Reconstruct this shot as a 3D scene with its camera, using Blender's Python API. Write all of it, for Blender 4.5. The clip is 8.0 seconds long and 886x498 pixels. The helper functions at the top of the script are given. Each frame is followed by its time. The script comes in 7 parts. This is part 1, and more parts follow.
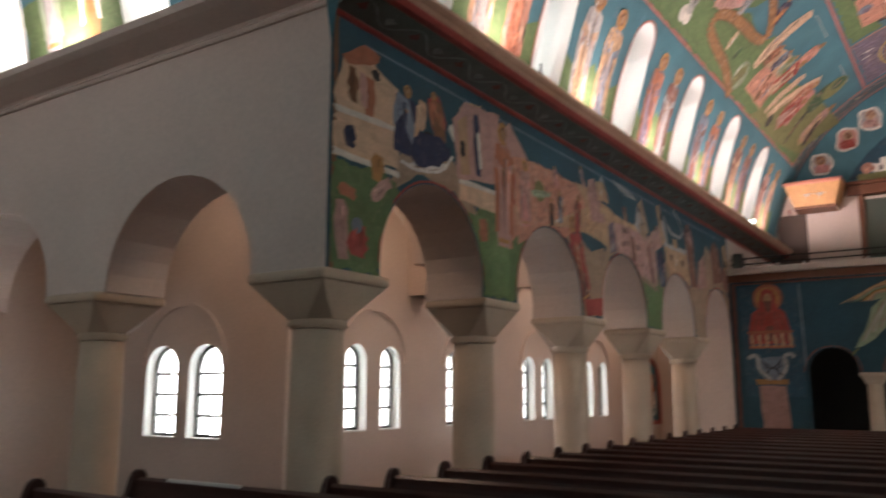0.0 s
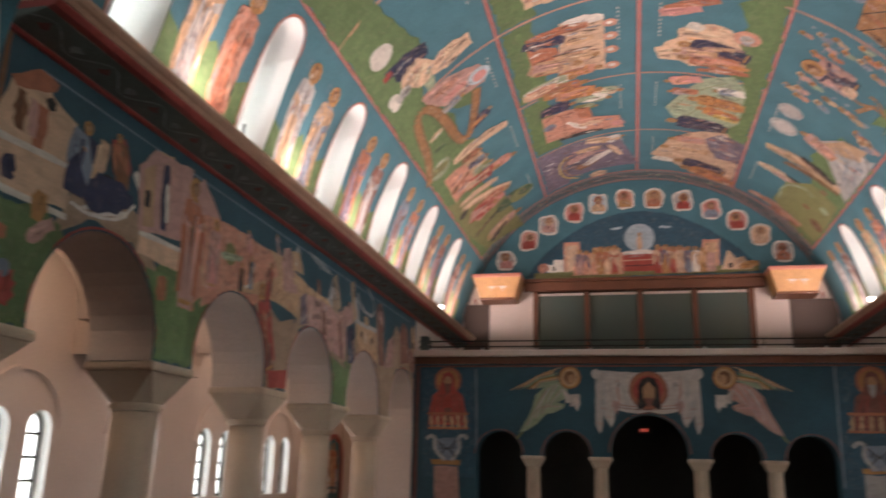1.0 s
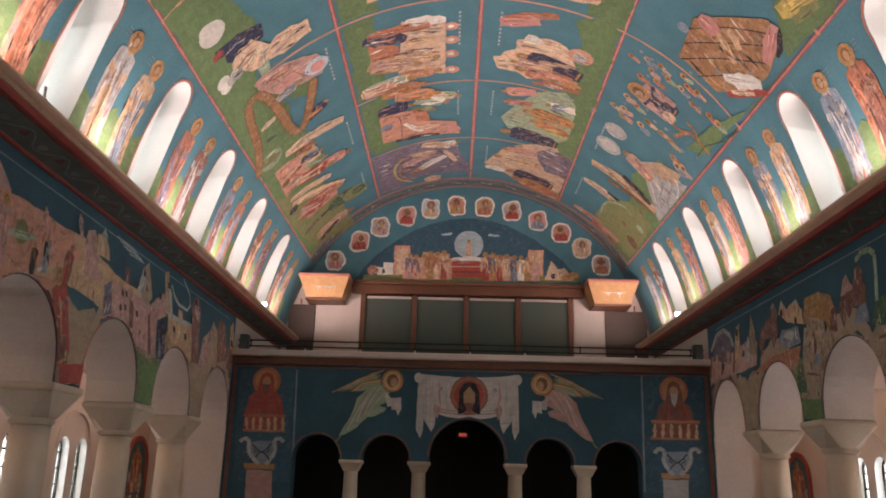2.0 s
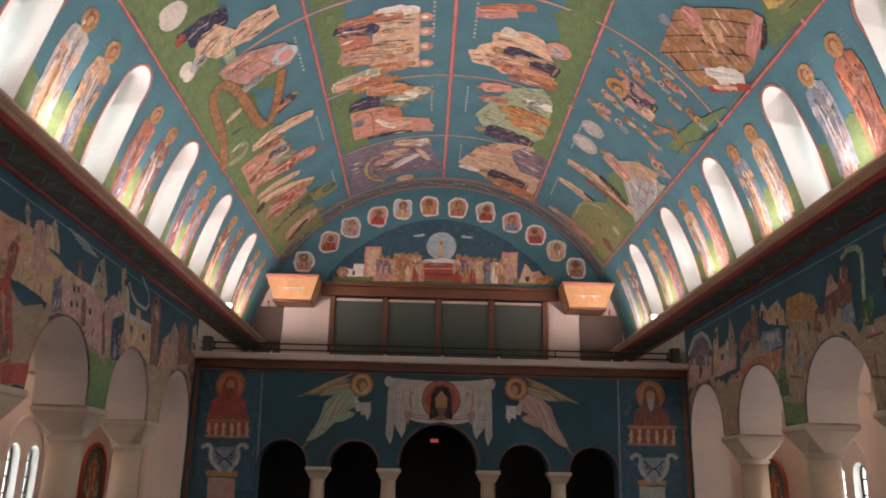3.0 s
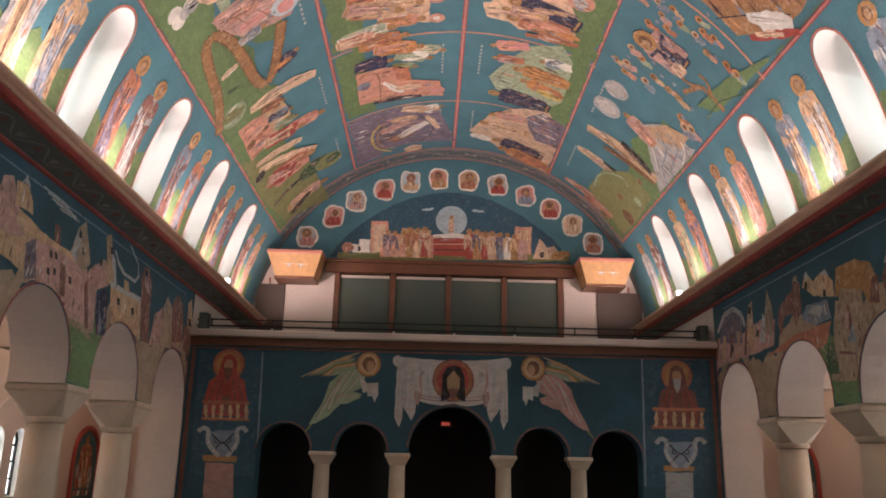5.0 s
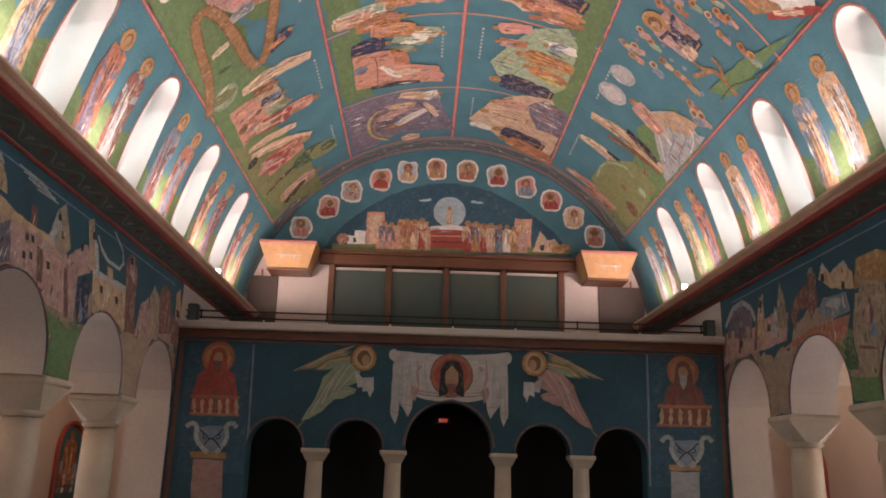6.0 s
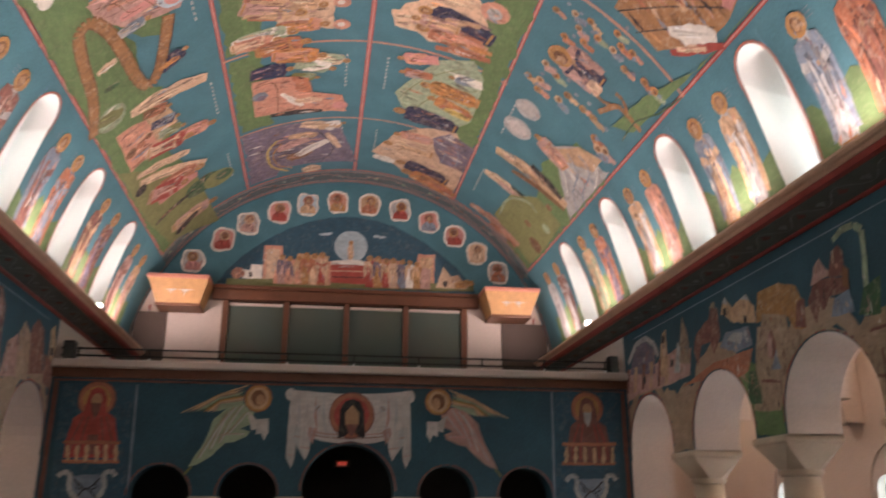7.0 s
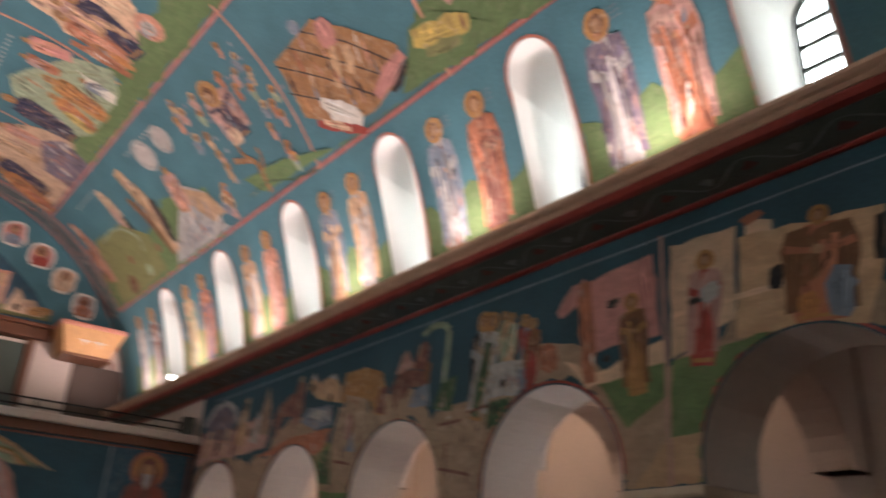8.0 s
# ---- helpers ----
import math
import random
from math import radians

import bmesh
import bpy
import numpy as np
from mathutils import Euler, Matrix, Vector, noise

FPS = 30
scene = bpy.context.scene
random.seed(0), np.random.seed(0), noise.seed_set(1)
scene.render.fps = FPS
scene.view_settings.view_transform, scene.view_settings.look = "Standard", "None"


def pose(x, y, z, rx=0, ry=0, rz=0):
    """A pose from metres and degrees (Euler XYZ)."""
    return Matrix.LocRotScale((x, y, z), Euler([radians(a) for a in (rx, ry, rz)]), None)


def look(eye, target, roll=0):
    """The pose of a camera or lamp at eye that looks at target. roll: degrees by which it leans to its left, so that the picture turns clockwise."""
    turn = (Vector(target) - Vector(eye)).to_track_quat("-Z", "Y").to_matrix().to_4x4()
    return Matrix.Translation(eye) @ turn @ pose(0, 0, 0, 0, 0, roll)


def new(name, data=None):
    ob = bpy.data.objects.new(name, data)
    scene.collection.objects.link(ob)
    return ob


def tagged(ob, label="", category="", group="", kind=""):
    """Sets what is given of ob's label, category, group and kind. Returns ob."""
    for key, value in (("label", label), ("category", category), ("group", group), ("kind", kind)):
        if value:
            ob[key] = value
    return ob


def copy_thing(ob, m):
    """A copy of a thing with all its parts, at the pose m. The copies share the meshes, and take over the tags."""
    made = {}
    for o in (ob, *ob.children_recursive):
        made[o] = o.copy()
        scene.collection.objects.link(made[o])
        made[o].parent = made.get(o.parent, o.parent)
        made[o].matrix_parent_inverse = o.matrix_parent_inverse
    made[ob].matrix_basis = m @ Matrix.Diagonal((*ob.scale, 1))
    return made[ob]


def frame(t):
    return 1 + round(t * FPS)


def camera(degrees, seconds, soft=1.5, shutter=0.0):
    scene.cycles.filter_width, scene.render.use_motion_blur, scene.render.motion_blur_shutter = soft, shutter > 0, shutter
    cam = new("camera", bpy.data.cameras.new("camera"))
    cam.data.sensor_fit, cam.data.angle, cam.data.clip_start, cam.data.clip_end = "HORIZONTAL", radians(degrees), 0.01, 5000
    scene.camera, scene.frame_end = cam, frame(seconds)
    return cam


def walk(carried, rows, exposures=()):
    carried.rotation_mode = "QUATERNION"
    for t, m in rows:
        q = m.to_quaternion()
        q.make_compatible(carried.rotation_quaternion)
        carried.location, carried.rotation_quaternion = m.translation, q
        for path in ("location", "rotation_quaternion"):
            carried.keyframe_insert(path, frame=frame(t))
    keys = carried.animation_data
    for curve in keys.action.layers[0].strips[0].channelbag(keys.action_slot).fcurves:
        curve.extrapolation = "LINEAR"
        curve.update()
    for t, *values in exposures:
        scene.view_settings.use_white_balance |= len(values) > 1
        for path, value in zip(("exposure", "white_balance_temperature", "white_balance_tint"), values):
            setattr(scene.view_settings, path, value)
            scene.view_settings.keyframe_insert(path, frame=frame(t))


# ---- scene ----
cam = camera(57.0, 8.0, soft=1.8, shutter=0.38)
PATH = [
    (0, (-0.565, 0.930, 1.724), (-1.896, 2.932, 2.142), 0.1),
    (0.5, (-0.489, 1.081, 1.737), (-1.444, 3.260, 2.275), 1.2),
    (1, (-0.418, 1.209, 1.738), (-0.949, 3.504, 2.378), 1.5),
    (1.5, (-0.399, 1.371, 1.742), (-0.553, 3.716, 2.399), 0.7),
    (3, (-0.415, 2.190, 1.725), (-0.367, 4.531, 2.413), 1.3),
    (3.5, (-0.514, 2.499, 1.730), (-0.368, 4.832, 2.425), -0.1),
    (4, (-0.545, 2.790, 1.732), (-0.444, 5.135, 2.397), 0.2),
    (4.5, (-0.538, 3.087, 1.730), (-0.503, 5.438, 2.383), 1.3),
    (6, (-0.617, 4.043, 1.749), (-0.564, 6.396, 2.391), 1.6),
    (6.5, (-0.665, 4.304, 1.714), (-0.520, 6.647, 2.384), 0.5),
    (7, (-0.647, 4.577, 1.774), (-0.300, 6.869, 2.535), -0.0),
    (7.5, (-0.511, 4.817, 1.798), (0.212, 6.944, 2.747), 2.1),
    (8, (-0.440, 5.004, 1.809), (0.904, 6.793, 2.784), 2.8),
]
walk(cam, [(t, look(eye, target, roll)) for t, eye, target, roll in PATH], [(0.0, 0.02), (1.5, -0.08), (3.5, -0.1), (4.5, -0.04), (6.5, -0.02), (8.0, -0.12)])

# ---- world and exposure ----
world = bpy.data.worlds.new("world")
scene.world = world
world.use_nodes = True
wn = world.node_tree.nodes
sky = wn.new("ShaderNodeTexSky")
sky.sky_type, sky.sun_disc = "NISHITA", False
sky.sun_elevation, sky.sun_rotation = radians(40), radians(200)
world.node_tree.links.new(sky.outputs["Color"], wn["Background"].inputs["Color"])
wn["Background"].inputs["Strength"].default_value = 0.15

# ---- materials ----
def material(name, color, rough=0.8, var=0.15, scale=3.0, fine=40.0, bump=0.1, metal=0.0, attribute=""):
    """A painted or natural surface: colour with mottling at two scales and a fine relief."""
    m = bpy.data.materials.new(name)
    m.use_nodes = True
    n, l = m.node_tree.nodes, m.node_tree.links
    b = n["Principled BSDF"]
    co = n.new("ShaderNodeTexCoord")
    big, small = n.new("ShaderNodeTexNoise"), n.new("ShaderNodeTexNoise")
    big.inputs["Scale"].default_value, small.inputs["Scale"].default_value = scale, fine
    big.inputs["Detail"].default_value, small.inputs["Detail"].default_value = 6, 4
    add, rng = n.new("ShaderNodeMath"), n.new("ShaderNodeMapRange")
    add.operation = "ADD"
    rng.inputs["From Min"].default_value, rng.inputs["From Max"].default_value = 0.6, 1.4
    rng.inputs["To Min"].default_value, rng.inputs["To Max"].default_value = 1 - var, 1 + var
    mix = n.new("ShaderNodeVectorMath")
    mix.operation = "SCALE"
    for s in (big, small):
        l.new(co.outputs["Object"], s.inputs["Vector"])
    l.new(big.outputs["Fac"], add.inputs[0])
    l.new(small.outputs["Fac"], add.inputs[1])
    l.new(add.outputs[0], rng.inputs["Value"])
    if attribute:
        a = n.new("ShaderNodeAttribute")
        a.attribute_name = attribute
        l.new(a.outputs["Color"], mix.inputs[0])
    else:
        mix.inputs[0].default_value = color
    l.new(rng.outputs["Result"], mix.inputs["Scale"])
    l.new(mix.outputs["Vector"], b.inputs["Base Color"])
    b.inputs["Roughness"].default_value, b.inputs["Metallic"].default_value = rough, metal
    bp = n.new("ShaderNodeBump")
    bp.inputs["Strength"].default_value, bp.inputs["Distance"].default_value = bump, 0.01
    l.new(small.outputs["Fac"], bp.inputs["Height"])
    l.new(bp.outputs["Normal"], b.inputs["Normal"])
    return m


def fresco_material():
    """Brushed paint over the painted shapes: broken darks and lights in streaks, stronger where the paint's alpha says so."""
    m = material("fresco_paint", (1, 1, 1), 0.75, 0.2, 5.0, 45, attribute="paint")
    n, l = m.node_tree.nodes, m.node_tree.links
    b = n["Principled BSDF"]
    base = b.inputs["Base Color"].links[0].from_socket
    att = [q for q in n if q.bl_idname == "ShaderNodeAttribute"][0]
    co = [q for q in n if q.bl_idname == "ShaderNodeTexCoord"][0]
    last = base
    for scale, lo, hi, tone, amount in ((4.5, 0.5, 0.7, (0.1, 0.05, 0.045), 0.4), (7.0, 0.52, 0.72, (0.72, 0.56, 0.43), 0.32), (16.0, 0.55, 0.7, (0.06, 0.035, 0.04), 0.25)):
        t, r, k, x = n.new("ShaderNodeTexNoise"), n.new("ShaderNodeMapRange"), n.new("ShaderNodeMath"), n.new("ShaderNodeMix")
        t.inputs["Scale"].default_value, t.inputs["Detail"].default_value, t.inputs["Distortion"].default_value = scale, 3, 1.6
        r.inputs["From Min"].default_value, r.inputs["From Max"].default_value = lo, hi
        r.inputs["To Max"].default_value = amount
        k.operation, x.data_type = "MULTIPLY", "RGBA"
        l.new(co.outputs["Object"], t.inputs["Vector"])
        l.new(t.outputs["Fac"], r.inputs["Value"])
        l.new(r.outputs["Result"], k.inputs[0])
        l.new(att.outputs["Alpha"], k.inputs[1])
        l.new(k.outputs[0], x.inputs["Factor"])
        l.new(last, x.inputs["A"])
        x.inputs["B"].default_value = (*tone, 1)
        last = x.outputs["Result"]
    l.new(last, b.inputs["Base Color"])
    return m


PLASTER = material("cream_plaster", (0.64, 0.525, 0.462), 0.85, 0.1, 0.8, 25)
WHITE = material("white_paint", (0.78, 0.77, 0.74), 0.7, 0.04, 1.2, 30)
STONE = material("cream_stone", (0.57, 0.435, 0.32), 0.7, 0.14, 2.5, 60)
BLUE = material("fresco_blue", (0.07, 0.185, 0.225), 0.75, 0.22, 1.6, 30)
# Darker twin of BLUE: the lower walls' dimmer light is put into its colour.
SHADED_BLUE = material("shaded_blue_fresco", (0.024, 0.078, 0.108), 0.7, 0.3, 1.6, 30)
FRESCO = fresco_material()
BORDER = material("red_border_paint", (0.38, 0.065, 0.05), 0.5, 0.25, 3, 40)
FRIEZE = material("dark_frieze_paint", (0.12, 0.135, 0.12), 0.55, 0.35, 3, 40)
TRIM = material("brown_moulding", (0.62, 0.38, 0.26), 0.45, 0.2, 3, 40)
WOOD = material("dark_wood", (0.05, 0.014, 0.009), 0.35, 0.3, 2, 30)
OAK = material("gallery_wood", (0.16, 0.06, 0.03), 0.45, 0.3, 2, 30)
IRON = material("dark_iron", (0.03, 0.028, 0.026), 0.45, 0.2, 5, 60, metal=0.6)
FLOOR = material("dark_red_carpet", (0.06, 0.015, 0.012), 0.95, 0.25, 2, 80)
# Near-black base colour holds the shade of the porch and gallery room.
GLOOM = material("gloom_plaster", (0.05, 0.045, 0.04), 0.9, 0.2, 1, 20)


def glow(name, color, strength):
    m = bpy.data.materials.new(name)
    m.use_nodes = True
    b = m.node_tree.nodes["Principled BSDF"]
    b.inputs["Base Color"].default_value = (0.8, 0.8, 0.8, 1)
    b.inputs["Emission Color"].default_value = (*color, 1)
    b.inputs["Emission Strength"].default_value = strength
    return m


def glass_material(name, color, rough=0.05):
    m = bpy.data.materials.new(name)
    m.use_nodes = True
    b = m.node_tree.nodes["Principled BSDF"]
    b.inputs["Base Color"].default_value = (*color, 1)
    b.inputs["Roughness"].default_value = rough
    b.inputs["Transmission Weight"].default_value = 1.0
    return m


# ---- building helpers ----
def part(name, bm, mat, parent=None, label="", smooth=False):
    me = bpy.data.meshes.new(name)
    bmesh.ops.recalc_face_normals(bm, faces=bm.faces)
    bm.to_mesh(me)
    bm.free()
    for q in me.polygons:
        q.use_smooth = smooth
    for m in (mat if isinstance(mat, (list, tuple)) else [mat]):
        me.materials.append(m)
    ob = new(name, me)
    ob.parent = parent
    if label:
        ob["label"] = label
    return ob


def thing(name, label, category, group="", kind="", at=(0, 0, 0), rz=0.0):
    ob = new(name)
    ob.empty_display_size = 0.1
    ob.matrix_basis = pose(*at, 0, 0, rz)
    return tagged(ob, label, category, group, kind)


def structure(name, bm, mat, label, category, smooth=False):
    return tagged(part(name, bm, mat, None, "", smooth), label, category, "", "structure")


def box(bm, x0, x1, y0, y1, z0, z1, bevel=0.0):
    r = bmesh.ops.create_cube(bm, size=1.0, matrix=Matrix.Translation(((x0 + x1) / 2, (y0 + y1) / 2, (z0 + z1) / 2)) @ Matrix.Diagonal((abs(x1 - x0), abs(y1 - y0), abs(z1 - z0), 1)))
    if bevel:
        vs = set(r["verts"])
        bmesh.ops.bevel(bm, geom=[e for e in bm.edges if e.verts[0] in vs and e.verts[1] in vs], offset=bevel, segments=2, affect="EDGES", profile=0.5)
    return bm


def boxed(*a, **k):
    return box(bmesh.new(), *a, **k)


def prism(bm, outline, axis, a, b):
    """Extrudes a closed outline of (p, q) along an axis: x takes (y, z), y takes (x, z), z takes (x, y)."""
    def place(p, q, s):
        return {"x": (s, p, q), "y": (p, s, q), "z": (p, q, s)}[axis]
    lo = [bm.verts.new(place(p, q, a)) for p, q in outline]
    hi = [bm.verts.new(place(p, q, b)) for p, q in outline]
    n = len(outline)
    bm.faces.new(lo)
    bm.faces.new(hi[::-1])
    for i in range(n):
        bm.faces.new((lo[i], lo[(i + 1) % n], hi[(i + 1) % n], hi[i]))
    return bm


def arch(c, half, base, spring, n=18, ratio=1.0):
    """The outline of an arched opening: up one jamb, over, down the other."""
    pts = [(c - half, base)]
    pts += [(c - half * math.cos(math.pi * i / n), spring + ratio * half * math.sin(math.pi * i / n)) for i in range(n + 1)]
    return pts + [(c + half, base)]


def arched_wall(bm, axis, s0, s1, p0, p1, z0, z1, openings):
    """A thick wall from p0 to p1 with arched openings (c, half, base, spring): strips, jambs and soffits."""
    def place(p, q, s):
        return (s, p, q) if axis == "x" else (p, s, q)
    def face(s, pts):
        bm.faces.new([bm.verts.new(place(p, q, s)) for p, q in pts])
    edges = sorted(openings)
    for s in (s0, s1):
        last = p0
        for c, h, b, sp in edges:
            face(s, [(last, z0), (c - h, z0), (c - h, z1), (last, z1)])
            if b > z0:
                face(s, [(c - h, z0), (c + h, z0), (c + h, b), (c - h, b)])
            o = arch(c, h, b, sp)[1:-1]
            for (pa, qa), (pb, qb) in zip(o, o[1:]):
                face(s, [(pa, qa), (pb, qb), (pb, z1), (pa, z1)])
            last = c + h
        face(s, [(last, z0), (p1, z0), (p1, z1), (last, z1)])
    for c, h, b, sp in edges:
        o = arch(c, h, b, sp)
        if b > z0:
            o = o + [o[0]]
        for (pa, qa), (pb, qb) in zip(o, o[1:]):
            bm.faces.new([bm.verts.new(place(p, q, s)) for p, q, s in ((pa, qa, s0), (pb, qb, s0), (pb, qb, s1), (pa, qa, s1))])
    for pts in ([(p0, z0), (p0, z1)], [(p0, z1), (p1, z1)], [(p1, z1), (p1, z0)]):
        (pa, qa), (pb, qb) = pts
        bm.faces.new([bm.verts.new(place(p, q, s)) for p, q, s in ((pa, qa, s0), (pb, qb, s0), (pb, qb, s1), (pa, qa, s1))])
    bmesh.ops.remove_doubles(bm, verts=bm.verts, dist=0.0005)
    return bm


# ---- plan ----
W = 4.475            # half the nave's width
T = 0.65             # thickness of the arcade walls
AX = 7.15            # aisle walls
Y0 = 5.23            # the arcade's end at the crossing
YF = 16.63           # end wall of the nave
YB = 20.65           # back wall of the gallery
COLS = [5.53, 7.84, 10.14, 12.42, 14.68]
BAYS = [6.68, 8.99, 11.24, 13.5, 15.78]
CAP0, CAP1 = 2.085, 2.485
ZC, R = 4.25, 4.42   # the barrel vault's axis height and radius
CB, CT, CX = 4.5, 4.78, 4.0   # cornice: foot, top, inner edge
WIN = [10.9 + 2.27 * k for k in range(-4, 4)]   # vault windows
WH = 0.31            # half their width
CROWN, FOOT = 59.9, 83.4      # their angles from the vault's ridge
YR = 7.6             # outer wall of the side rooms
AISLE_WIN = [9.2, 11.5, 13.88, 16.42]
PANES = [(b + o, 0.21, 1.97) for b in AISLE_WIN for o in (-0.36, 0.36)]
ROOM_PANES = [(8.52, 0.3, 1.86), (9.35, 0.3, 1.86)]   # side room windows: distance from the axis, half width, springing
CY = 0.755             # middle of the crossing
CC = W + T / 2       # line of the columns

# ---- ground and shell ----
structure("floor", boxed(-11, 11, -9, 24, 0.02, 0.18), FLOOR, "dark red carpeted church floor", "floor")


def vault_point(y, a, off=0.0):
    a = radians(a)
    return Vector(((R - off) * math.sin(a), y, ZC + (R - off) * math.cos(a)))


def arcade(sx):
    side = "west" if sx < 0 else "east"
    x0, x1 = sx * W, sx * (W + T)
    bm = bmesh.new()
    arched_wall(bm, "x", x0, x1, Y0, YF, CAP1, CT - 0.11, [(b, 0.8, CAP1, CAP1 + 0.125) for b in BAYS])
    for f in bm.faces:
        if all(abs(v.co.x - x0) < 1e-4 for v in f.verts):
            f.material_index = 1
    structure("wall_" + side, bm, [PLASTER, SHADED_BLUE], "frescoed arcade wall with round arches on columns", "wall")
    structure("wall_gallery_" + side, boxed(x0, x1, YF + 0.002, YB + 0.4, CAP1, CT - 0.07), PLASTER, "plain cream plaster gallery side wall", "wall")
    # pier and wall under the last arch
    bm = boxed(x0, x1, BAYS[-1] + 0.8, YB + 0.4, 0, CAP1)
    structure("wall_" + side + "_pier", bm, PLASTER, "plain cream plaster wall pier", "wall")
    # crossing wall
    bm = bmesh.new()
    lo, hi = sorted((sx * W, sx * 11))
    ops = [(sx * 6.2, 0.95, CAP1, CAP1 + 0.001), (sx * 9.05, 0.95, CAP1, CAP1 + 0.001)]
    arched_wall(bm, "y", Y0 + 0.002, Y0 + T, lo + (0.002 if sx > 0 else 0), hi - (0.002 if sx < 0 else 0), CAP1, CT - 0.07, ops)
    ob = structure("wall_transept_" + side, bm, PLASTER, "plain cream plaster wall with arches", "wall")
    # aisle wall
    bm = bmesh.new()
    ops = [(y, h, 1.1, s) for y, h, s in PANES]
    arched_wall(bm, "x", sx * AX, sx * (AX + 0.45), YR + 0.402, YB + 0.4, 0, 4.3, ops)
    for f in bm.faces:
        if all(sx * v.co.x > AX + 0.05 for v in f.verts) is False and any(sx * v.co.x > AX + 0.05 for v in f.verts) and f.calc_center_median().y > YR + 0.5:
            f.material_index = 1
    structure("wall_aisle_" + side, bm, [PLASTER, WHITE], "plain cream plaster aisle wall with paired windows", "wall")
    bm = bmesh.new()
    lo, hi = sorted((sx * AX, sx * 11))
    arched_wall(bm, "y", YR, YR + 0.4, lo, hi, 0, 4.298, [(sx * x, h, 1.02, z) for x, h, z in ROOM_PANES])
    for f in bm.faces:
        if len({round(v.co.y, 3) for v in f.verts}) > 1 and 7.6 < abs(f.calc_center_median().x) < 10.5 and f.calc_center_median().z < 3:
            f.material_index = 1
    structure("wall_side_room_" + side, bm, [PLASTER, WHITE], "plain cream plaster wall with a pair of arched windows", "wall")
    structure("ceiling_side_room_" + side, boxed(sx * (AX + 0.452), sx * 11, Y0 + T + 0.002, YR + 0.4, 4.3, 4.5), PLASTER, "plain plaster side room ceiling", "ceiling")
    structure("ceiling_aisle_" + side, boxed(sx * (W + T), sx * (AX + 0.45), Y0 + T, YB + 0.4, 4.3, 4.5), PLASTER, "plain plaster aisle ceiling", "ceiling")
    structure("wall_aisle_end_" + side, boxed(sx * (W + T), sx * AX, 20.2, 20.4, 0, 4.3), PLASTER, "plain plaster wall at the aisle's end", "wall")


def capital_mesh(half):
    bm = bmesh.new()
    top = [bm.verts.new((sx * (half - 0.025), sy * (half - 0.025), CAP1 - 0.09)) for sx, sy in ((1, 1), (-1, 1), (-1, -1), (1, -1))]
    h, c = 0.222, 0.092
    oct_ = [(h, c), (c, h), (-c, h), (-h, c), (-h, -c), (-c, -h), (c, -h), (h, -c)]
    low = [bm.verts.new((p, q, CAP0 + 0.05)) for p, q in oct_]
    for i in range(4):
        a, b = low[2 * i], low[2 * i + 1]
        bm.faces.new((top[i], a, b))
        bm.faces.new((top[i], b, low[(2 * i + 2) % 8], top[(i + 1) % 4]))
    bm.faces.new(top)
    bm.faces.new(low[::-1])
    return bm


def column(half):
    c = thing("column", "round cream stone column with a flared square capital", "column", "arcade columns")
    bm = bmesh.new()
    rings = [(0.28, 0.18), (0.28, 0.26), (0.24, 0.32), (0.212, 0.36), (0.21, 1.4), (0.198, CAP0 - 0.03)]
    n = 40
    vs = [[bm.verts.new((r * math.cos(2 * math.pi * i / n), r * math.sin(2 * math.pi * i / n), z)) for i in range(n)] for r, z in rings]
    for a, b in zip(vs, vs[1:]):
        for i in range(n):
            bm.faces.new((a[i], a[(i + 1) % n], b[(i + 1) % n], b[i]))
    bm.faces.new(vs[-1])
    part("shaft", bm, STONE, c, smooth=True)
    bm = bmesh.new()
    bmesh.ops.create_cone(bm, cap_ends=True, segments=40, radius1=0.235, radius2=0.235, depth=0.07, matrix=Matrix.Translation((0, 0, CAP0 + 0.012)))
    bmesh.ops.bevel(bm, geom=[e for e in bm.edges if len(e.link_faces) == 2 and abs(e.verts[0].co.z - e.verts[1].co.z) < 1e-4], offset=0.02, segments=2, affect="EDGES")
    part("necking", bm, STONE, c)
    part("capital", capital_mesh(half), STONE, c)
    part("abacus", boxed(-half, half, -half, half, CAP1 - 0.088, CAP1, bevel=0.03), STONE, c)
    return c


for sx in (-1, 1):
    arcade(sx)
# the crossing columns carry two walls on broader capitals
crossing = column(0.4)
crossing.matrix_basis = pose(-CC, COLS[0], 0)
for x in (CC, -7.57, 7.57):
    copy_thing(crossing, pose(x, COLS[0], 0))
first = column(0.36)
first.matrix_basis = pose(-CC, COLS[1], 0)
for x in (-CC, CC):
    for y in COLS[1 if x > 0 else 2:]:
        copy_thing(first, pose(x, y, 0))

# end wall of the nave with five arches, and the dark porch behind it
DOORS = [(-2.78, 0.43, 1.93), (-1.52, 0.43, 1.94), (-0.03, 0.69, 2.0), (1.48, 0.43, 1.94), (2.72, 0.42, 1.93)]
bm = bmesh.new()
arched_wall(bm, "y", YF, YF + 0.35, -W, W, 1.92, 3.62, [(c, h, 1.92, s) for c, h, s in DOORS])
structure("wall_south", bm, SHADED_BLUE, "blue frescoed end wall over five arches, darkened for shade", "wall")
for x0, x1 in ((-W, -3.21), (3.14, W)):
    structure("wall_south_pier", boxed(x0, x1, YF, YF + 0.35, 0, 1.918), SHADED_BLUE, "blue painted wall pier, darkened for shade", "wall")
for c, h, s in (DOORS[0], DOORS[-1]):
    structure("parapet", boxed(c - h, c + h, YF + 0.1, YF + 0.22, 0, 0.78, bevel=0.01), OAK, "low brown wooden parapet", "trim")
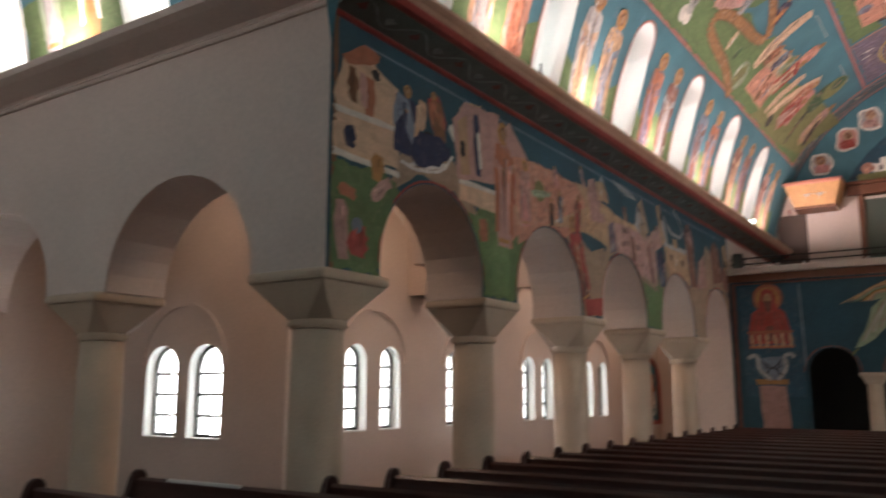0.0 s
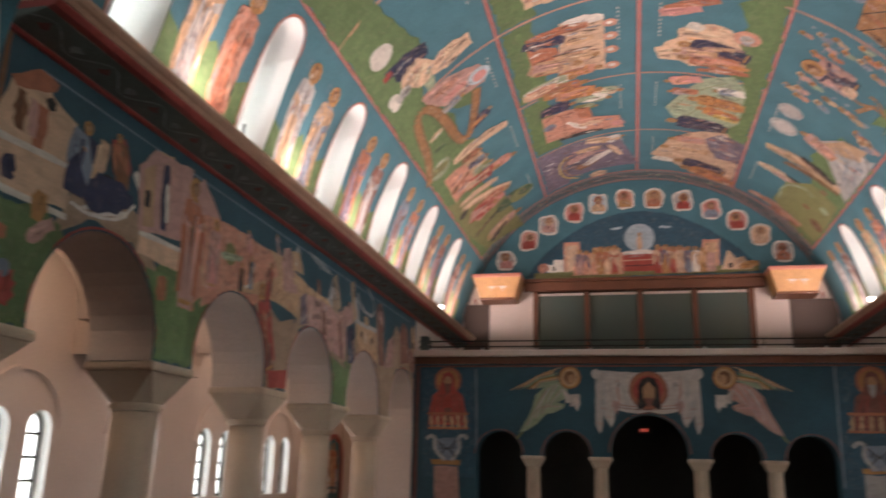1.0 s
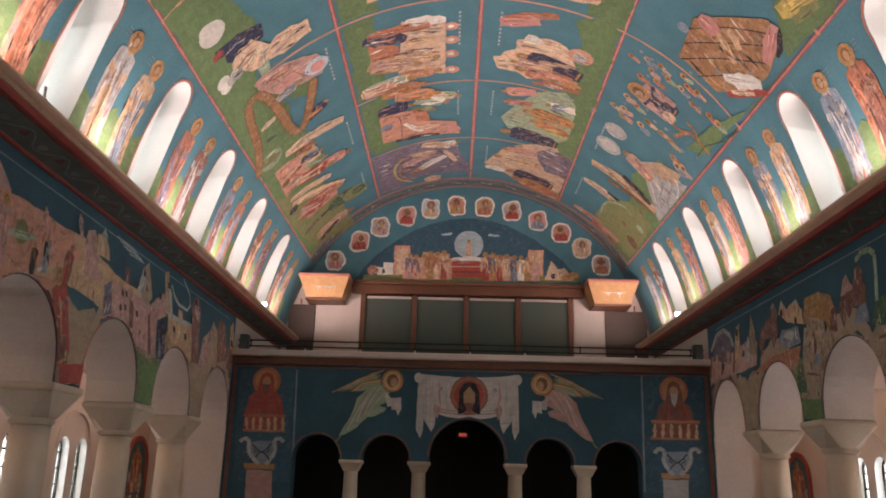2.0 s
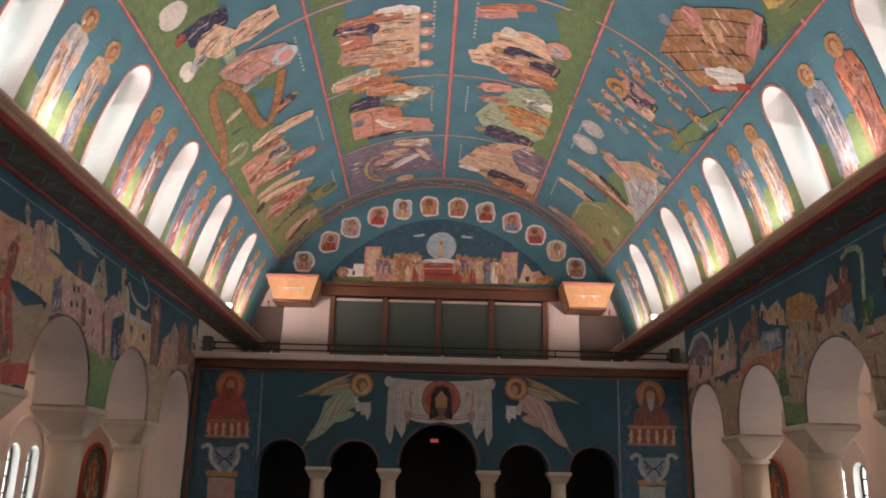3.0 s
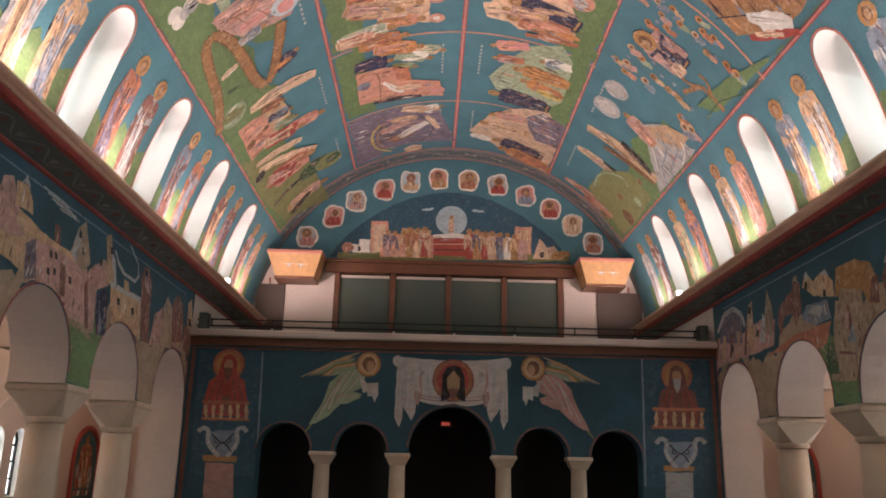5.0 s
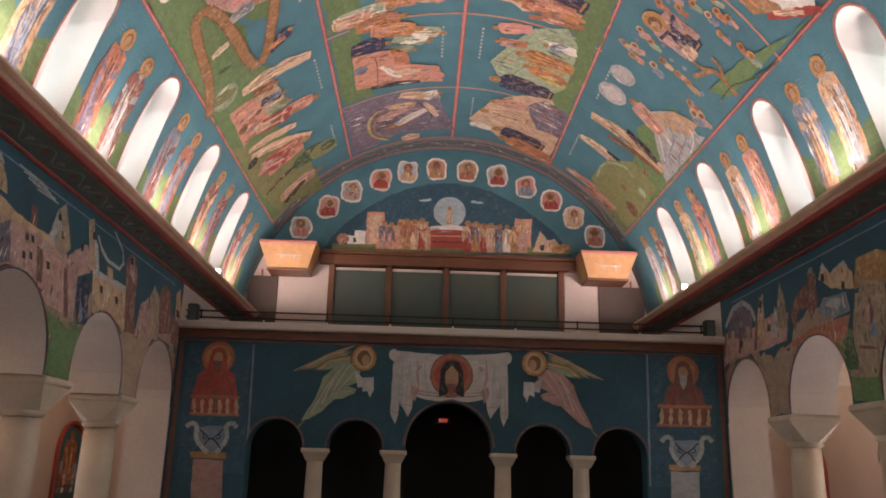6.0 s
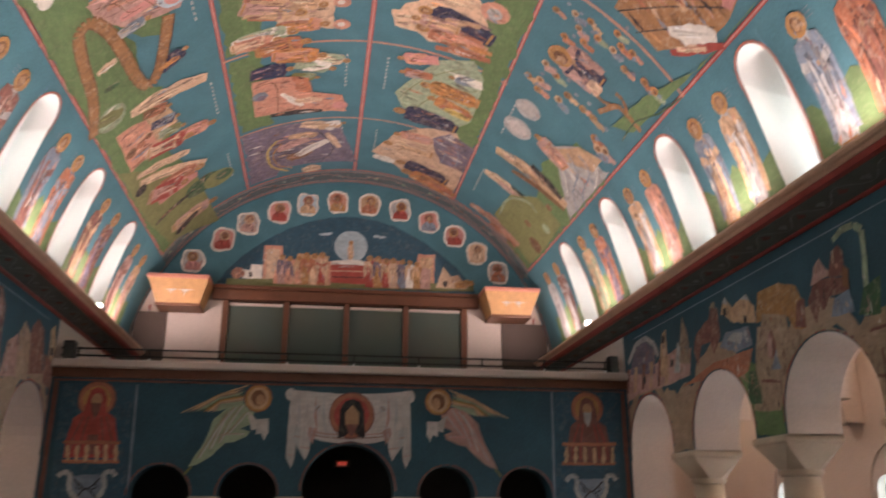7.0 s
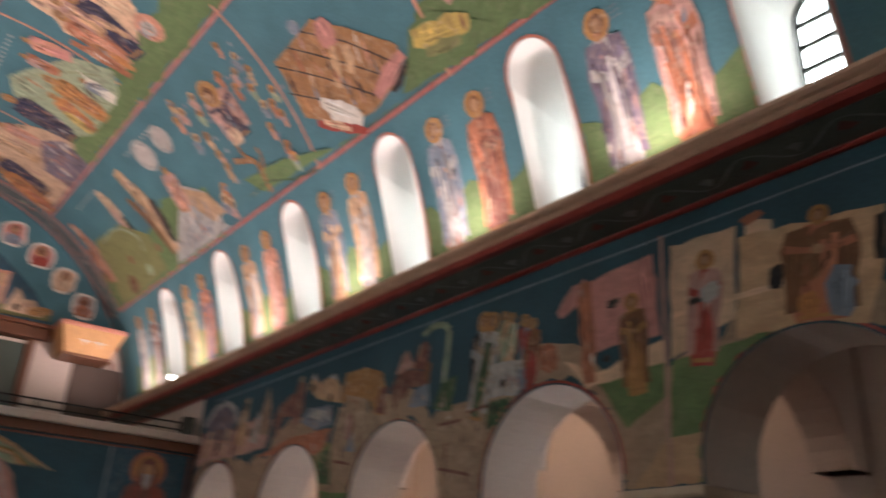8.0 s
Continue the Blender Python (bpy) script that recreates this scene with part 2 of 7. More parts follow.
structure("wall_porch", boxed(-W, W, 19.4, 19.6, 0, 3.5), GLOOM, "porch wall, coloured near black for the unlit porch", "wall")
structure("gallery_floor", boxed(-W, W, YF + 0.352, YB + 1.4, 3.5, 3.64), GLOOM, "gallery floor slab", "floor")
structure("gallery_ledge", boxed(-W, W, YF - 0.14, YF + 0.5, 3.76, 3.88, bevel=0.025), PLASTER, "plain cream gallery ledge", "trim")
structure("gallery_beam", boxed(-W, W, YF - 0.05, YF + 0.5, 3.622, 3.758), OAK, "brown painted band under the gallery ledge", "trim")
structure("wall_tympanum", boxed(-W - 0.3, W + 0.3, YB, YB + 0.3, 6.2, 9.0), BLUE, "blue painted wall closing the vault", "wall")
for sx in (-1, 1):
    structure("wall_gallery_back", boxed(sx * 2.56, sx * (W + 0.3), YB, YB + 0.3, 3.64, 6.198), PLASTER, "plain cream plaster gallery wall", "wall")
    structure("wall_gallery_room", boxed(sx * 2.56, sx * 2.7, YB + 0.302, YB + 1.4, 3.64, 6.198), GLOOM, "side wall behind the glass, coloured dark for its shade", "wall")
structure("wall_gallery_room_back", boxed(-2.7, 2.7, YB + 1.4, YB + 1.5, 3.64, 6.3), GLOOM, "wall behind the gallery glass, coloured dark for its shade", "wall")
structure("ceiling_gallery_room", boxed(-2.7, 2.7, YB + 0.302, YB + 1.398, 6.2, 6.3), GLOOM, "ceiling behind the gallery glass, coloured dark for its shade", "ceiling")

# ---- the barrel vault, cut by windows ----
def vault(name, ya, yb, wins, turn=None):
    """The barrel between the window zones, and the pierced zones on both sides."""
    bm = bmesh.new()
    top = CROWN - 0.6
    n = 96
    ys = [ya + (yb - ya) * i / 24 for i in range(25)]
    g = [[bm.verts.new(vault_point(y, -top + 2 * top * j / n)) for j in range(n + 1)] for y in ys]
    for a, b in zip(g, g[1:]):
        for j in range(n):
            bm.faces.new((a[j], a[j + 1], b[j + 1], b[j]))
    foot = FOOT
    for sx in (-1, 1):
        def strip(yl, yr, lo_l, lo_r):
            k = 10
            q = [[bm.verts.new(vault_point(y, sx * (lo + (foot - lo) * i / k))) for i in range(k + 1)] for y, lo in ((yl, lo_l), (yr, lo_r))]
            for i in range(k):
                bm.faces.new((q[0][i], q[0][i + 1], q[1][i + 1], q[1][i]))
        last = ya
        for w in wins:
            strip(last, w - WH, top, top)
            last = w + WH
            # crown of the opening
            m = 14
            pts = [(w - WH * math.cos(math.pi * i / m), CROWN + 4.6 * (1 - math.sin(math.pi * i / m))) for i in range(m + 1)]
            for (yl, al), (yr, ar) in zip(pts, pts[1:]):
                q = [bm.verts.new(vault_point(y, sx * a)) for y, a in ((yl, top), (yr, top), (yr, ar), (yl, al))]
                bm.faces.new(q)
            # reveal, running out to the outer wall
            out = pts[0:1] and [(w - WH, foot)] + pts + [(w + WH, foot)]
            for (yl, al), (yr, ar) in zip(out, out[1:]):
                pl, pr = vault_point(yl, sx * al), vault_point(yr, sx * ar)
                f = 0.92
                ql = Vector((sx * 4.96, w + (yl - w) * f, pl.z - 0.12 * (pl.z - 4.7)))
                qr = Vector((sx * 4.96, w + (yr - w) * f, pr.z - 0.12 * (pr.z - 4.7)))
                face = bm.faces.new([bm.verts.new(v) for v in (pl, pr, qr, ql)])
                face.material_index = 1
        strip(last, yb, top, top)
    bmesh.ops.remove_doubles(bm, verts=bm.verts, dist=0.0005)
    ob = structure(name, bm, [BLUE, WHITE], "blue frescoed barrel vault with deep arched windows", "ceiling")
    for q in ob.data.polygons:
        q.use_smooth = True
    if turn:
        ob.matrix_basis = turn
    return ob


vault("ceiling_vault", Y0, YB, [w for w in WIN if Y0 + 0.4 < w < YB])

# crossing: two barrels meeting
bm = bmesh.new()
n = 30
g = []
for i in range(n + 1):
    x = -W + 2 * W * i / n
    row = []
    for j in range(n + 1):
        y = CY - W + 2 * W * j / n
        z = ZC + math.sqrt(max(R * R - x * x, R * R - (y - CY) ** 2, 0.0))
        row.append(bm.verts.new((x, y, z)))
    g.append(row)
for a, b in zip(g, g[1:]):
    for j in range(n):
        bm.faces.new((a[j], a[j + 1], b[j + 1], b[j]))
structure("ceiling_crossing", bm, BLUE, "blue painted groin vault over the crossing", "ceiling", smooth=True)
for sx in (-1, 1):
    vault("ceiling_transept", W + 0.002, 11, [6.62, 8.9], pose(0, CY, 0, 0, 0, -90 * sx))
    structure("wall_transept_end", boxed(sx * 11, sx * 11.3, -9, Y0 + 4, 0, 9.2), PLASTER, "plain plaster transept end wall", "wall")
    structure("wall_chancel_side", boxed(sx * W, sx * 11, CY - W - 0.3, CY - W, 0, CT - 0.07), PLASTER, "plain plaster chancel side wall", "wall")
bm = bmesh.new()
g = [[bm.verts.new((R * math.sin(radians(a)), y, ZC + R * math.cos(radians(a)))) for a in range(-80, 81, 4)] for y in (CY - W, -9)]
for j in range(len(g[0]) - 1):
    bm.faces.new((g[0][j], g[0][j + 1], g[1][j + 1], g[1][j]))
structure("ceiling_chancel", bm, BLUE, "blue painted chancel barrel vault", "ceiling", smooth=True)
structure("wall_north", boxed(-W, W, -9.3, -9, 0, 9.2), PLASTER, "plain plaster wall closing the chancel", "wall")

# cornice
def cornice(sx, ya, yb):
    c = thing("cornice", "projecting cornice with red mouldings and dark painted frieze", "cornice", kind="structure")
    def run(name, prof, mat, label=""):
        bm = bmesh.new()
        prism(bm, [(sx * (W - d), z) for d, z in prof], "y", ya, yb)
        part(name, bm, mat, c, label)
    run("lower_moulding", [(0, CB), (0.03, CB + 0.002), (0.05, CB + 0.02), (0.03, CB + 0.04), (0, CB + 0.04)], BORDER, "dark red moulding")
    run("frieze", [(0, CB + 0.042), (0.03, CB + 0.042), (0.31, CT - 0.165), (0.31, CT - 0.16), (0, CT - 0.16)], FRIEZE, "dark painted vine frieze")
    run("upper_moulding", [(0, CT - 0.158), (0.33, CT - 0.158), (0.37, CT - 0.15), (0.4, CT - 0.115), (0.4, CT - 0.102), (0, CT - 0.102)], BORDER, "dark red moulding")
    run("shelf", [(-0.45, CT - 0.1), (0.41, CT - 0.1), (0.43, CT - 0.07), (0.455, CT - 0.055), (0.475, CT - 0.03), (0.475, CT), (0.44, CT), (0.43, CT - 0.052), (-0.45, CT - 0.052)], TRIM, "brown top moulding")


for sx in (-1, 1):
    cornice(sx, Y0, YB)
    bm = bmesh.new()
    prism(bm, [(Y0, CB + 0.06), (Y0 - 0.03, CB + 0.06), (Y0 - 0.05, CB + 0.085), (Y0 - 0.03, CB + 0.11), (Y0 - 0.06, CB + 0.13), (Y0 - 0.3, CT - 0.09), (Y0 - 0.38, CT - 0.06), (Y0 - 0.4, CT), (Y0 + 0.4, CT)], "x", sx * W, sx * 11)
    structure("cornice_transept", bm, PLASTER, "plain cream moulded cornice", "cornice")

# ---- lamps on the cornice ----
def lamp(name, m, power, sx, sy, color):
    d = bpy.data.lights.new(name, "AREA")
    d.shape, d.size, d.size_y, d.energy, d.color = "RECTANGLE", sx, sy, power, color
    ob = new(name, d)
    ob.matrix_basis = m
    return ob


COVE, AISLE, FAR = 98.0, 18.0, 60.0
WARM = (1.0, 0.81, 0.78)
for sx in (-1, 1):
    for w in WIN:
        y = w + 1.135
        if Y0 < y < YB:
            lamp("cove_light", look((sx * 4.12, y, CT - 0.025), (sx * 1.2, y, CT + 2.6)), COVE, 0.3, 0.08, WARM)

for sx in (-1, 1):
    for x in (5.5, 7.75, 10.0):
        for y, up in ((Y0 - 0.33, -1), (2 * CY - Y0 + 0.33, 1)):
            lamp("cove_light", look((sx * x, y, CT + 0.02), (sx * x, y + 1.2 * up, 8.6)), FAR, 0.3, 0.08, WARM)

# daylight outside the windows
DAY = glow("daylight", (0.92, 0.99, 1.0), 13.5)
AISLE_DAY = {-1: glow("aisle_daylight", (0.96, 0.98, 1.0), 12.0), 1: glow("bright_aisle_daylight", (0.96, 0.98, 1.0), 32.0)}
for sx in (-1, 1):
    for w in WIN:
        if Y0 + 0.4 < w < YB:
            b = part("window_daylight", boxed(sx * 4.97, sx * 4.98, w - 0.3, w + 0.3, 4.6, 6.5), DAY)
            tagged(b, "bright daylight outside a vault window", "backdrop", "", "structure")
    for w in (6.62, 8.9):
        for s in (-1, 1):
            b = part("window_daylight", boxed(sx * (w - 0.3), sx * (w + 0.3), CY + s * 4.97, CY + s * 4.98, 4.6, 6.5), DAY)
            tagged(b, "bright daylight outside a vault window", "backdrop", "", "structure")
    for y, h, s in PANES:
            b = part("window_daylight", boxed(sx * (AX + 0.46), sx * (AX + 0.47), y - h - 0.02, y + h + 0.02, 1.05, s + 0.27), AISLE_DAY[sx])
            tagged(b, "bright daylight outside an aisle window", "backdrop", "", "structure")



for sx in (-1, 1):
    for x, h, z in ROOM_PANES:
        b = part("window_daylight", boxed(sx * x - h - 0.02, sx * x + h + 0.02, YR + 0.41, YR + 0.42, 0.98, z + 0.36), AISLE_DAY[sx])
        tagged(b, "bright daylight outside a side room window", "backdrop", "", "structure")

FZ = 0.18   # floor level before the true-size pass

# ---- pews ----
def pew(length):
    p = thing("pew", "dark stained wooden pew with rounded scrolled ends", "pew", "nave pews")
    part("seat", boxed(0.05, length - 0.05, -0.36, 0.02, FZ + 0.34, FZ + 0.37, bevel=0.008), WOOD, p)
    bm = bmesh.new()
    prism(bm, [(0.0, FZ + 0.36), (0.025, FZ + 0.36), (0.1, FZ + 0.77), (0.12, FZ + 0.79), (0.08, FZ + 0.81), (0.05, FZ + 0.79), (0.05, FZ + 0.75)], "x", 0.05, length - 0.05)
    part("backrest", bm, WOOD, p)
    for x in (0.0, length - 0.05):
        bm = bmesh.new()
        prism(bm, [(-0.4, FZ), (0.1, FZ), (0.1, FZ + 0.5), (0.115, FZ + 0.74)] + [(0.085 + 0.062 * math.cos(a), FZ + 0.8 + 0.062 * math.sin(a)) for a in (-0.6, -0.1, 0.4, 0.9, 1.4, 1.9, 2.4, 2.9, 3.4)] + [(0.0, FZ + 0.7), (-0.09, FZ + 0.56), (-0.3, FZ + 0.5), (-0.39, FZ + 0.44)], "x", x, x + 0.05)
        bmesh.ops.bevel(bm, geom=[e for e in bm.edges if abs(e.verts[0].co.x - e.verts[1].co.x) < 1e-5], offset=0.008, segments=1, affect="EDGES")
        part("end_panel", bm, WOOD, p)
    return p


seed = pew(3.3)
seed.matrix_basis = pose(-4.2, 4.92, 0)
for i in range(16):
    for x in (-4.2, 0.9):
        if i or x > 0:
            copy_thing(seed, pose(x, 4.92 + 0.69 * i, 0))
for y in (3.72, 4.48):
    copy_thing(seed, pose(-5.62, y, 0))
sheet = part("paper_sheet", boxed(-5.2, -4.5, 4.5, 4.53, FZ + 0.8, FZ + 0.82, bevel=0.004), WHITE)
tagged(sheet, "pale folded sheet lying along the pew back", "paper")


# ---- aisle windows, blind arches, icons ----
GLASS = glass_material("clear_glass", (0.95, 0.97, 0.97), 0.02)
# Grey-green, part-opaque body stands in for light from the room behind the panes.
SMOKED = glass_material("greyed_glass", (0.16, 0.19, 0.16), 0.05)
SMOKED.node_tree.nodes["Principled BSDF"].inputs["Transmission Weight"].default_value = 0.35
WINDOW_N = 0


def arch_frame(bm, axis, s0, s1, c, half, base, spring, t):
    """A flat arched frame t wide, from s0 to s1 in depth."""
    a = arch(c, half, base, spring)
    b = [(c - half + t, base + t)] + arch(c, half - t, base + t, spring)[1:-1] + [(c + half - t, base + t)]
    def place(p, q, s):
        return (s, p, q) if axis == "x" else (p, s, q)
    rings = [[bm.verts.new(place(p, q, s)) for p, q in o] for o, s in ((a, s0), (b, s0), (b, s1), (a, s1))]
    n = len(a)
    for r0, r1 in ((0, 1), (1, 2), (2, 3), (3, 0)):
        for i in range(n):
            k = (i + 1) % n
            bm.faces.new((rings[r0][i], rings[r0][k], rings[r1][k], rings[r1][i]))
    return bm


def arch_pane(axis, s0, s1, c, half, base, spring):
    return prism(bmesh.new(), arch(c, half, base, spring), axis, s0, s1)


def glazed_window(sx, x, y, half, base, spring, bars, label, axis="x"):
    """A window in the plane x (or y) = sx * x, about y, with dark frame and bars."""
    global WINDOW_N
    WINDOW_N += 1
    def slab(d0, d1, c0, c1, z0, z1):
        return boxed(sx * (x + d0), sx * (x + d1), c0, c1, z0, z1) if axis == "x" else boxed(c0, c1, sx * (x + d0), sx * (x + d1), z0, z1)
    w = thing("window_%d" % WINDOW_N, label, "window", kind="structure")
    part("window_frame", arch_frame(bmesh.new(), axis, sx * x, sx * (x + 0.04), y, half, base, spring, 0.036), IRON, w)
    p = part("pane", arch_pane(axis, sx * (x + 0.018), sx * (x + 0.022), y, half - 0.022, base + 0.022, spring), GLASS, w)
    p.visible_shadow = False
    for i in range(bars):
        z = base + (spring + 0.1 - base) * (i + 1) / (bars + 0.6)
        part("glazing_bar", slab(0.005, 0.034, y - half + 0.02, y + half - 0.02, z - 0.016, z + 0.016), IRON, w)
    return w


def blind_arch(axis, s, d, c, rad, rise):
    """A raised moulding over a pair of windows: d is the way out of the wall."""
    bm = bmesh.new()
    n = 24
    prev = None
    for i in range(n + 1):
        a = math.pi * i / n
        ring = []
        for r, o in ((rad, -0.01), (rad, 0.035), (rad + 0.05, 0.035), (rad + 0.05, -0.01)):
            p, q, w = c - r * math.cos(a), rise + r * math.sin(a), s + d * o
            ring.append(bm.verts.new((w, p, q) if axis == "x" else (p, w, q)))
        if prev:
            for k in range(3):
                bm.faces.new((prev[k], prev[k + 1], ring[k + 1], ring[k]))
        prev = ring
    structure("blind_arch", bm, PLASTER, "raised plaster arch over paired windows", "trim")


for sx in (-1, 1):
    for y, h, s in PANES:
        glazed_window(sx, AX + 0.13, y, h - 0.001, 1.1, s, 3, "tall narrow arched aisle window with dark bars")
        sill = part("window_sill", boxed(sx * (AX - 0.012), sx * (AX + 0.13), y - h, y + h, 1.085, 1.098), WHITE)
        tagged(sill, "white painted window sill", "window sill", "", "structure")
    for b in AISLE_WIN:
        blind_arch("x", sx * AX, -sx, b, 0.66, 1.96)
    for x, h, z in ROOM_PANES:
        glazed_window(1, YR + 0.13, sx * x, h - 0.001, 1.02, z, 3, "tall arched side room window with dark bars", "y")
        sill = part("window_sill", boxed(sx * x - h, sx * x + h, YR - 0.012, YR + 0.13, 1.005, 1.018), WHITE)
        tagged(sill, "white painted window sill", "window sill", "", "structure")
    blind_arch("y", YR, -1, sx * 8.95, 0.75, 1.9)
    for y in COLS[1:]:
        bm = bmesh.new()
        lo, hi = sorted((sx * (W + T), sx * AX))
        arched_wall(bm, "y", y - 0.2, y + 0.2, lo, hi, 2.9, 4.3, [((lo + hi) / 2, 0.72, 2.9, 2.95)])
        structure("aisle_arch", bm, PLASTER, "plaster cross arch spanning the aisle", "wall")

for sx in (-1, 1):
    for w in WIN:
        if Y0 + 0.4 < w < YB:
            glazed_window(sx, 4.9, w, 0.27, 4.72, 6.0, 6, "deep set arched vault window with dark bars")

# ---- recessed lamps in the aisle ceilings ----
for sx in (-1, 1):
    for x, y in [(6.1, b) for b in BAYS[1 if sx > 0 else 0:] + [18.0]] + ([(8.3, 6.75)] if sx < 0 else []):
        d = thing("downlight", "small round recessed lamp in the aisle ceiling", "ceiling light", "aisle downlights", at=(sx * x, y, 4.3))
        bm = bmesh.new()
        bmesh.ops.create_cone(bm, cap_ends=True, segments=20, radius1=0.11, radius2=0.11, depth=0.03, matrix=Matrix.Translation((0, 0, -0.016)))
        part("ring", bm, WHITE, d)
        bm = bmesh.new()
        bmesh.ops.create_cone(bm, cap_ends=True, segments=20, radius1=0.08, radius2=0.08, depth=0.004, matrix=Matrix.Translation((0, 0, -0.034)))
        part("lens", bm, glow("warm_lamp", (1.0, 0.72, 0.5), 4.0), d, "glowing warm lens")
        lamp("aisle_light", look((sx * x, y, 4.25), (sx * (x + 0.15), y, 0)), AISLE * (0.35 if x > 7 or sx > 0 and y < BAYS[1] + 1 else 1.0), 0.14, 0.14, (1.0, 0.72, 0.52))

# ---- porch arcade ----
def porch_column():
    c = thing("porch_column", "slender cream stone column with a small capital", "column", "porch columns")
    bm = bmesh.new()
    n = 28
    rings = [(0.17, FZ), (0.17, FZ + 0.08), (0.14, FZ + 0.12), (0.135, FZ + 0.9), (0.125, 1.72)]
    vs = [[bm.verts.new((r * math.cos(2 * math.pi * i / n), r * math.sin(2 * math.pi * i / n), z)) for i in range(n)] for r, z in rings]
    for a, b in zip(vs, vs[1:]):
        for i in range(n):
            bm.faces.new((a[i], a[(i + 1) % n], b[(i + 1) % n], b[i]))
    part("shaft", bm, STONE, c, smooth=True)
    bm = bmesh.new()
    bmesh.ops.create_cone(bm, cap_ends=True, segments=4, radius1=0.18, radius2=0.27, depth=0.13, matrix=Matrix.Translation((0, 0, 1.785)) @ Matrix.Rotation(radians(45), 4, "Z"))
    part("capital", bm, STONE, c)
    part("abacus", boxed(-0.21, 0.21, -0.19, 0.19, 1.852, 1.918, bevel=0.012), STONE, c)
    return c


pc = porch_column()
pc.matrix_basis = pose(-2.15, YF + 0.175, 0)
for x in (-0.905, 0.855, 2.11):
    copy_thing(pc, pose(x, YF + 0.175, 0))
sign = thing("exit_sign", "small glowing red sign hanging in the porch", "sign", at=(-0.1, 17.6, 2.46))
part("casing", boxed(-0.13, 0.13, 0, 0.05, -0.06, 0.06, bevel=0.008), IRON, sign)
part("lit_face", boxed(-0.075, 0.075, -0.006, -0.001, -0.03, 0.03), glow("red_glow", (1.0, 0.08, 0.04), 0.3), sign, "glowing red bar")
part("stem", boxed(-0.01, 0.01, 0.015, 0.035, 0.06, 1.04), IRON, sign)

# ---- gallery ----
screen = thing("gallery_screen", "brown wooden screen with four dark glass panes", "glass screen", kind="structure")
XS = [-2.52, -1.28, -0.03, 1.22, 2.48]
for x in XS:
    part("post", boxed(x - 0.06, x + 0.06, YB - 0.05, YB + 0.1, 3.642, 5.9, bevel=0.01), OAK, screen)
part("header", boxed(-2.8, 2.8, YB - 0.12, YB + 0.1, 5.9, 6.12, bevel=0.015), OAK, screen)
part("crown_rail", boxed(-2.86, 2.86, YB - 0.18, YB - 0.002, 6.122, 6.2, bevel=0.015), OAK, screen)
part("sill_rail", boxed(-2.45, 2.45, YB - 0.04, YB + 0.08, 3.642, 3.9), OAK, screen)
for a, b in zip(XS, XS[1:]):
    part("pane", boxed(a + 0.06, b - 0.06, YB + 0.03, YB + 0.038, 3.9, 5.84), SMOKED, screen, "dark greenish glass")
    part("blind", boxed(a + 0.08, b - 0.08, YB + 0.0, YB + 0.02, 5.8, 5.86), PLASTER, screen, "pale rolled blind")
rail = thing("gallery_rail", "thin dark metal rail along the gallery ledge", "railing", kind="structure")
for z in (3.99, 4.1):
    part("bar", boxed(-W + 0.02, W - 0.02, YF + 0.2, YF + 0.222, z - 0.012, z + 0.012), IRON, rail)
for i in range(9):
    x = -4.2 + 8.4 * i / 8
    part("post", boxed(x - 0.01, x + 0.01, YF + 0.196, YF + 0.226, 3.882, 4.12), IRON, rail)
    part("clip", boxed(x - 0.014, x + 0.014, YF + 0.18, YF + 0.195, 3.882, 3.96), WHITE, rail, "small white clip")
# Added dark brown panels stand in for the shadow at the gallery wall's sides.
SHADOW_BROWN = material("shadow_brown", (0.1, 0.066, 0.052), 0.7, 0.2, 1.5, 30)
for x0, x1 in ((-4.3, -3.66), (3.3, 4.3)):
    structure("gallery_side_panel", boxed(x0, x1, YB - 0.05, YB - 0.003, 3.642, 5.6, bevel=0.008), SHADOW_BROWN, "brown panel standing in for shadow beside the gallery wall", "panel")
BOXPAINT = material("ochre_paint", (0.5, 0.26, 0.1), 0.6, 0.25, 6, 40)
PINKRIM = material("pink_paint", (0.55, 0.22, 0.16), 0.6, 0.15, 6, 40)
